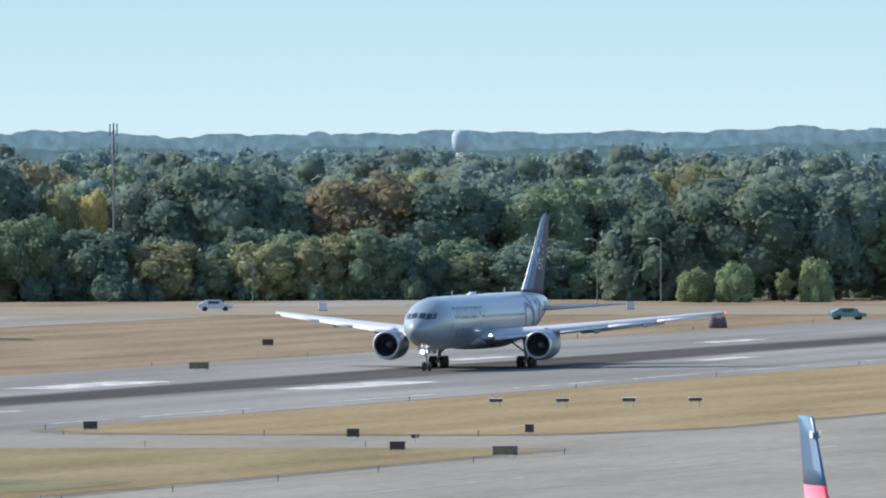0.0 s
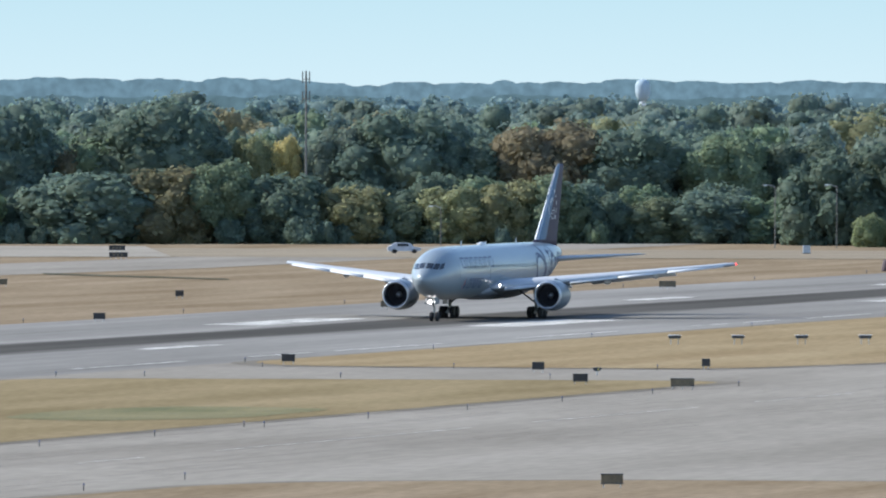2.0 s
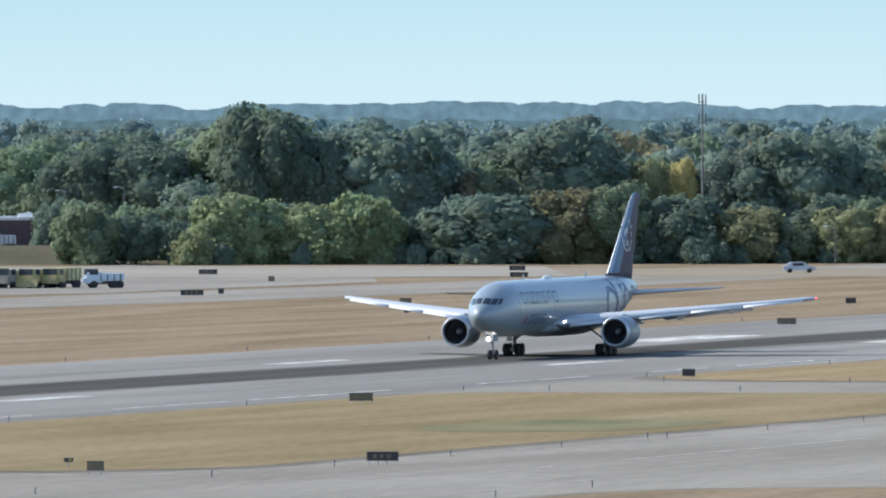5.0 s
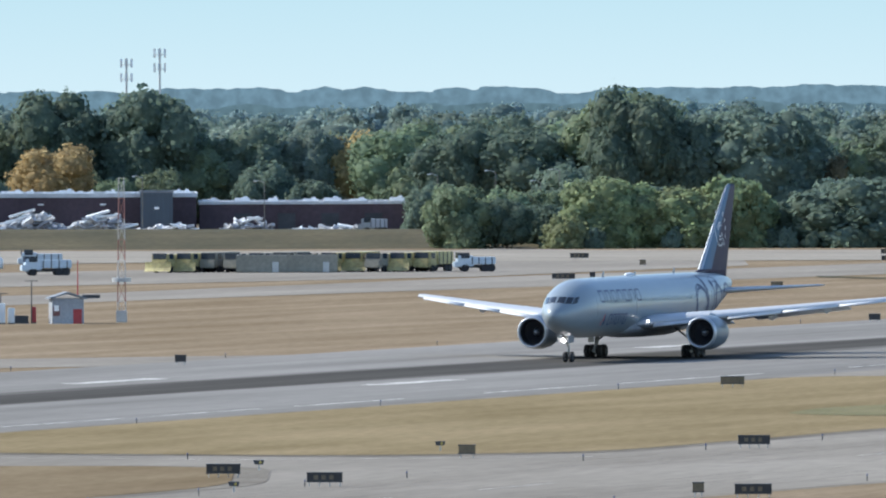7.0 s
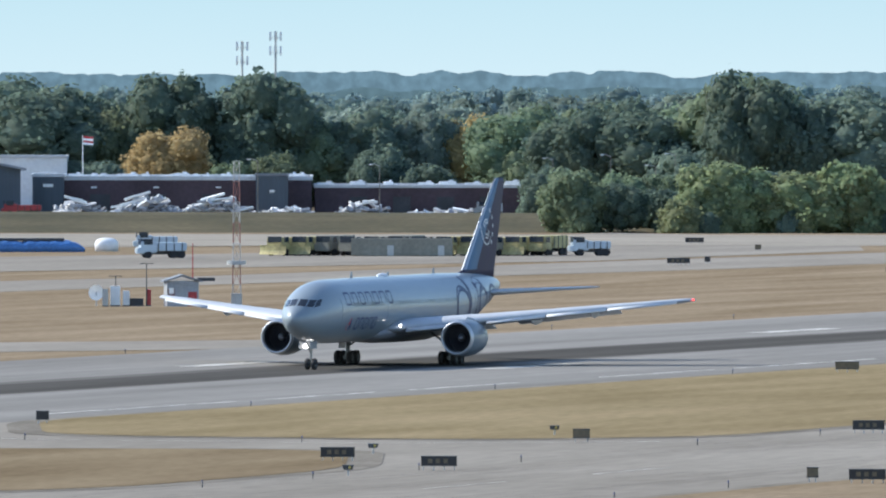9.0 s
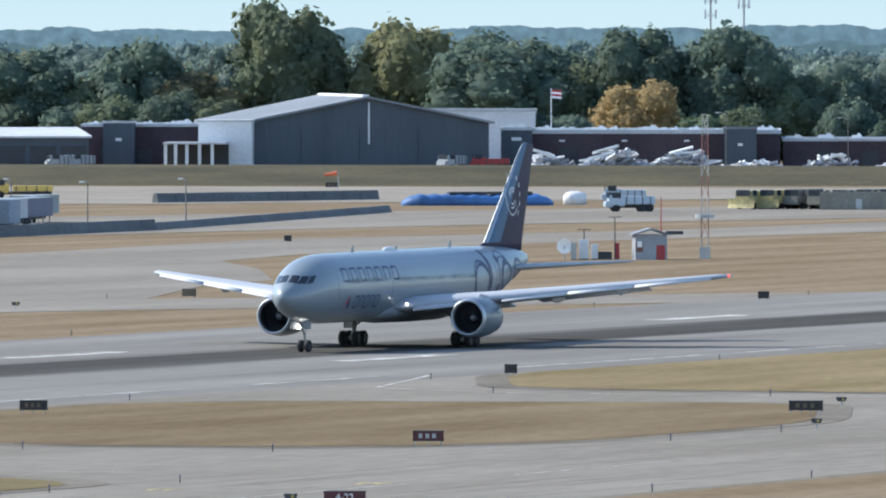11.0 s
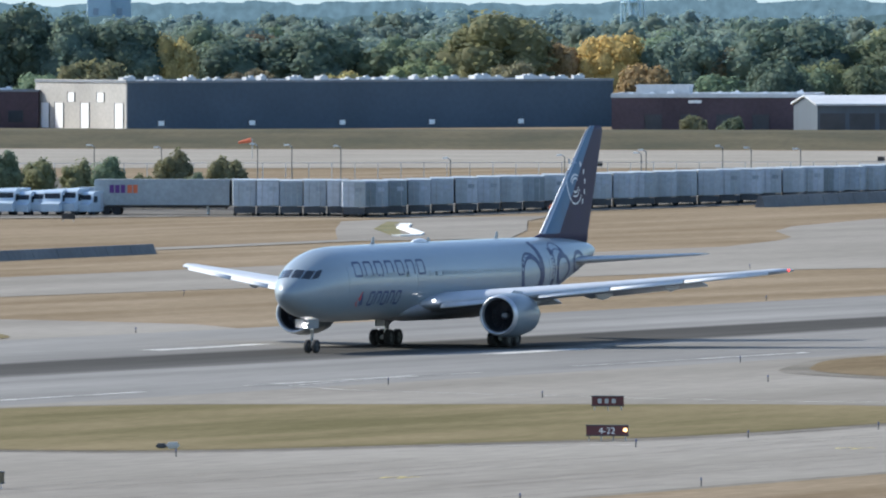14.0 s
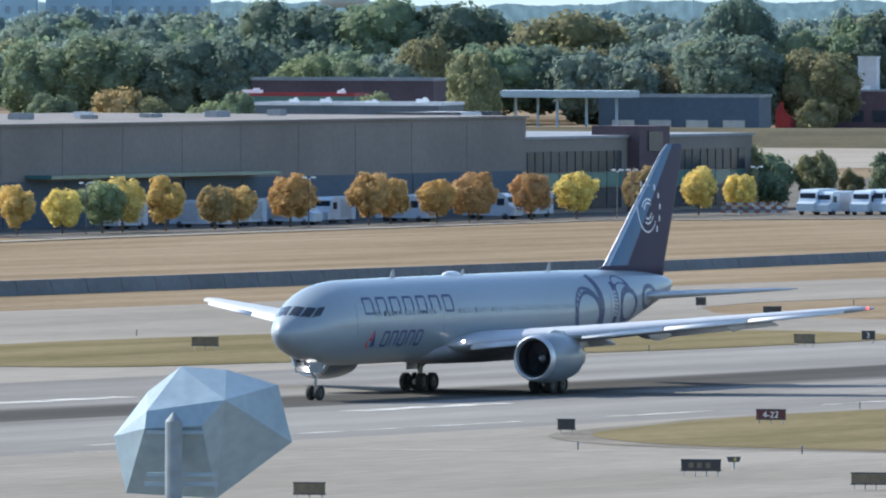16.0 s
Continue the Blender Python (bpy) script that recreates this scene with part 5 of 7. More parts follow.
def block_house(name, label, category, m, w, d, h, wall, roof=None, parapet=0.35, openings=(), units=0, seed=1, unit_mat=None):
    """A flat-roofed building: walls, roof with parapet, openings (face, along, up, width, height, material, part name), rooftop units."""
    t = thing(name, label, category, m)
    part("wall", box(bmesh.new(), 0, 0, 0, w, d, h), wall, t)
    bm = bmesh.new()
    box(bm, 0, 0, h, w - 0.5, d - 0.5, 0.08)
    rf = part("roof", bm, roof or M_ROOF, t, "flat roof")
    for x, y, sx, sy in ((0, -d / 2, w + 0.3, 0.35), (0, d / 2, w + 0.3, 0.35), (-w / 2, 0, 0.35, d - 0.4), (w / 2, 0, 0.35, d - 0.4)):
        part("parapet", box(bmesh.new(), x, y, h - 0.15, sx, sy, parapet + 0.15), roof or M_ROOF, rf, "roof edge trim")
    rng = random.Random(seed)
    for k in range(units):
        bm = bmesh.new()
        sx, sy, sz = rng.uniform(1.0, 3.2), rng.uniform(1, 2.2), rng.uniform(0.35, 0.85)
        x, y = -w / 2 + w * (k + rng.uniform(0.2, 0.8)) / units, rng.uniform(-d * 0.45, -d * 0.1)
        box(bm, x, y, h + 0.08, sx, sy, sz, bevel=0.06)
        box(bm, x + sx * 0.2, y, h + 0.08 + sz, sx * 0.3, sy * 0.5, 0.25)
        part("roof_unit", bm, unit_mat or M_WHITEW, rf, "white rooftop air unit")
    for face, along, up, ow, oh, om, nm in openings:
        bm = bmesh.new()
        if face == "front":
            box(bm, along, -d / 2 - 0.03, up, ow, 0.12, oh)
        elif face == "left":
            box(bm, -w / 2 - 0.03, along, up, 0.12, ow, oh)
        ob = part(nm, bm, om, t)
        for k in (-1, 1):
            if face == "front":
                bm = box(bmesh.new(), along + k * (ow / 2 + 0.06), -d / 2 - 0.05, up, 0.1, 0.2, oh + 0.1)
            else:
                bm = box(bmesh.new(), -w / 2 - 0.05, along + k * (ow / 2 + 0.06), up, 0.2, 0.1, oh + 0.1)
            part("frame_post", bm, M_DARK, ob, "dark opening frame")
    return t


# brick warehouses with rooftop units
block_house("warehouse", "long dark red brick warehouse with a white cluttered roof", "warehouse", pose(-57, 2440, 0, 0, 0, 1), 40, 34, 5.6, M_BRICK, M_ROOF, 0.5,
            [("front", -14 + 9 * i, 0, 3, 3.2, M_DARK, "dock_door") for i in range(4)] + [("front", -15 + 10 * i, 4.2, 0.9, 0.25, M_DOOR, "wall_light") for i in range(4)], 16, 5)
block_house("warehouse", "low dark brick warehouse with a pale roof edge", "warehouse", pose(-19.5, 2440, 0, 0, 0, 1), 34, 30, 4.4, M_BRICK, M_ROOF, 0.3,
            [("front", -10 + 7 * i, 0, 2.6, 2.8, M_DARK, "dock_door") for i in range(4)], 7, 6)
block_house("stair_block", "grey concrete stair block between brick warehouses", "building", pose(-43, 2418, 0, 0, 0, 1), 5.2, 8, 6.4, M_METAL, M_DROOF, 0.2, [("front", 0, 3.6, 0.8, 0.4, M_DOOR, "wall_light")])
block_house("stair_block", "grey metal annex beside the hangar", "building", pose(-79, 2424, 0, 0, 0, 1), 5, 12, 6.2, M_METAL, M_ROOF, 0.3, [("front", 0, 4.4, 1.6, 0.5, M_DOOR, "wall_light")], 2, 3)
block_house("white_building", "white metal building with a flag on its roof", "building", pose(-87.5, 2505, 0, 0, 0, 1), 18, 16, 8.6, M_WHITEW, M_ROOF, 0.3)
block_house("warehouse", "dark red brick warehouse with a pale roof", "warehouse", pose(-138, 2450, 0, 0, 0, 1), 24, 30, 6.6, M_BRICK, M_ROOF, 0.3,
            [("front", -8 + 6 * i, 0, 2.6, 3, M_DARK, "dock_door") for i in range(3)], 8, 8)
block_house("stair_block", "tall grey stair block on a brick warehouse", "building", pose(-143.5, 2432, 0, 0, 0, 1), 5, 6, 7.2, M_METAL, M_ROOF, 0.2, [("front", 0, 4.2, 1.0, 0.5, M_DOOR, "wall_light")])
block_house("warehouse", "long dark brick warehouse with stepped pale roof", "warehouse", pose(-212, 2455, 0, 0, 0, 2), 34, 34, 6.0, M_BRICK, M_ROOF, 0.5,
            [("front", -10 + 6 * i, 0, 2.6, 3, M_DARK, "dock_door") for i in range(4)] + [("front", -3, 4.9, 2.2, 0.5, M_DOOR, "wall_light")], 9, 9)
block_house("penthouse_block", "pale plant block on a warehouse roof", "building", pose(-222, 2465, 0, 0, 0, 2), 9, 10, 7.6, M_ROOF, M_ROOF, 0.2)


def gable_shed(name, label, m, w, d, eave, ridge, wall, roof, axis, parts=()):
    """A pitched-roof shed; axis 'x': the ridge runs along x, 'y': the gable faces the front."""
    t = thing(name, label, "shed", m)
    bm = bmesh.new()
    if axis == "y":
        prof = [(-w / 2, 0), (w / 2, 0), (w / 2, eave), (0, ridge), (-w / 2, eave)]
        skin(bm, [[(x, y, z) for x, z in prof] for y in (-d / 2, d / 2)])
        part("wall", bm, wall, t)
        bm = bmesh.new()
        for s in (-1, 1):
            skin(bm, [[(s * (w / 2 + 0.8), y, eave - 0.25), (0, y, ridge + 0.06), (0, y, ridge + 0.4), (s * (w / 2 + 0.8), y, eave + 0.12)] for y in (-d / 2 - 0.8, d / 2 + 0.8)])
        part("roof", bm, roof, t, "pitched metal roof")
    else:
        prof = [(-d / 2, 0), (d / 2, 0), (d / 2, eave), (0, ridge), (-d / 2, eave)]
        skin(bm, [[(x, y, z) for y, z in prof] for x in (-w / 2, w / 2)])
        part("wall", bm, wall, t)
        bm = bmesh.new()
        for s in (-1, 1):
            skin(bm, [[(x, s * (d / 2 + 0.6), eave - 0.2), (x, 0, ridge + 0.05), (x, 0, ridge + 0.25), (x, s * (d / 2 + 0.6), eave + 0.1)] for x in (-w / 2 - 0.4, w / 2 + 0.4)])
        part("roof", bm, roof, t, "pale metal roof")
    for nm, (x, y, z, sx, sy, sz), mm, lab in parts:
        part(nm, box(bmesh.new(), x, y, z, sx, sy, sz), mm, t, lab)
    return t


gable_shed("hangar", "large dark grey metal hangar with a shallow gable roof", pose(-107, 2424.5, 0, 0, 0, 12), 39.5, 46, 7.4, 11.2, M_METAL, M_DROOF, "y",
           [("hangar_door", (-6 + 9.5 * i, -23.05, 0, 9.2, 0.15, 6.4), M_METAL, "ribbed sliding hangar door") for i in (-1, 0, 1, 2)] + [("corner_post", (0.3, -23.1, 4, 0.25, 0.2, 6.6), M_WHITEW, "pale downpipe"), ("ridge_vent", (0, 0, 11.4, 1.1, 44, 0.45), M_WHITEW, "white ridge vent")])
# dark panels on the wall stand for shade inside open bays
gable_shed("shed", "long open-sided storage shed with a pale metal roof", pose(-171.5, 2412, 0, 0, 0, 15), 45, 22, 5.1, 6.3, M_METAL, M_ROOF, "x",
           # cream end panel carries the sunlight on this end in its colour
           [("bay", (-20 + 5 * i, -11.05, 0, 4.2, 0.12, 3.6), M_DARK, "dark panel standing for a shaded open storage bay") for i in range(9)] + [("end_panel", (-22.1, 0, 0, 0.12, 18, 5.2), M_CREAM, "cream end wall with sunlight in its colour"), ("end_door", (-22.2, -3, 0, 0.14, 4, 3.6), M_DOOR, "white end door")] + [("bay_light", (-9 + 2.6 * i, -11.15, 2.75, 0.5, 0.12, 0.3), M_DOOR, "small white bay light") for i in range(5)])
t = thing("loading_annex", "white loading annex with an open canopy beside the hangar", "annex", pose(-124.3, 2392, 0))
part("wall", box(bmesh.new(), 0, 4, 0, 8.5, 9, 7.6), M_WHITEW, t)
part("roof", box(bmesh.new(), 0, 4, 7.6, 8.9, 9.4, 0.3), M_ROOF, t)
part("canopy_roof", box(bmesh.new(), -4.4, -5, 4.1, 10, 9, 0.35), M_ROOF, t, "flat canopy roof")
for x in (-9, -7.4, -5.6, -3.6, -1.6):
    part("canopy_post", box(bmesh.new(), x, -9, 0, 0.5, 0.4, 4.1), M_WHITEW, t)
part("canopy_back", box(bmesh.new(), -4.4, -0.6, 0, 10, 0.2, 4.1), M_DARK, t)

# slate-blue warehouse, shade painted into its walls, sunlight into its cream dock end
WH_W, WH_D, WH_TURN = 97.7, 31.6, 37
corner = Vector((-315.8, 2480, 0)) - Matrix.Rotation(radians(WH_TURN), 3, "Z") @ Vector((-WH_W / 2, -WH_D / 2, 0))
wh = block_house("warehouse", "very long slate blue warehouse with a cream dock end coloured as sunlit", "warehouse", pose(corner.x, corner.y, 0, 0, 0, WH_TURN), WH_W, WH_D, 8.1, M_BLUEWALL, M_DROOF, 0.25,
                 [("front", -42 + 18 * i, 0.6, 1.2, 0.8, M_DOOR, "wall_light") for i in range(5)] +
                 [("left", y_, 0.1, 2.9, 4.3, M_DOOR, "dock_door") for y_ in (12.4, 7.4, -1.6, -13.4)] + [("left", y_, 4.6, 2.4, 1.6, M_DOOR, "window") for y_ in (3.2, -7.0)], 30, 12, M_ROOF)
part("end_wall", box(bmesh.new(), -WH_W / 2 + 0.1, 0, 0, 0.24, WH_D + 0.05, 8.45), M_CREAM, wh, "cream end wall with sunlight in its colour")
M_CANOPY = mat("pale_blue_canopy", (0.36, 0.41, 0.45), 0.6, vary=0.08)
M_POST = mat("weathered_post", (0.13, 0.125, 0.115), 0.7, vary=0.2, scale=3)
block_house("red_building", "red block with dark brick wings beside the warehouse", "building", pose(-358, 2500, 0), 2.6, 6, 7.6, M_REDW, M_REDW, 0.1)
block_house("brick_building", "dark brick commercial building with a tall pale stair tower", "building", pose(-346, 2510, 0), 24, 14, 6.4, M_BRICK, M_DROOF, 0.2,
            [("front", -8 + 4 * i, 1, 2.4, 2, M_GLASS, "window") for i in range(5)], 3, 4)
block_house("stair_tower", "tall pale concrete stair tower", "building", pose(-344.3, 2506, 0), 3.2, 4, 12.2, M_ROOF, M_ROOF, 0.1)

# cargo headquarters along the yard, in the runway's frame
hq = thing("cargo_building", "wide tan cargo building with dark glass bands and teal spandrels", "building", RUN @ pose(-1330, -340, 0))
part("wall", box(bmesh.new(), -3, -8, 0, 150, 56, 10.7), M_TANB, hq, "tan precast wall")
part("roof", box(bmesh.new(), -3, -8, 10.7, 150.6, 56.6, 0.25), M_TANB, hq, "dark roof edge")
part("wall", box(bmesh.new(), -106, -2, 0, 56, 44, 8.3), M_TANB, hq, "lower tan office wing wall")
part("roof", box(bmesh.new(), -106, -2, 8.3, 56.4, 44.4, 0.3), M_DROOF, hq, "dark roof edge")
part("entrance_tower", box(bmesh.new(), -106.5, 18.5, 0, 7.5, 6, 9.6), M_BRICK, hq, "brick entrance tower")
part("tower_glass", box(bmesh.new(), -106.5, 21.6, 6.8, 3.4, 0.15, 2.2), M_GLASS, hq)
for i in range(14):
    u = -80 - i * 3.86
    if -111 < u < -102:
        continue
    wn_ = part("window", box(bmesh.new(), u, 20.06, 4.6, 3.5, 0.16, 2.3), M_GLASS, hq, "dark upper window")
    part("mullion", box(bmesh.new(), u, 20.12, 4.6, 0.15, 0.2, 2.3), M_DARK, wn_)
    part("spandrel", box(bmesh.new(), u, 20.08, 2.9, 3.7, 0.18, 1.6), M_TEAL, hq, "teal spandrel panel")
    part("window", box(bmesh.new(), u, 20.06, 0.5, 3.5, 0.16, 2.3), M_GLASS, hq, "dark ground-floor window")
for i in range(11):
    u = 66 - i * 13.0
    part("wall_joint", box(bmesh.new(), u, 20.02, 0, 0.1, 0.06, 10.4), M_TANB, hq)
    # slate band carries the shade on the lower dock wall in its colour
    part("lower_band", box(bmesh.new(), u - 6.5, 20.05, 0, 12.6, 0.14, 4.9), M_BLUEWALL, hq, "dock wall band with shade in its slate colour")
part("canopy", box(bmesh.new(), 10, 21.5, 5.2, 50, 3.4, 0.4), M_TEAL, hq, "long dock canopy")
for x, sx, mm in ((-83, 9, M_DARK), (-90, 5, M_ROOF), (-96, 3, M_DARK)):
    part("roof_unit", box(bmesh.new(), x, 4, 8.6, sx, 6, 2.6, bevel=0.1), mm, hq, "roof plant unit")
for i in range(14):
    part("roof_vent", box(bmesh.new(), 62 - i * 9.6, -6 + (i % 3) * 3, 10.93, 1.2 + 0.6 * (i % 4), 1.6, 0.45 + 0.25 * (i % 2), bevel=0.05), M_DROOF if i % 3 else M_ROOF, hq, "roof vent")

# station canopy, flat grey store and shops beyond the cargo building
t = thing("canopy", "white flat filling-station canopy on thin posts", "canopy", pose(-365.5, 2300, 0))
part("roof", box(bmesh.new(), 0, 0, 6.8, 23.5, 12, 1.1, bevel=0.08), M_CANOPY, t)
# white panel puts the sun on the canopy's left end into colour
part("end_panel", box(bmesh.new(), -11.8, 0, 6.85, 0.12, 11.6, 1.0), M_DOOR, t, "white canopy end with sunlight in its colour")
for x in (-7, -3.5, 0, 4.5, 9.5):
    part("post", box(bmesh.new(), x, -4 + (x % 3), 0, 0.4, 0.4, 6.8), M_CANOPY, t)
block_house("store", "flat-roofed grey store with dark windows", "building", pose(-374, 2160, 0), 28, 22, 6.9, M_METAL, M_ROOF, 0.3, [("front", -12 + 5 * i, 1, 3.2, 2.4, M_GLASS, "window") for i in range(6)], 4, 14)
block_house("shop", "small shop with a teal and red front", "building", pose(-401, 2260, 0), 20, 14, 7.4, M_TEAL, M_REDW, 0.3, [("front", -6 + 4 * i, 0.6, 2.6, 2.6, M_GLASS, "window") for i in range(4)], 2, 15)
block_house("shop", "dark shop with pitched parapet among trees", "building", pose(-408, 2350, 0), 30, 18, 9.2, M_BRICK, M_DROOF, 0.3, [("front", -9 + 6 * i, 1, 3, 2, M_GLASS, "window") for i in range(4)])
block_house("shop", "low grey shop with blue fascia beside the canopy", "building", pose(-350, 2330, 0), 26, 14, 6.8, M_BLUEWALL, M_DROOF, 0.3, [("front", -9 + 6 * i, 0.6, 3.6, 2.4, M_CREAM, "window") for i in range(4)])

# towers on the horizon
for x, w_, h_, y in ((-900, 26, 40, 4440), (-866, 15, 30, 4400), (-849, 20, 34, 4420), (-826, 30, 32, 4430), (-569.3, 7, 21.6, 4400), (-564.0, 6, 20.6, 4410)):
    t = block_house("tower_block", "distant haze-tinted pale high-rise on the horizon", "tower", pose(x, y, 0, 0, 0, 8), w_, 14, h_, M_TOWER, M_TOWER, 0.3)
    for k in range(int(w_ // 4)):
        for q in range(max(1, int((h_ - 14) // 5))):
            part("window", box(bmesh.new(), -w_ / 2 + 2.5 + k * 4, -7.05, 14 + q * 5, 1.6, 0.2, 2.2), M_TOWERGLASS, t)

# water towers
# white tank toned blue-grey, haze put into its base colour
M_WTPALE = mat("haze_tinted_tank", (0.36, 0.44, 0.5), 0.8, vary=0.05, spec=0.1)
M_WTBLUE = mat("water_tower_blue", (0.36, 0.52, 0.6), 0.6, vary=0.08)
t = thing("water_tower", "pale blue legged steel water tower above distant trees", "water tower", pose(-371.4, 4000, 4.6))
bm = bmesh.new()
rings = [[(r * math.cos(2 * math.pi * k / 20), r * math.sin(2 * math.pi * k / 20), z) for k in range(20)] for z, r in ((17.4, 0.8), (18.4, 2.6), (19.4, 3.2), (22.6, 3.2), (23.9, 2.0), (24.5, 0.2))]
part("tank", skin(bm, rings), M_WTBLUE, t, "pale blue steel tank", smooth=True)
for k in range(6):
    a = 2 * math.pi * k / 6 + 0.3
    part("leg", rod(bmesh.new(), (3.3 * math.cos(a), 3.3 * math.sin(a), 0), (3.0 * math.cos(a), 3.0 * math.sin(a), 19.6), 0.28), M_WTBLUE, t, "pale blue leg")
part("riser", rod(bmesh.new(), (0, 0, 0), (0, 0, 18), 0.8), M_WTBLUE, t)
part("girdle", rod(bmesh.new(), (0, 0, 14), (0, 0, 14.4), 3.3, n=20), M_WTBLUE, t)
t = thing("water_tower", "white round water tower above distant trees", "water tower", pose(279.2, 4290, 0.0) @ Matrix.Diagonal((0.85, 0.85, 0.95, 1)))
bm = bmesh.new()
rings = [[(r * math.cos(2 * math.pi * k / 24), r * math.sin(2 * math.pi * k / 24), z) for k in range(24)] for z, r in ((14.5, 1.0), (16, 2.2), (17.4, 2.5), (19.6, 2.5), (20.7, 1.9), (21.3, 0.3))]
part("tank", skin(bm, rings), M_WTPALE, t, "white ball tank tinted for haze", smooth=True)
part("stem", rod(bmesh.new(), (0, 0, 0), (0, 0, 15), 1.1, n=16), M_WHITEW, t)

t = thing("water_tower", "wide pale spheroid water tower above distant trees", "water tower", pose(-694.9, 4000, 0))
bm = bmesh.new()
rings = [[(r * math.cos(2 * math.pi * k / 28), r * math.sin(2 * math.pi * k / 28), z) for k in range(28)] for z, r in ((16.9, 2.4), (17.6, 5.4), (18.8, 6.9), (20.6, 7.2), (22.6, 6.6), (24.4, 4.8), (25.5, 2.4), (25.9, 0.3))]
part("tank", skin(bm, rings), M_WTPALE, t, "pale blue-grey tank", smooth=True)
part("stem", rod(bmesh.new(), (0, 0, 0), (0, 0, 16), 2.2, n=16), M_TOWER, t)
t = thing("tower_crane", "thin distant construction crane on the horizon", "crane", pose(-643, 4300, 0))
part("mast", rod(bmesh.new(), (0, 0, 0), (0, 0, 25.6), 0.2, n=6), M_TOWER, t)
for z, xa, xb in ((25.2, -5, 3.4), (23.4, -2.6, 3.6), (22.3, -4.2, 0)):
    part("jib", rod(bmesh.new(), (xa, 0, z), (xb, 0, z + 0.15), 0.12, n=6), M_TOWER, t)


def cell_mast(x, y, h, label, paint=None, reach=1.1):
    t = thing("cell_mast", label, "mast", pose(x, y, 0))
    part("pole", rod(bmesh.new(), (0, 0, 0), (0, 0, h), 0.3 if h > 25 else 0.2, 0.2 if h > 25 else 0.13, 10), paint or M_STEEL, t)
    for z in (h - 0.6, h - 3.4):
        bm = bmesh.new()
        for k in range(3):
            a = 2 * math.pi * k / 3 + 0.4
            b = a + 2 * math.pi / 3
            rod(bm, (reach * math.cos(a), reach * math.sin(a), z - 0.6), (reach * math.cos(b), reach * math.sin(b), z - 0.6), 0.07)
        part("platform", bm, paint or M_STEEL, t, "triangular antenna platform")
        for k in range(6):
            a = 2 * math.pi * k / 6 + 0.4
            part("antenna_panel", box(bmesh.new(), 1.05 * reach * math.cos(a), 1.05 * reach * math.sin(a), z - 1.2, 0.22 * reach, 0.22 * reach, 1.7), paint or M_WHITEW, t, "upright antenna panel")


cell_mast(-50.9, 2900, 29.9, "grey cell phone mast with antenna platforms above the trees")
cell_mast(-57.3, 2900, 28.0, "grey cell phone mast with antenna platforms above the trees")
cell_mast(94.7, 2200, 24.6, "tall weathered grey cell phone mast among trees", M_POST, 0.55)
t = thing("flagpole", "white flagpole with a small red and white flag", "flagpole", pose(-74, 2440, 0))
part("pole", rod(bmesh.new(), (0, 0, 0), (0, 0, 12.6), 0.1, 0.06), M_WHITEW, t)
for k in range(4):
    bm = bmesh.new()
    skin(bm, [[(0.1 + i * 0.32, 0.12 * math.sin(i * 1.1), 11.1 + k * 0.34 - 0.03 * i), (0.1 + i * 0.32, 0.12 * math.sin(i * 1.1), 11.43 + k * 0.34 - 0.03 * i)] for i in range(6)], close=False, caps=False)
    part("flag_stripe", bm, M_REDP if k % 2 else M_DOOR, t)

# ---------------------------------------------------------------- vehicles and yard
M_TRUCKY = mat("faded_yellow_paint", (0.4, 0.345, 0.16), 0.6, vary=0.3, scale=1.5)
M_LOADER = mat("loader_yellow", (0.62, 0.43, 0.1), 0.5, vary=0.15, scale=1.5)
M_OLIVE = mat("drab_grey_panel", (0.225, 0.215, 0.18), 0.75, vary=0.15, scale=1.2)
M_TRWHITE = mat("trailer_white", (0.35, 0.375, 0.41), 0.5, vary=0.12, scale=1.2, obj=0.25)
M_TRGREY = mat("trailer_grey", (0.28, 0.31, 0.35), 0.55, vary=0.12, scale=1.2, obj=0.35)
M_TRBLUE = mat("trailer_navy", (0.07, 0.08, 0.16), 0.5, vary=0.1, scale=0.8)
M_TARP = mat("blue_tarpaulin", (0.045, 0.13, 0.32), 0.55, vary=0.2, scale=1.5, bump=0.3)
M_PURPLE = mat("purple_decal", (0.09, 0.02, 0.16), 0.5, vary=0.05)
M_ORANGE = mat("orange_decal", (0.55, 0.12, 0.05), 0.5, vary=0.05)
M_VAN = mat("van_paint", (0.42, 0.5, 0.58), 0.4, vary=0.06, coat=0.3)
M_REDPAINT = mat("red_paint", (0.35, 0.035, 0.04), 0.5, vary=0.12)
M_RUBBLE = mat("scrap_debris", (0.62, 0.63, 0.64), 0.8, vary=0.3, scale=2, col2=(0.25, 0.25, 0.27), island=0.5)
M_SIGNBLK = mat("sign_black", (0.022, 0.02, 0.022), 0.5, vary=0.2, scale=2)
M_SIGNRED = mat("sign_dark_red", (0.085, 0.016, 0.02), 0.5, vary=0.2, scale=2)
M_SIGNYEL = mat("sign_back_tan", (0.13, 0.1, 0.06), 0.6, vary=0.2, scale=2)
M_SIGNWHT = mat("sign_white_legend", (0.75, 0.75, 0.72), 0.5, vary=0.05)


M_MASTRED = mat("faded_mast_red", (0.27, 0.12, 0.1), 0.7, vary=0.2, scale=3)
M_MASTWHT = mat("faded_mast_white", (0.42, 0.4, 0.38), 0.7, vary=0.15, scale=3)


def wheels(t, xs, w, r=0.5, name="wheel"):
    for x in xs:
        for s in (-1, 1):
            bm = bmesh.new()
            rod(bm, (x, s * (w / 2 - 0.32), r), (x, s * w / 2, r), r, n=16)
            part(name, bm, M_TYRE, t)


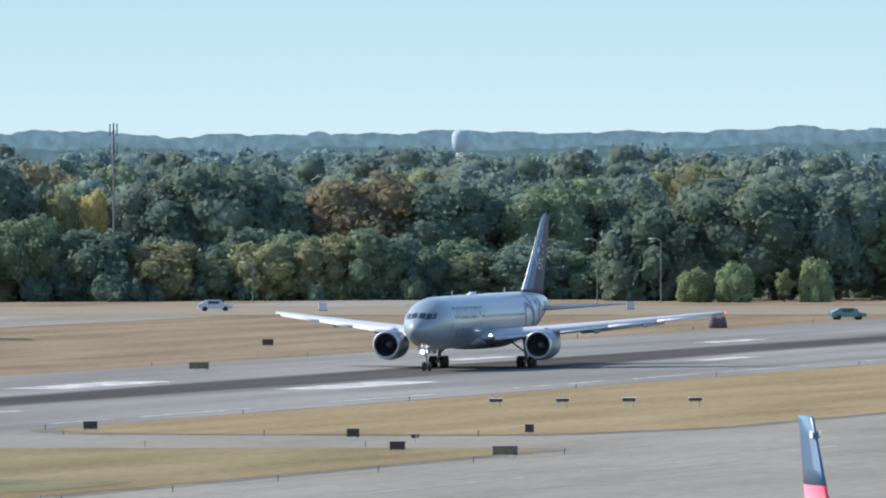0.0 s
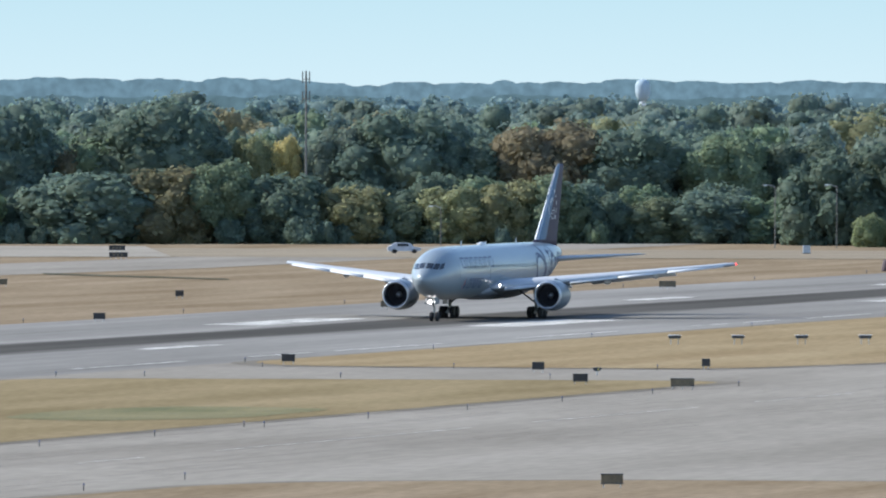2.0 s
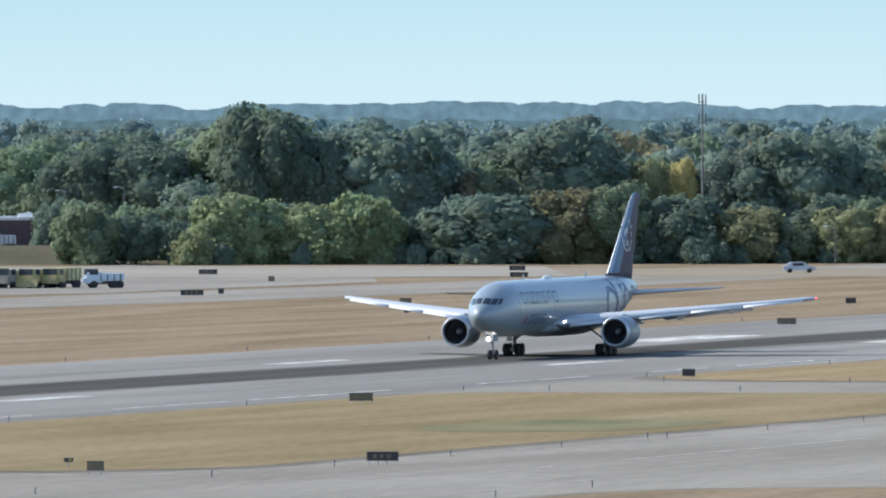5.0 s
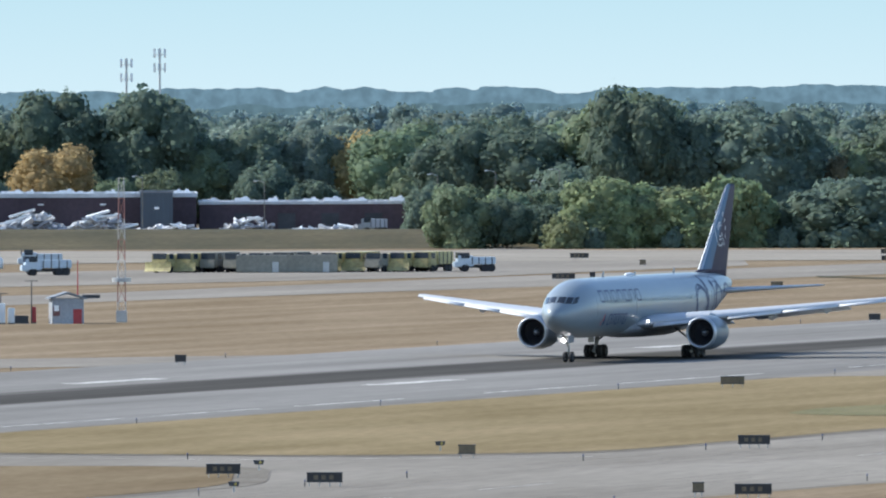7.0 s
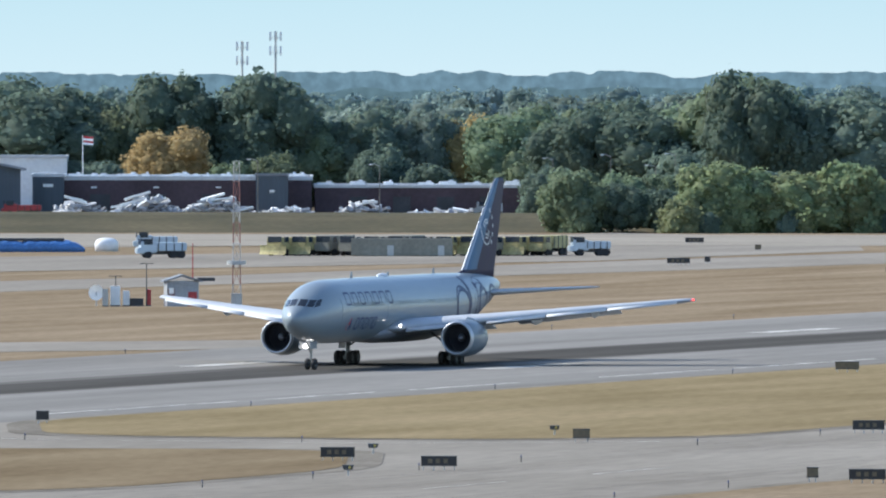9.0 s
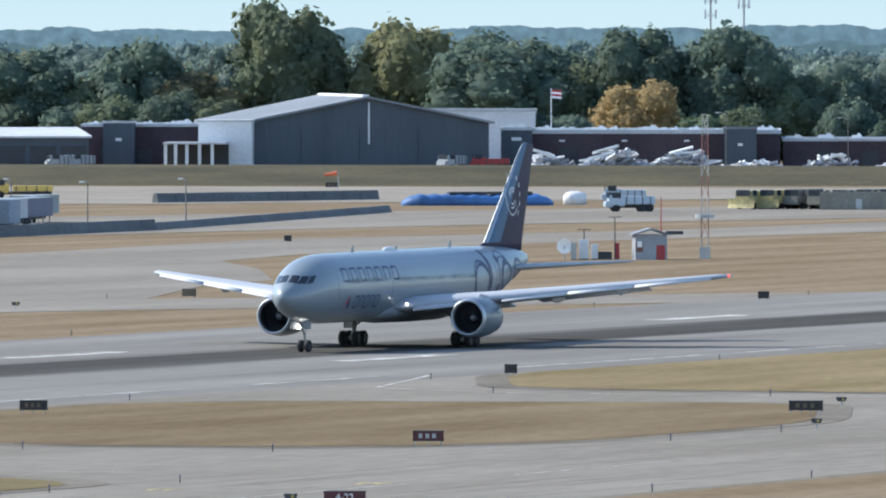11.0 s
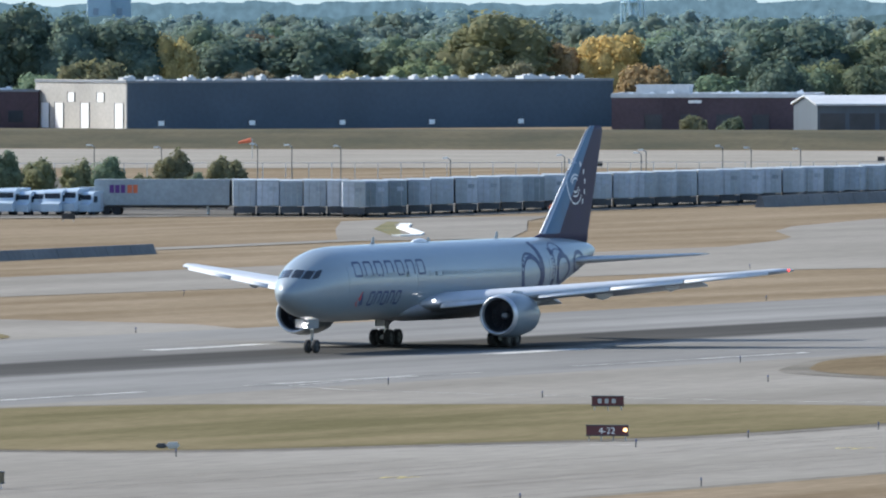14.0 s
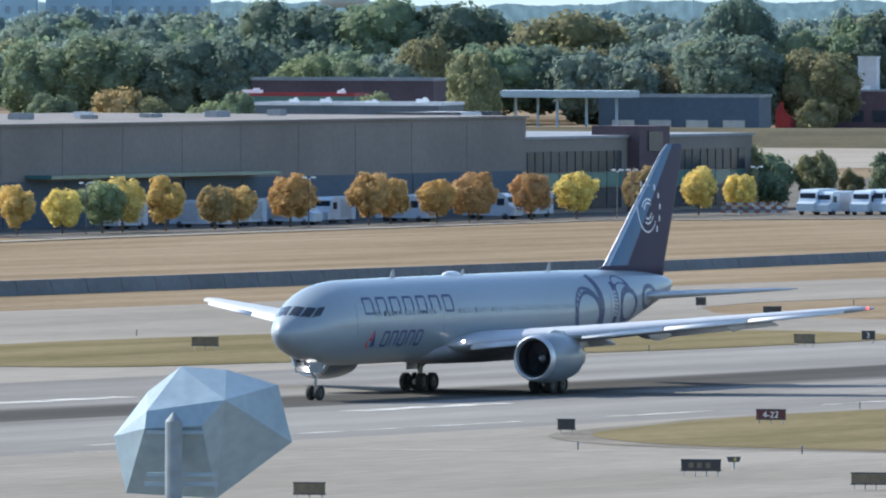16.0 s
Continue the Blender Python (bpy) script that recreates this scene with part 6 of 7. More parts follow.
def lorry(m, label, cab, body, length=7.5, h=3.0, plough=False, group="parked airport trucks"):
    """A truck, nose to -x: cab with windows, load body, wheels."""
    t = thing("truck", label, "truck", m, group)
    bm = bmesh.new()
    box(bm, -length / 2 + 1.1, 0, 0.7, 2.1, 2.4, h * 0.72, bevel=0.12)
    box(bm, -length / 2 + 0.1, 0, 0.6, 1.0, 2.2, h * 0.38, bevel=0.1)
    c = part("cab", bm, cab, t)
    part("windscreen", box(bmesh.new(), -length / 2 + 0.06, 0, 1.75, 0.1, 2.0, 0.75), M_GLASS, c)
    for s in (-1, 1):
        part("side_window", box(bmesh.new(), -length / 2 + 1.0, s * 1.2, 1.75, 1.1, 0.06, 0.7), M_GLASS, c)
    bm = bmesh.new()
    box(bm, length * 0.16, 0, 0.95, length * 0.66, 2.5, h - 0.95, bevel=0.1)
    b = part("load_body", bm, body, t)
    for i in range(4):
        part("body_rib", box(bmesh.new(), -length * 0.12 + i * length * 0.17, -1.28, 0.95, 0.12, 0.08, h - 1.0), M_DARK, b)
    part("chassis", box(bmesh.new(), 0, 0, 0.5, length * 0.94, 1.0, 0.4), M_DARK, t)
    wheels(t, (-length / 2 + 1.0, length * 0.22, length * 0.38), 2.4)
    if plough:
        bm = bmesh.new()
        rings = [[(-length / 2 - 0.7 + 0.35 * math.sin(a), y, 0.2 + 0.75 * (1 - math.cos(a))) for a in (0, 0.6, 1.2, 1.8, 2.2)] for y in (-1.9, 1.9)]
        skin(bm, rings, close=False, caps=False)
        part("plough_blade", bm, cab, t, "curved snow plough blade")
    return t


for i in range(12):
    x = -32.5 + i * 3.05
    col = (M_TRUCKY, M_TRUCKY, M_OLIVE, M_OLIVE, M_OLIVE, M_OLIVE, M_OLIVE, M_TRUCKY, M_TRUCKY, M_OLIVE, M_TRUCKY, M_TRUCKY)[i]
    body = M_OLIVE if i in (2, 3, 4, 5, 6) else M_TRUCKY
    lorry(pose(x, 1942 + (i % 3), 0, 0, 0, 62 + (i * 37) % 9), "faded yellow airport snow plough truck parked in a row" if col is M_TRUCKY else "drab grey airport truck parked in a row", col, body, 7.0, 2.35 + 0.12 * (i % 3), i in (0, 1, 7, 8, 10))
for x, w_ in ((-21, 6.5), (-14.5, 6.5)):
    t = thing("container", "long drab grey storage container beside the trucks", "container", pose(x, 1937, 0))
    part("body", box(bmesh.new(), 0, 0, 0.1, w_, 2.4, 2.2, bevel=0.04), M_OLIVE, t)
    for i in range(8):
        part("rib", box(bmesh.new(), -w_ / 2 + 0.4 + i * w_ / 8.3, -1.22, 0.15, 0.12, 0.08, 2.1), M_OLIVE, t)
    part("ladder", box(bmesh.new(), 1.8, -1.3, 0.1, 0.8, 0.1, 1.3), M_STEEL, t)
lorry(pose(6.5, 1941, 0, 0, 0, 8), "white and pale blue box truck ending a truck row", M_VAN, M_VAN, 5.0, 1.9)
lorry(pose(-48, 1917, 0, 0, 0, 10), "white box truck with pale blue body", M_VAN, M_VAN, 6.0, 2.0)
lorry(pose(-50.5, 1987, 0, 0, 0, 4), "pale grey box truck near blue tarpaulins", M_VAN, M_VAN, 5.5, 1.9)


def mound(name, label, category, m, sx, sy, sz, material, seed, n=9):
    """A covered stack: one sheet with folds over it."""
    bm = bmesh.new()
    rings = []
    for i in range(n * 4 + 1):
        q = i / (n * 4)
        taper = min(1.0, (0.12 + 9 * min(q, 1 - q)) ** 0.5)
        fold = 0.9 + 0.1 * abs(math.sin(q * n * math.pi)) + 0.12 * noise.noise((q * n * 0.8, seed, 0))
        ring = []
        for k in range(13):
            a = math.pi * k / 12
            ca, sa = math.cos(a), math.sin(a)
            ring.append((sx * (q - 0.5) + 0.12 * noise.noise((i * 0.7, k, seed)), sy / 2 * taper * math.copysign(abs(ca) ** 0.6, ca), sz * taper * fold * sa ** 0.55 if 0 < k < 12 else 0))
        rings.append(ring)
    skin(bm, rings)
    t = thing(name, label, category, m)
    part("cover", bm, material, t, smooth=True)
    return t


mound("tarpaulin_stack", "long stack under bright blue tarpaulin", "stack", pose(-69.6, 1976, 0, 0, 0, 12), 20, 4.5, 1.55, M_TARP, 3, 12)
t = thing("pallet_stack", "dark flat pallets on top of blue tarpaulins", "stack", pose(-68, 1976.3, 1.45, 0, 0, 12))
part("body", box(bmesh.new(), 0, 0, 0, 11, 2.6, 0.35, bevel=0.05), M_DARK, t)
t = thing("water_tank", "white domed tank beside blue tarpaulins", "tank", pose(-57, 1983, 0))
bm = bmesh.new()
skin(bm, [[(r * math.cos(2 * math.pi * k / 18) * 1.5, r * math.sin(2 * math.pi * k / 18), z) for k in range(18)] for z, r in ((0, 1.0), (1.1, 1.05), (1.5, 0.85), (1.75, 0.4))])
part("tank", bm, M_WHITEW, t, smooth=True)
lorry(pose(-133.8, 2046, 0, 0, 0, 5), "bright yellow low airport loader behind a wall", M_LOADER, M_LOADER, 8.2, 1.7)


def trailer(m, label, body, length=13.2, h=3.9, w=2.6, decal=None):
    """A box trailer, doors at +x."""
    t = thing("trailer", label, "trailer", m, "cargo trailers in the yard")
    part("box", box(bmesh.new(), 0, 0, 1.1, length, w, h - 1.1, bevel=0.03), body, t)
    for s in (-1, 1):
        d = part("rear_door", box(bmesh.new(), length / 2 + 0.02, s * w / 4, 1.2, 0.05, w / 2 - 0.06, h - 1.3), body, t)
        if s == 1:
            part("placard", box(bmesh.new(), length / 2 + 0.06, w * 0.2, h - 1.1, 0.03, 0.7, 0.45), M_TRGREY, d, "grey printed placard")
        part("lock_bar", rod(bmesh.new(), (length / 2 + 0.07, s * w / 4, 1.25), (length / 2 + 0.07, s * w / 4, h - 0.2), 0.03, n=6), M_STEEL, d)
    # rear guard, full width and dark to stand for shade under the trailer
    part("underride_guard", box(bmesh.new(), length / 2 - 0.15, 0, 0.35, 0.12, w * 0.94, 0.7), M_DARK, t, "rear guard, its dark colour doubling as shade")
    part("top_rail", box(bmesh.new(), 0, 0, h, length, w + 0.04, 0.06), M_STEEL, t)
    part("chassis", box(bmesh.new(), 0, 0, 0.8, length * 0.96, 1.1, 0.3), M_DARK, t)
    wheels(t, (length / 2 - 1.2, length / 2 - 2.4), w - 0.1)
    for s in (-1, 1):
        part("landing_leg", box(bmesh.new(), -length / 2 + 2.5, s * 0.7, 0, 0.15, 0.15, 1.0), M_STEEL, t)
    if decal:
        for nm, x0, sx, z, sz, mm in decal:
            part(nm, box(bmesh.new(), x0, w / 2 + 0.015, z, sx, 0.03, sz), mm, t)
    return t


proto = trailer(RUN @ pose(-1436, -246.2, 0, 0, 0, 25.7), "pale white cargo trailer parked side by side, rear doors outward", M_TRWHITE, 13.2, 3.9, 2.5)
protog = trailer(RUN @ pose(-1442.1, -246.3, 0, 0, 0, 25.7), "pale grey cargo trailer parked side by side, rear doors outward", M_TRGREY, 13.2, 3.85, 2.5)
rng = random.Random(77)
for i in range(29):
    u = -1448.2 - i * 6.1 + rng.uniform(-0.25, 0.25)
    copy_thing(protog if rng.random() < 0.4 else proto, RUN @ pose(u, -246.6 + i * 0.05, 0, 0, 0, 25.7 + rng.uniform(-1, 1)))
for k, (u, v, body, lab) in enumerate(((-1632, -252, M_TRBLUE, "navy blue"), (-1650, -258, M_TRWHITE, "white"), (-1668, -262, M_TRBLUE, "navy blue"), (-1690, -270, M_TRGREY, "grey"))):
    trailer(RUN @ pose(u, v, 0, 0, 0, 8), lab + " cargo trailer standing lengthwise in the yard", body, 14.5, 3.3)
for k in range(5):
    copy_thing(protog if k == 2 else proto, pose(-187.3 + 2.65 * k, 1576.5 - 0.4 * k, 0, 0, 0, -82.4))
trailer(pose(-196.3, 1577, 0, 0, 0, 180), "long white cargo trailer with a purple and orange name mark", M_TRWHITE, 15, 3.9, 2.6,
        [("decal_bar", 5.6 - i * 0.62, 0.5, 2.45, 0.9, M_PURPLE) for i in range(3)] + [("decal_bar", 3.6 - i * 0.62, 0.5, 2.45, 0.9, M_ORANGE) for i in range(2)])
t = thing("tractor_unit", "white road tractor coupled to a long trailer", "truck", pose(-204.6, 1577, 0, 0, 0, 180))
part("cab", box(bmesh.new(), 0, 0, 0.9, 2.2, 2.4, 2.2, bevel=0.15), M_TRWHITE, t)
part("windscreen", box(bmesh.new(), 1.1, 0, 1.9, 0.08, 2.0, 0.8), M_GLASS, t)
wheels(t, (-0.6, 0.8), 2.3)


def van(m, label):
    t = thing("van", label, "van", m, "delivery vans in a row")
    bm = bmesh.new()
    prof = [(-3.2, 0.45), (3.1, 0.45), (3.2, 1.3), (2.55, 1.55), (2.1, 2.6), (1.6, 2.85), (-3.1, 2.9), (-3.2, 2.6)]
    skin(bm, [[(x, y, z) for x, z in prof] for y in (-1.05, 1.05)])
    b = part("body", bm, M_VAN, t, "pale blue-white van body")
    part("windscreen", box(bmesh.new(), 2.36, 0, 1.6, 0.1, 1.8, 0.85), M_GLASS, b)
    for s in (-1, 1):
        part("side_window", box(bmesh.new(), 1.5, s * 1.06, 1.55, 0.9, 0.04, 0.75), M_GLASS, b)
        part("door_panel", box(bmesh.new(), -1.0, s * 1.06, 0.7, 2.4, 0.03, 1.9), M_TRWHITE, b)
    wheels(t, (-2.0, 2.0), 2.1, 0.36)
    return t


v0 = van(pose(-222, 1574, 0, 0, 0, 255), "white delivery van parked in a row")
for i in range(9):
    copy_thing(v0, pose(-220.2 + i * 1.75 + (2.2 if i > 0 else 0), 1574 + (i % 3) * 0.8, 0, 0, 0, 252 + (i * 13) % 8) @ Matrix.Diagonal((1, 1, 0.92 + 0.04 * (i % 4), 1)))
for i in range(9):
    copy_thing(v0, RUN @ pose(-1300 - i * 11 - (i % 3) * 2, -311 + (i % 2) * 2, 0, 0, 0, 90 * (i % 2)))


def car(m, label, paint):
    t = thing("car", label, "car", m)
    prof = [(-2.2, 0.35), (2.2, 0.35), (2.25, 0.75), (1.3, 0.95), (0.7, 1.45), (-1.2, 1.48), (-2.0, 1.0), (-2.25, 0.9)]
    b = part("body", skin(bmesh.new(), [[(x, y, z) for x, z in prof] for y in (-0.88, 0.88)]), paint, t)
    part("windscreen", box(bmesh.new(), 0.98, 0, 0.98, 0.35, 1.5, 0.36), M_GLASS, b)
    for s in (-1, 1):
        part("side_window", box(bmesh.new(), -0.2, s * 0.885, 1.0, 1.5, 0.03, 0.36), M_GLASS, b)
    wheels(t, (-1.35, 1.35), 1.76, 0.32)
    return t


M_CARRED = mat("dull_red_car_paint", (0.13, 0.05, 0.05), 0.4, vary=0.1, coat=0.4)
M_HEAP = mat("heap_cover", (0.07, 0.05, 0.06), 0.85, vary=0.2, scale=1.5)
car(pose(102.7, 2076, 0), "grey car on the perimeter road", M_TRGREY)
car(pose(176.5, 1972, 0, 0, 0, 10), "dark teal car on the airfield road", M_TEAL)
for x_ in (116.6, 157):
    t = thing("utility_box", "small white utility box beside the perimeter road", "box", pose(x_, 2072, 0))
    part("body", box(bmesh.new(), 0, 0, 0.15, 1.0, 0.8, 1.0, bevel=0.05), M_TRWHITE, t)
    part("plinth", box(bmesh.new(), 0, 0, 0, 1.2, 1.0, 0.15), M_BLOCK, t)
mound("salt_heap", "dull purple-brown covered heap beside the runway", "heap", pose(155, 1908, 0), 2.2, 2.2, 1.5, M_HEAP, 8, 2)

# barrier walls
def barrier(name, label, a, b, h, material, n, thick=0.6):
    t = thing(name, label, "wall", None)
    (ua, va), (ub, vb) = a, b
    L_ = math.hypot(ub - ua, vb - va)
    turn = math.degrees(math.atan2(vb - va, ub - ua))
    t.matrix_basis = RUN @ pose(ua, va, 0, 0, 0, turn)
    for i in range(n):
        bm = bmesh.new()
        skin(bm, [[(x, -thick, 0), (x, thick, 0), (x, thick * 0.4, h), (x, -thick * 0.4, h)] for x in (i * L_ / n + 0.04, (i + 1) * L_ / n - 0.04)])
        part("panel", bm, material, t)
    return t


barrier("barrier_wall", "long low dark concrete blast wall beside the taxiway", (-820, -166), (-1130, -165), 1.25, M_BLOCK, 52)
barrier("barrier_wall", "lower dark end of a blast wall", (-1130, -166), (-1228, -172), 0.95, M_BLOCK, 16)
barrier("barrier_wall", "dark grey concrete blast wall before cargo trailers", (-1512, -230), (-1640, -235), 1.3, M_BLOCK, 26)
barrier("barrier_wall", "dark grey concrete blast wall curving off", (-1640, -235), (-1790, -262), 0.9, M_BLOCK, 26)
barrier("barrier_wall", "dark upper blast wall behind cargo trailers", (-1862, -322), (-1903, -306), 1.3, M_BLOCK, 12)
t = thing("barricade", "red and white barricade fence beside the cargo building", "fence", pose(-228.3, 1571, 0, 0, 0, 6))
for r_ in range(3):
    for i in range(12):
        part("board", box(bmesh.new(), -3.6 + i * 0.62, 0, 0.25 + r_ * 0.42, 0.6, 0.06, 0.3), M_TRGREY if (i + r_) % 2 else M_CARRED, t)
for i in range(5):
    part("post", box(bmesh.new(), -3.6 + i * 1.75, 0.06, 0, 0.08, 0.08, 1.5), M_STEEL, t)

# lamp posts and fence posts
def lamp_post(m, h, label, arm=1.4, double=False, group="lamp posts"):
    t = thing("street_lamp", label, "lamp", m, group)
    part("pole", rod(bmesh.new(), (0, 0, 0), (0, 0, h), 0.08, 0.06), M_POST, t)
    for s in ((-1, 1) if double else (-1,)):
        part("arm", rod(rod(bmesh.new(), (0, 0, h - 0.1), (s * arm * 0.6, 0, h + 0.25), 0.05), (s * arm * 0.6, 0, h + 0.25), (s * arm, 0, h + 0.2), 0.05), M_STEEL, t)
        part("lamp_head", box(bmesh.new(), s * arm, 0, h + 0.1, 0.6, 0.3, 0.16, bevel=0.04), M_WHITEW, t)
    return t


for x, h_ in ((-44, 9.2), (-25, 8.4), (18, 8.3), (11, 9.9), (21, 10.1), (2, 9.4)):
    lamp_post(pose(x, 2350, 0), h_, "grey curved street lamp before the woods")
for x, y, h_ in ((157, 2130, 8.6), (166, 2135, 8.6), (112, 2160, 5.4)):
    lamp_post(pose(x, y, 0), h_, "grey street lamp at the airfield's edge")
for u in (-1320, -1391, -1394.5, -1425, -1272):
    lamp_post(RUN @ pose(u, -300, 0), 5.1, "grey car park lamp with twin heads", 1.0, True)
for i, (x, h_) in enumerate(((-188, 3.4), (-175, 3.6), (-166, 4.1), (-164, 4.1), (-155, 4.8), (-152.6, 4.4), (-144, 4.6), (-132, 4.9), (-121, 5), (-110, 5), (-99, 5.2), (-205, 4.6), (-208, 5.0), (-214, 5), (-228, 4.4), (-233, 5))):
    lamp_post(pose(x, 1800 + (i % 3) * 14, 0), h_, "thin yard lamp post behind cargo trailers", 0.7)
t = thing("fence", "thin chain-link fence with steel posts behind the cargo yard", "fence", pose(-250, 1845, 0, 0, 0, 14))
for i in range(46):
    part("post", rod(bmesh.new(), (i * 3.0, 0, 0), (i * 3.0, 0, 2.3), 0.05, n=6), M_STEEL, t)
part("rail", rod(bmesh.new(), (0, 0, 2.25), (135, 0, 2.25), 0.035, n=6), M_STEEL, t)

# yellow young trees before the cargo building and shrubs beyond the vans
YT = ((-1263, 5.2, "yellow"), (-1271, 4.9, "yellow"), (-1278, 5.6, "sage"), (-1285, 5.6, "amber"), (-1293, 5.8, "yellow"), (-1302, 4.9, "gold"), (-1310, 4.7, "amber"), (-1320, 5.6, "yellow"), (-1336, 5.7, "amber"), (-1344, 5.2, "yellow"),
      (-1353, 4.9, "yellow"), (-1359, 4.8, "amber"), (-1364, 5.4, "yellow"), (-1375, 5.4, "amber"), (-1384, 5.4, "yellow"), (-1403, 5.5, "gold"), (-1415, 5.5, "yellow"), (-1424, 4.7, "yellow"), (-1255, 5, "yellow"))
for k, (u, h_, c) in enumerate(YT):
    p = rw(u, -303 + (k % 3) * 0.8)
    tree("young", k, c, p.x, p.y, h_, h_ * (0.78 + 0.05 * (k % 4)), "young trees before the cargo building", "planted before the cargo building")
for k, (x, h_) in enumerate(((-232, 6.4), (-228, 6.8), (-224.5, 4.6), (-219, 6.9), (-215.5, 6.0), (-211.5, 5.6), (-207, 6.2), (-203.5, 4.2), (-200.5, 6.8), (-197, 4.4), (-194, 6.2), (-235, 7.2))):
    tree("sapling", k, "olive" if k % 3 else "green", x, 1612 + (k % 3) * 4, h_, h_ * 0.75, "saplings behind the delivery vans", "behind parked delivery vans")

# debris yard
def debris(x0, x1, y, h, seed, n, label):
    rng = random.Random(seed)
    t = thing("debris_pile", label, "scrap pile", pose((x0 + x1) / 2, y, 0))
    bm = bmesh.new()
    w_ = (x1 - x0) / 2
    for i in range(n):
        q = rng.uniform(-1, 1)
        top = h * (1 - abs(q) ** 2) * rng.uniform(0.3, 1.0)
        m = Matrix.Translation((q * w_, rng.uniform(-2.5, 2.5), top * rng.uniform(0.15, 0.8))) @ Euler([rng.uniform(-0.7, 0.7) for _ in range(3)]).to_matrix().to_4x4()
        box(bm, 0, 0, 0, rng.uniform(0.4, 2.4), rng.uniform(0.3, 1.4), rng.uniform(0.08, 0.5), m)
    part("scrap", bm, M_RUBBLE, t)
    for i in range(max(2, n // 40)):
        bm = bmesh.new()
        q = rng.uniform(-0.8, 0.8)
        m = Matrix.Translation((q * w_, -1.5, h * (1 - q * q) * rng.uniform(0.5, 0.85))) @ Euler((rng.uniform(-0.2, 0.2), rng.uniform(-0.45, 0.45), 0)).to_matrix().to_4x4()
        box(bm, 0, 0, 0, rng.uniform(2, 4.5), 1.2, 0.35, m, 0.08)
        part("white_panel", bm, M_DOOR, t, "bent white metal panel")


debris(-77, -69, 2395, 3.3, 1, 120, "pile of bent white scrap metal")
debris(-68, -57, 2395, 4.2, 2, 160, "pile of white scrap sheets and metal")
debris(-57, -46, 2395, 3.6, 3, 190, "tangled grey metal scrap heap")
debris(-44, -36, 2395, 1.6, 5, 70, "low grey scrap heap")
debris(-32, -24, 2395, 3.3, 4, 70, "heap of leaning white beams")
debris(-22, -6, 2385, 1.2, 6, 90, "low scattered white scrap")
debris(-4, 10, 2380, 1.0, 7, 60, "low scattered pale scrap at the bank")
lorry(pose(-82, 2390, 0), "red flatbed truck beside scrap piles", M_REDPAINT, M_REDPAINT, 6, 1.8)
for k, (x, y) in enumerate(((-168, 2385), (-150, 2386), (-147, 2387), (-88, 2386), (-8, 2382))):
    lorry(pose(x, y, 0, 0, 0, 15 * (k % 4)), "white box truck parked before the sheds", M_TRWHITE, M_TRWHITE, 4.2, 2.3, group="white trucks before the sheds")

# instrument hut, lattice mast and landing-system equipment
# shade on the hut walls is put into this grey
M_HUT = mat("hut_shade_grey", (0.29, 0.305, 0.33), 0.7, vary=0.12, scale=2)
t = thing("hut", "small grey equipment hut with red panels and a low gable roof", "hut", pose(-37.2, 1563, -0.1, 0, 0, 8))
part("wall", box(bmesh.new(), 0, 0, 0.1, 3.3, 3, 2.6), M_HUT, t, "grey wall with shade in its colour")
part("roof", skin(bmesh.new(), [[(-2.0, y, 2.6), (0, y, 3.2), (2.0, y, 2.6), (2.0, y, 2.75), (0, y, 3.4), (-2.0, y, 2.75)] for y in (-1.8, 1.8)]), M_DROOF, t)
part("corner_panel", box(bmesh.new(), -1.2, -1.53, 0.9, 0.7, 0.06, 1.0), M_CARRED, t, "red panel")
part("door", box(bmesh.new(), 1.0, -1.53, 0.1, 0.9, 0.06, 1.5), M_REDPAINT, t, "red door")
part("window", box(bmesh.new(), -1.2, -1.56, 1.4, 0.5, 0.05, 0.6), M_DOOR, t)
part("whip_mast", rod(bmesh.new(), (1.2, 0, 3.0), (1.2, 0, 6.6), 0.07, 0.04), M_REDPAINT, t)
part("side_tank", box(bmesh.new(), 2.6, 0, 2.7, 1.8, 0.4, 0.35), M_DARK, t)
t = thing("lattice_mast", "slender red and white lattice mast with a dish ring", "mast", pose(-31.6, 1570, 0))
for k in range(7):
    bm = bmesh.new()
    z0, z1 = k * 2.14, (k + 1) * 2.14
    s0, s1 = 0.42 - 0.02 * k, 0.42 - 0.02 * (k + 1)
    cs = [(1, 1), (-1, 1), (-1, -1), (1, -1)]
    for i in range(4):
        (ax, ay), (bx, by) = cs[i], cs[(i + 1) % 4]
        rod(bm, (ax * s0, ay * s0, z0), (ax * s1, ay * s1, z1), 0.05, n=6)
        rod(bm, (ax * s0, ay * s0, z0), (bx * s1, by * s1, z1), 0.03, n=5)
        rod(bm, (ax * s1, ay * s1, z1), (bx * s1, by * s1, z1), 0.03, n=5)
    part("mast_section", bm, M_MASTRED if k % 2 else M_MASTWHT, t, "faded red section" if k % 2 else "faded white section")
part("dish_ring", rod(bmesh.new(), (0, 0, 4.2), (0, 0, 4.6), 1.0, n=16), M_STEEL, t)
part("base_box", box(bmesh.new(), 0, -0.3, 0, 1.1, 0.9, 1.2), M_STEEL, t)
t = thing("dish_antenna", "small white dish antenna on a stand", "antenna", pose(-46, 1563, 0))
bm = bmesh.new()
skin(bm, [[(r * math.cos(2 * math.pi * k / 16), -0.5 * r * r, 1.4 + r * math.sin(2 * math.pi * k / 16)) for k in range(16)] for r in (0.05, 0.4, 0.8)], caps=False)
part("dish", bm, M_DOOR, t, smooth=True)
part("stand", rod(bmesh.new(), (0, 0, 0), (0, 0, 1.4), 0.08), M_STEEL, t)
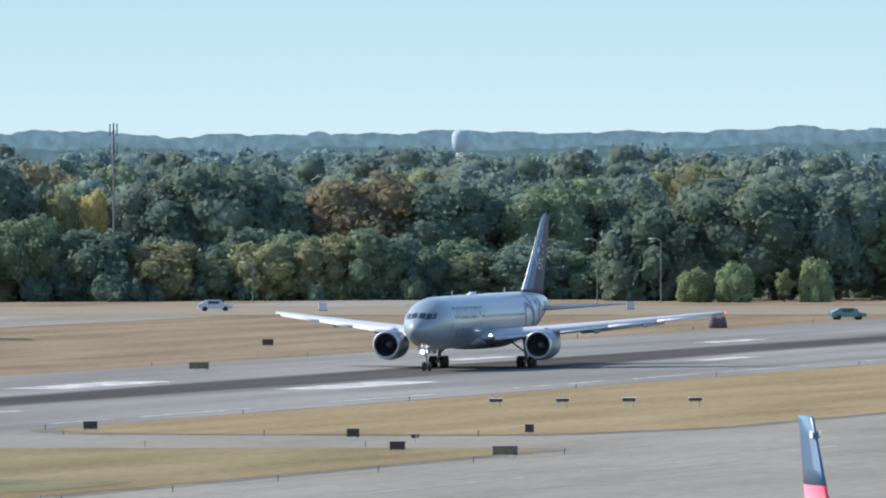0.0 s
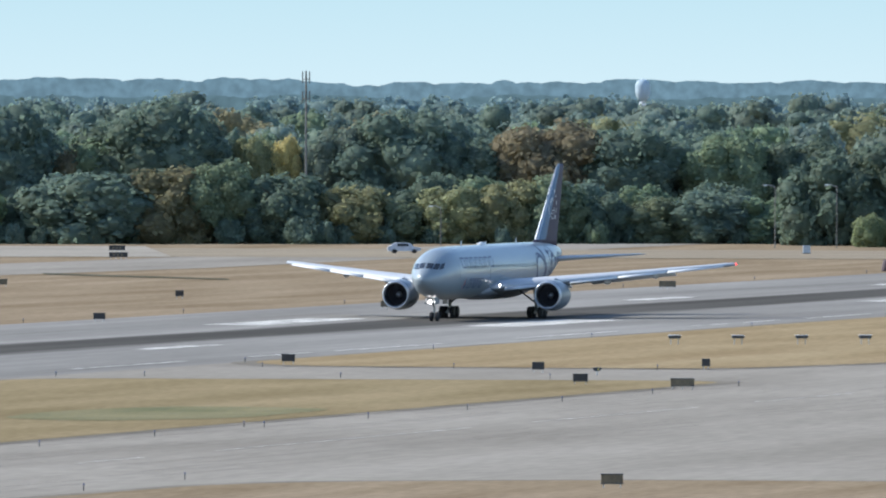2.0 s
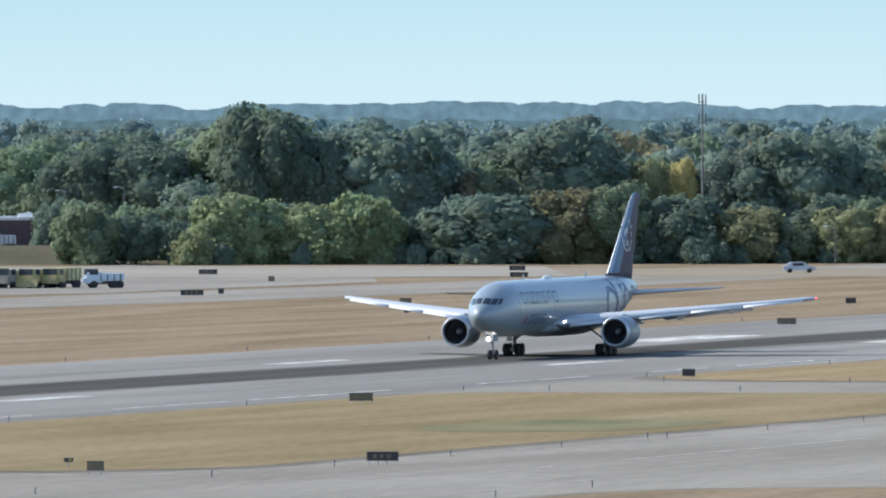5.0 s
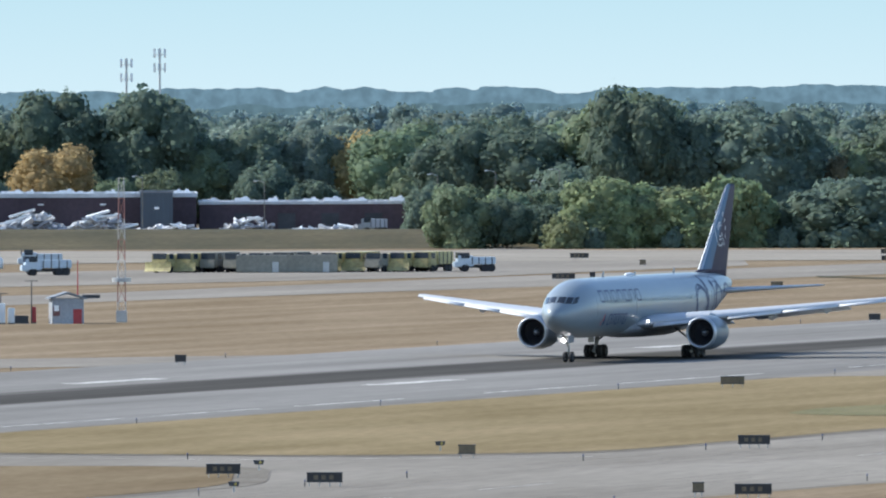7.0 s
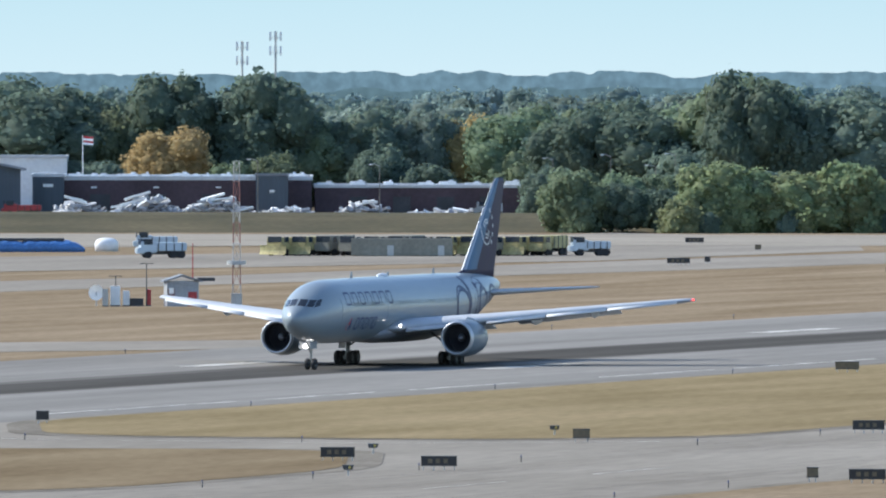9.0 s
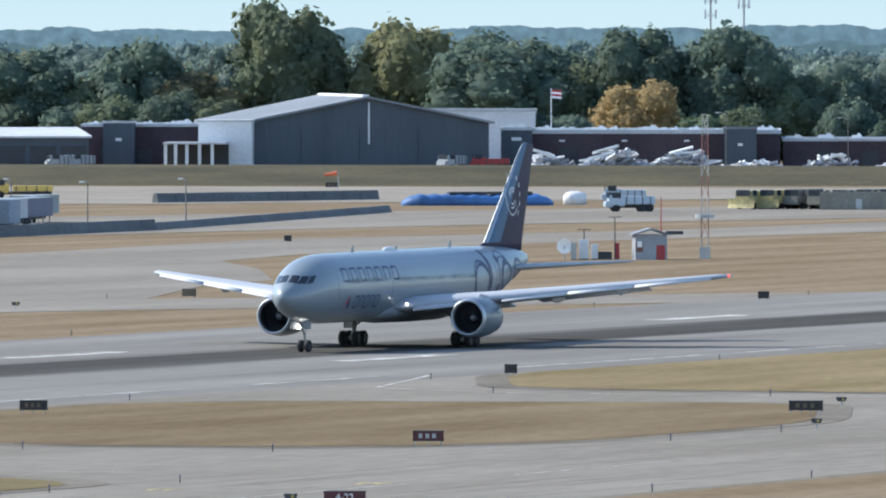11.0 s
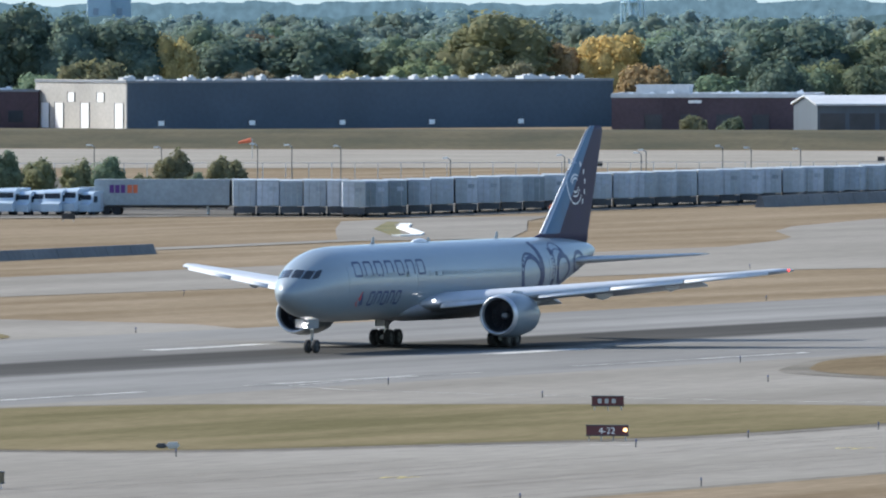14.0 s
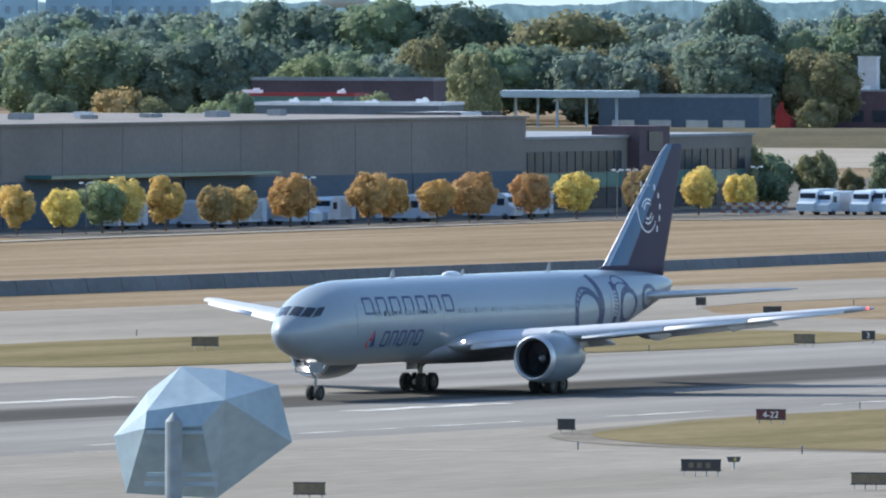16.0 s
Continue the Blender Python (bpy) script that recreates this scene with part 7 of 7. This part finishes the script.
for x, y, sx, h_, mm, lab in ((-44, 1562, 1.0, 2.0, M_WHITEW, "white"), (-42.9, 1563, 0.7, 1.5, M_WHITEW, "white"), (-45, 1561, 0.6, 1.7, M_STEEL, "grey"), (-41.9, 1564, 1.5, 0.7, M_DARK, "dark"), (-40.6, 1564, 0.5, 1.6, M_REDPAINT, "red")):
    t = thing("equipment_cabinet", lab + " equipment cabinet beside the hut", "cabinet", pose(x, y, 0))
    part("body", box(bmesh.new(), 0, 0, 0.1, sx, 0.8, h_, bevel=0.04), mm, t)
    part("door", box(bmesh.new(), 0, -0.42, 0.25, sx * 0.8, 0.04, h_ * 0.8), mm, t)
    part("plinth", box(bmesh.new(), 0, 0, 0, sx * 1.1, 0.9, 0.1), M_BLOCK, t)
for x, h_ in ((-44, 3.1), (-40.8, 4.4)):
    t = thing("pole", "thin dark pole with a crossbar", "pole", pose(x, 1563.5, 0))
    part("shaft", rod(bmesh.new(), (0, 0, 0), (0, 0, h_), 0.08, 0.05), M_DARK, t)
    part("crossbar", rod(bmesh.new(), (-0.7, 0, h_), (0.7, 0, h_), 0.04), M_DARK, t)
t = thing("windsock", "faded orange windsock on a mast", "windsock", pose(-93, 2092, 0))
part("mast", rod(bmesh.new(), (0, 0, 0), (0, 0, 3.0), 0.06), M_STEEL, t)
part("sock", rod(bmesh.new(), (-0.2, 0, 2.9), (-2.0, 0, 2.6), 0.35, 0.16, 10), M_ORANGE, t)
t = thing("windsock", "orange windsock on a mast near the fence", "windsock", pose(-246.4, 2080, 0))
part("mast", rod(bmesh.new(), (0, 0, 0), (0, 0, 2.9), 0.06), M_STEEL, t)
part("sock", rod(bmesh.new(), (-0.2, 0, 2.7), (-2.0, 0, 2.3), 0.35, 0.16, 10), M_ORANGE, t)

t = thing("marker_pole", "thin dark pole with an amber marker disc beside a road", "pole", RUN @ pose(-1345, -182, 0))
part("shaft", rod(bmesh.new(), (0, 0, 0), (0, 0, 2.9), 0.07, 0.05), M_DARK, t)
part("disc", rod(bmesh.new(), (-0.06, 0, 2.7), (0.06, 0, 2.7), 0.34, n=16), M_ORANGE, t, "amber marker disc")
t = thing("marker_post", "short dark post with a crossbar beside the service road", "pole", RUN @ pose(-1362, -186, 0))
part("shaft", rod(bmesh.new(), (0, 0, 0), (0, 0, 1.6), 0.06), M_DARK, t)
part("crossbar", rod(bmesh.new(), (0, -0.5, 0.5), (0, 0.6, 0.5), 0.05), M_DARK, t)

# ---------------------------------------------------------------- signs and lights of the airfield
def lettering(text, size, material, parent, x, y, z):
    """Flat raised text facing -y."""
    cu = bpy.data.curves.new("legend", "FONT")
    cu.body, cu.size, cu.align_x, cu.extrude = text, size, "CENTER", 0.006
    tmp = new("legend", cu)
    me = bpy.data.meshes.new_from_object(tmp.evaluated_get(bpy.context.evaluated_depsgraph_get()))
    bpy.data.objects.remove(tmp)
    me.materials.append(material)
    ob = new("legend", me)
    ob.parent = parent
    ob.matrix_basis = pose(x, y, z, 90)
    return tagged(ob, "white characters")


def sign(x, y, w, kind, text="", h=0.62, turn=0.0):
    face = {"k": M_SIGNBLK, "r": M_SIGNRED, "y": M_SIGNYEL}[kind]
    lab = {"k": "black airfield guidance sign on short legs", "r": "dark red airfield holding sign on short legs", "y": "tan-backed airfield guidance sign on short legs"}[kind]
    t = thing("sign", lab + (" reading " + text if text else ""), "sign", pose(x, y, 0.05, 0, 0, turn), "airfield signs")
    b = part("panel", box(bmesh.new(), 0, 0, 0.28, w, 0.3, h, bevel=0.05), face, t)
    for z, sx in ((0.27, w + 0.06), (0.28 + h - 0.05, w + 0.06)):
        part("frame_rail", box(bmesh.new(), 0, 0, z, sx, 0.36, 0.06), M_DARK, b)
    n = max(2, int(w / 0.5))
    for i in range(n):
        part("leg", rod(bmesh.new(), (-w / 2 + 0.15 + i * (w - 0.3) / (n - 1), 0, 0), (-w / 2 + 0.15 + i * (w - 0.3) / (n - 1), 0, 0.3), 0.04, n=6), M_STEEL, t)
    if text:
        lettering(text, h * 0.85, M_SIGNWHT, b, 0, -0.165, 0.28 + h * 0.2)
    elif kind != "y" and w > 1.4:
        for i in range(3):
            part("legend_bar", box(bmesh.new(), -w * 0.25 + i * w * 0.22, -0.155, 0.45, w * 0.12, 0.012, h * 0.45), M_SIGNYEL if kind == "k" else M_STEEL, b)
    return t


SIGNS = [(79.0, 1625, 2.0, "y"), (93.8, 1774, 1.2, "k"), (56.5, 1342, 1.15, "k"), (76.2, 1308, 1.0, "k"), (76.9, 1261, 1.2, "k"), (84.0, 1243, 1.9, "y"), (91.3, 1321, 0.7, "k"), (41.5, 1780, 1.4, "y"), (46.2, 1551, 1.2, "k"),
         (59.2, 1695, 0.9, "k"), (25.3, 1243, 1.95, "y"), (22.8, 1047, 2.2, "k"), (64.2, 2088, 2.2, "k"), (62.2, 2016, 2.4, "k"), (117.5, 1763, 1.9, "y"), (61.0, 968, 1.35, "y"), (25.7, 884, 0.8, "y"),
         (-21.8, 1343, 1.0, "k"), (-13.1, 976, 2.2, "k"), (-6.4, 955, 2.25, "k"), (2.8, 1023, 1.15, "y"), (20.1, 926, 2.25, "k"), (16.8, 930, 0.7, "y"), (21.0, 2053, 2.5, "k"), (28.6, 1981, 0.8, "y"), (17.0, 1854, 2.8, "k"),
         (20.7, 1867, 0.7, "k"), (-63.1, 975, 1.8, "k"), (-34.9, 907, 1.85, "r"), (-35.4, 1073, 0.9, "k"), (-51.6, 1286, 1.0, "k"), (-55.1, 1282, 1.9, "y"), (-73.5, 1352, 1.25, "y"), (-79.4, 1661, 0.8, "k"),
         (-96.3, 2145, 1.7, "k"), (-100.3, 2216, 1.7, "k"), (-151.9, 2033, 1.0, "k"), (-186.4, 1975, 1.5, "k"), (-76.4, 838, 1.95, "r"), (-140.6, 991, 1.5, "y"), (-155.6, 1079, 1.4, "k"), (-111.1, 1086, 0.8, "k"),
         (-107.0, 715, 2.1, "k"), (-95.3, 696, 2.0, "y"), (-165.8, 1110, 0.8, "k"), (-180.7, 972, 1.9, "y"), (-125.3, 785, 1.0, "k"), (-121.1, 675, 1.6, "y"), (-200.6, 1529, 1.4, "k")]
for s_ in SIGNS:
    sign(*s_)
sign(-116.5, 807, 1.75, "r", "4-22")
lit = sign(-70.8, 779, 2.4, "r", "4-22")
part("guard_lamp", rod(bmesh.new(), (1.05, -0.2, 0.62), (1.05, -0.16, 0.62), 0.11, n=12), mat("lit_amber_lamp", (1.0, 0.62, 0.25), 0.3, vary=0.01, glow=2.5), lit, "lit amber lamp")
sign(-137.5, 1002, 0.95, "k", "3")
sign(-35, 795, 2.2, "r", "4-22")
for x in (96, 101.9, 107.8, 113.7):
    t = thing("approach_light_unit", "white approach slope light box on thin legs", "runway light", pose(x, 1431, 0), "approach slope lights")
    part("housing", box(bmesh.new(), 0, 0, 0.62, 1.15, 0.7, 0.28, bevel=0.05), M_DARK, t)
    part("lid", box(bmesh.new(), 0, 0, 0.9, 1.2, 0.75, 0.05), M_WHITEW, t)
    for lx in (-0.35, 0.35):
        part("leg", rod(bmesh.new(), (lx, 0, 0.02), (lx, 0, 0.65), 0.05, n=6), M_STEEL, t)
for x, y in ((80.5, 1297), (-11, 994), (1, 1042), (-12, 943), (-86, 1305), (-38, 798), (-107, 727), (-171, 990)):
    t = thing("guard_light", "small dark guard light on a post", "runway light", pose(x, y, 0.05), "guard lights")
    part("post", rod(bmesh.new(), (0, 0, 0), (0, 0, 0.4), 0.06), M_STEEL, t)
    part("hood", skin(bmesh.new(), [[(-0.28, y2, 0.38), (0.28, y2, 0.38), (0.36, y2, 0.66), (-0.36, y2, 0.66)] for y2 in (-0.2, 0.2)]), M_DARK, t)
    part("lamp", rod(bmesh.new(), (0.1, -0.22, 0.52), (0.1, -0.2, 0.52), 0.09, n=10), M_YMARK, t)
t = thing("edge_light", "small taxiway edge light on a stake", "runway light", RUN @ pose(-1080, 101, 0.03), "taxiway edge lights")
part("stake", rod(bmesh.new(), (0, 0, 0), (0, 0, 0.32), 0.035, n=6), M_DARK, t)
part("lens", rod(bmesh.new(), (0, 0, 0.32), (0, 0, 0.46), 0.06, 0.04, n=8), M_TRBLUE, t)
spots = [(u, 101.5) for u in range(-1220, -960, 28)] + [(u, 103) for u in range(-925, -850, 20)] + [(u, 104) for u in range(-780, -700, 18)] + [(u, 37.6) for u in range(-1960, -700, 60)] + \
        [(u, -37.5) for u in range(-1960, -860, 60)] + [(u, 134) for u in range(-950, -620, 25)] + [(-1243, v) for v in (45, 62, 80)] + [(-1281, v) for v in (45, 62, 80)] + \
        [(-966, v) for v in (55, 75)] + [(-836, v) for v in (58, 72, 88)] + [(-682, v) for v in (58, 72, 88)] + [(-796, v) for v in (60, 85)] + [(u, -90) for u in range(-1300, -850, 40)]
for u, v in spots:
    copy_thing(t, RUN @ pose(u, v + (u % 7) * 0.2, 0.04))
t = thing("junction_box", "small grey and dark lump on the grass beside a taxiway", "box", pose(-94, 762, 0.08))
part("lid", box(bmesh.new(), 0.3, 0, 0, 0.7, 0.6, 0.35, bevel=0.1), M_STEEL, t)
part("case", box(bmesh.new(), -0.35, 0, 0, 0.6, 0.5, 0.28, bevel=0.08), M_DARK, t)
bm = bmesh.new()
rngm = random.Random(5)
for i in range(60):
    if rngm.random() > 0.35:
        a, b = -1700 + 1000 * i / 60, -1700 + 1000 * (i + 0.96) / 60
        bm.faces.new([bm.verts.new(p) for p in ((a, 116.9, 0.045), (b, 116.9, 0.045), (b, 117.1, 0.045), (a, 117.1, 0.045))])
ob = part("taxiway_marking", bm, M_MARK)
ob.matrix_basis = RUN
tagged(ob, "faded centre line along the taxiway", "marking", kind="structure")
bm = bmesh.new()
for u0, v0 in ((-769, 108), (-783, 115), (-738, 121), (-711, 117), (-656, 114)):
    for dv in (-0.5, 0.5):
        for k in range(6):
            a0, a1 = 0.5 * k - 1.5, 0.5 * k - 1.06
            bm.faces.new([bm.verts.new((u0 + u_, v0 + dv + 0.16 * u_ * u_ + w_, 0.052)) for u_, w_ in ((a0, -0.14), (a1, -0.14), (a1, 0.14), (a0, 0.14))])
ob = part("taxiway_marking", bm, M_YMARK)
ob.matrix_basis = RUN
tagged(ob, "short worn yellow paint arcs on the taxiway", "marking", kind="structure")

# ---------------------------------------------------------------- parked jet whose fin rises into view
M_FINBLUE = mat("tail_blue", (0.04, 0.1, 0.2), 0.35, vary=0.08, coat=0.4)
M_FINRED = mat("tail_red", (0.52, 0.04, 0.05), 0.35, vary=0.06, coat=0.4)
jet = thing("parked_jet", "parked airliner with a blue and red tail fin", "airplane", pose(63.2, 740, 0, 0, 0, -80))
bm = bmesh.new()
skin(bm, [[(x, w_ * math.sin(2 * math.pi * k / 28), z + w_ * math.cos(2 * math.pi * k / 28)) for k in range(28)] for x, w_, z in
          ((34, 0.1, 3.0), (33, 1.0, 3.1), (30.5, 1.65, 3.3), (27, 1.88, 3.4), (8, 1.88, 3.4), (2, 1.5, 3.8), (-3, 0.7, 4.5), (-4.5, 0.2, 4.7))])
part("fuselage", bm, M_WHITEW, jet, "white fuselage", smooth=True)
for z0, z1, mm, lab in ((5.0, 10.6, M_FINRED, "red lower fin"), (10.6, 13.4, M_FINBLUE, "blue fin tip")):
    rings = []
    for q in range(5):
        z = z0 + (z1 - z0) * q / 4
        f_ = (z - 5.0) / 8.4
        le, ch = 4.6 - 5.8 * f_, 6.0 - 3.6 * f_
        rings.append([(px, pz - z, z) for px, py, pz in aerofoil((le, 0, z), ch, 0.115, 9, 0)])
    if lab.startswith("blue"):
        rings.append([(p[0] - 0.15, p[1] * 0.6, 13.52) for p in rings[-1]])
    fn = part("fin", skin(bm := bmesh.new(), rings), mm, jet, lab, smooth=True)
part("registration_bar", box(bmesh.new(), -0.9, 0.17, 12.6, 0.45, 0.02, 0.3), M_SIGNWHT, jet, "white number bar")
part("registration_bar", box(bmesh.new(), -0.9, -0.17, 12.6, 0.45, 0.02, 0.3), M_SIGNWHT, jet, "white number bar")
for s in (-1, 1):
    part("wing", skin(bmesh.new(), [aerofoil((18 - 0.5 * y, s * y, 2.6 + 0.1 * y), 7 - 0.36 * y, 0.11, 8) for y in (1.2, 6, 14)]), M_WINGTOP, jet, "grey wing", smooth=True)
    part("tailplane", skin(bmesh.new(), [aerofoil((2.2 - 0.6 * y, s * y, 4.6 + 0.1 * y), 4 - 0.45 * y, 0.1, 7) for y in (0.4, 5.5)]), M_WINGTOP, jet, "grey tailplane", smooth=True)
    part("main_gear", rod(rod(bmesh.new(), (13, s * 2.6, 0.5), (13, s * 2.6, 2.8), 0.14), (13, s * 2.2, 0.55), (13, s * 3.0, 0.55), 0.55, n=16), M_TYRE, jet)
part("nose_gear", rod(rod(bmesh.new(), (29, 0, 0.4), (29, 0, 2.0), 0.1), (29, -0.3, 0.4), (29, 0.3, 0.4), 0.4, n=16), M_TYRE, jet)

# ---------------------------------------------------------------- foreground floodlight head
M_LUM = mat("weathered_blue_grey_metal", (0.2, 0.27, 0.32), 0.5, vary=0.1, scale=6, coat=0.1, bump=0.1)
M_POLE = mat("weathered_pole", (0.14, 0.17, 0.19), 0.6, vary=0.15, scale=6)
lum = thing("floodlight", "faceted grey-blue floodlight head on a steel pole", "lamp", pose(-3.36, 0.6, 24.4, 0, 0, 9))
bm = bmesh.new()
rim = [(-0.47, 0.0, -0.02), (-0.29, 0.0, 0.215), (-0.12, 0.02, 0.345), (0.12, 0.02, 0.33), (0.39, 0.02, 0.25), (0.465, 0.02, -0.05), (0.07, 0.0, -0.345), (-0.405, 0.0, -0.32)]
vr = [bm.verts.new(p) for p in rim]
A_, B_, C_, D_ = (bm.verts.new(p) for p in ((-0.29, -0.27, 0.12), (0.12, -0.29, 0.18), (0.0, -0.33, 0.045), (-0.30, -0.31, 0.03)))
for q in ((vr[0], vr[1], A_, D_), (vr[1], vr[2], A_), (vr[2], vr[3], B_, A_), (A_, B_, C_, D_), (vr[3], vr[4], B_), (vr[4], vr[5], B_), (B_, vr[5], vr[6], C_), (C_, vr[6], vr[7], D_), (D_, vr[7], vr[0])):
    bm.faces.new(q)
bm.faces.new(vr)
part("hood", bm, M_LUM, lum, "folded sheet-metal hood")
for z, w_ in ((0.0, 0.3), (-0.22, 0.36), (-0.27, 0.38)):
    part("seam", box(bmesh.new(), -0.14 + (0.03 if z < -0.1 else 0), -0.3, z, w_, 0.06, 0.02), M_LUM, lum)
pole_bm = rod(bmesh.new(), (-0.145, -0.42, -24.45), (-0.145, -0.42, 0.07), 0.045, 0.045, 16)
rod(pole_bm, (-0.145, -0.42, 0.07), (-0.145, -0.42, 0.115), 0.045, 0.008, 16)
part("pole", pole_bm, M_POLE, lum, "steel pole with a conical cap", smooth=False)
part("bracket", box(bmesh.new(), -0.145, -0.24, -0.15, 0.08, 0.2, 0.1), M_STEEL, lum)


# ---------------------------------------------------------------- what moves
def motions():
    rows = []
    for i in range(33):
        t = i * 0.5
        p = rw(roll_distance(t), 0, 0.04)
        rows.append((t, pose(p.x, p.y, p.z, 0, 0, RUN_TURN)))
    walk(airliner, rows)


motions()
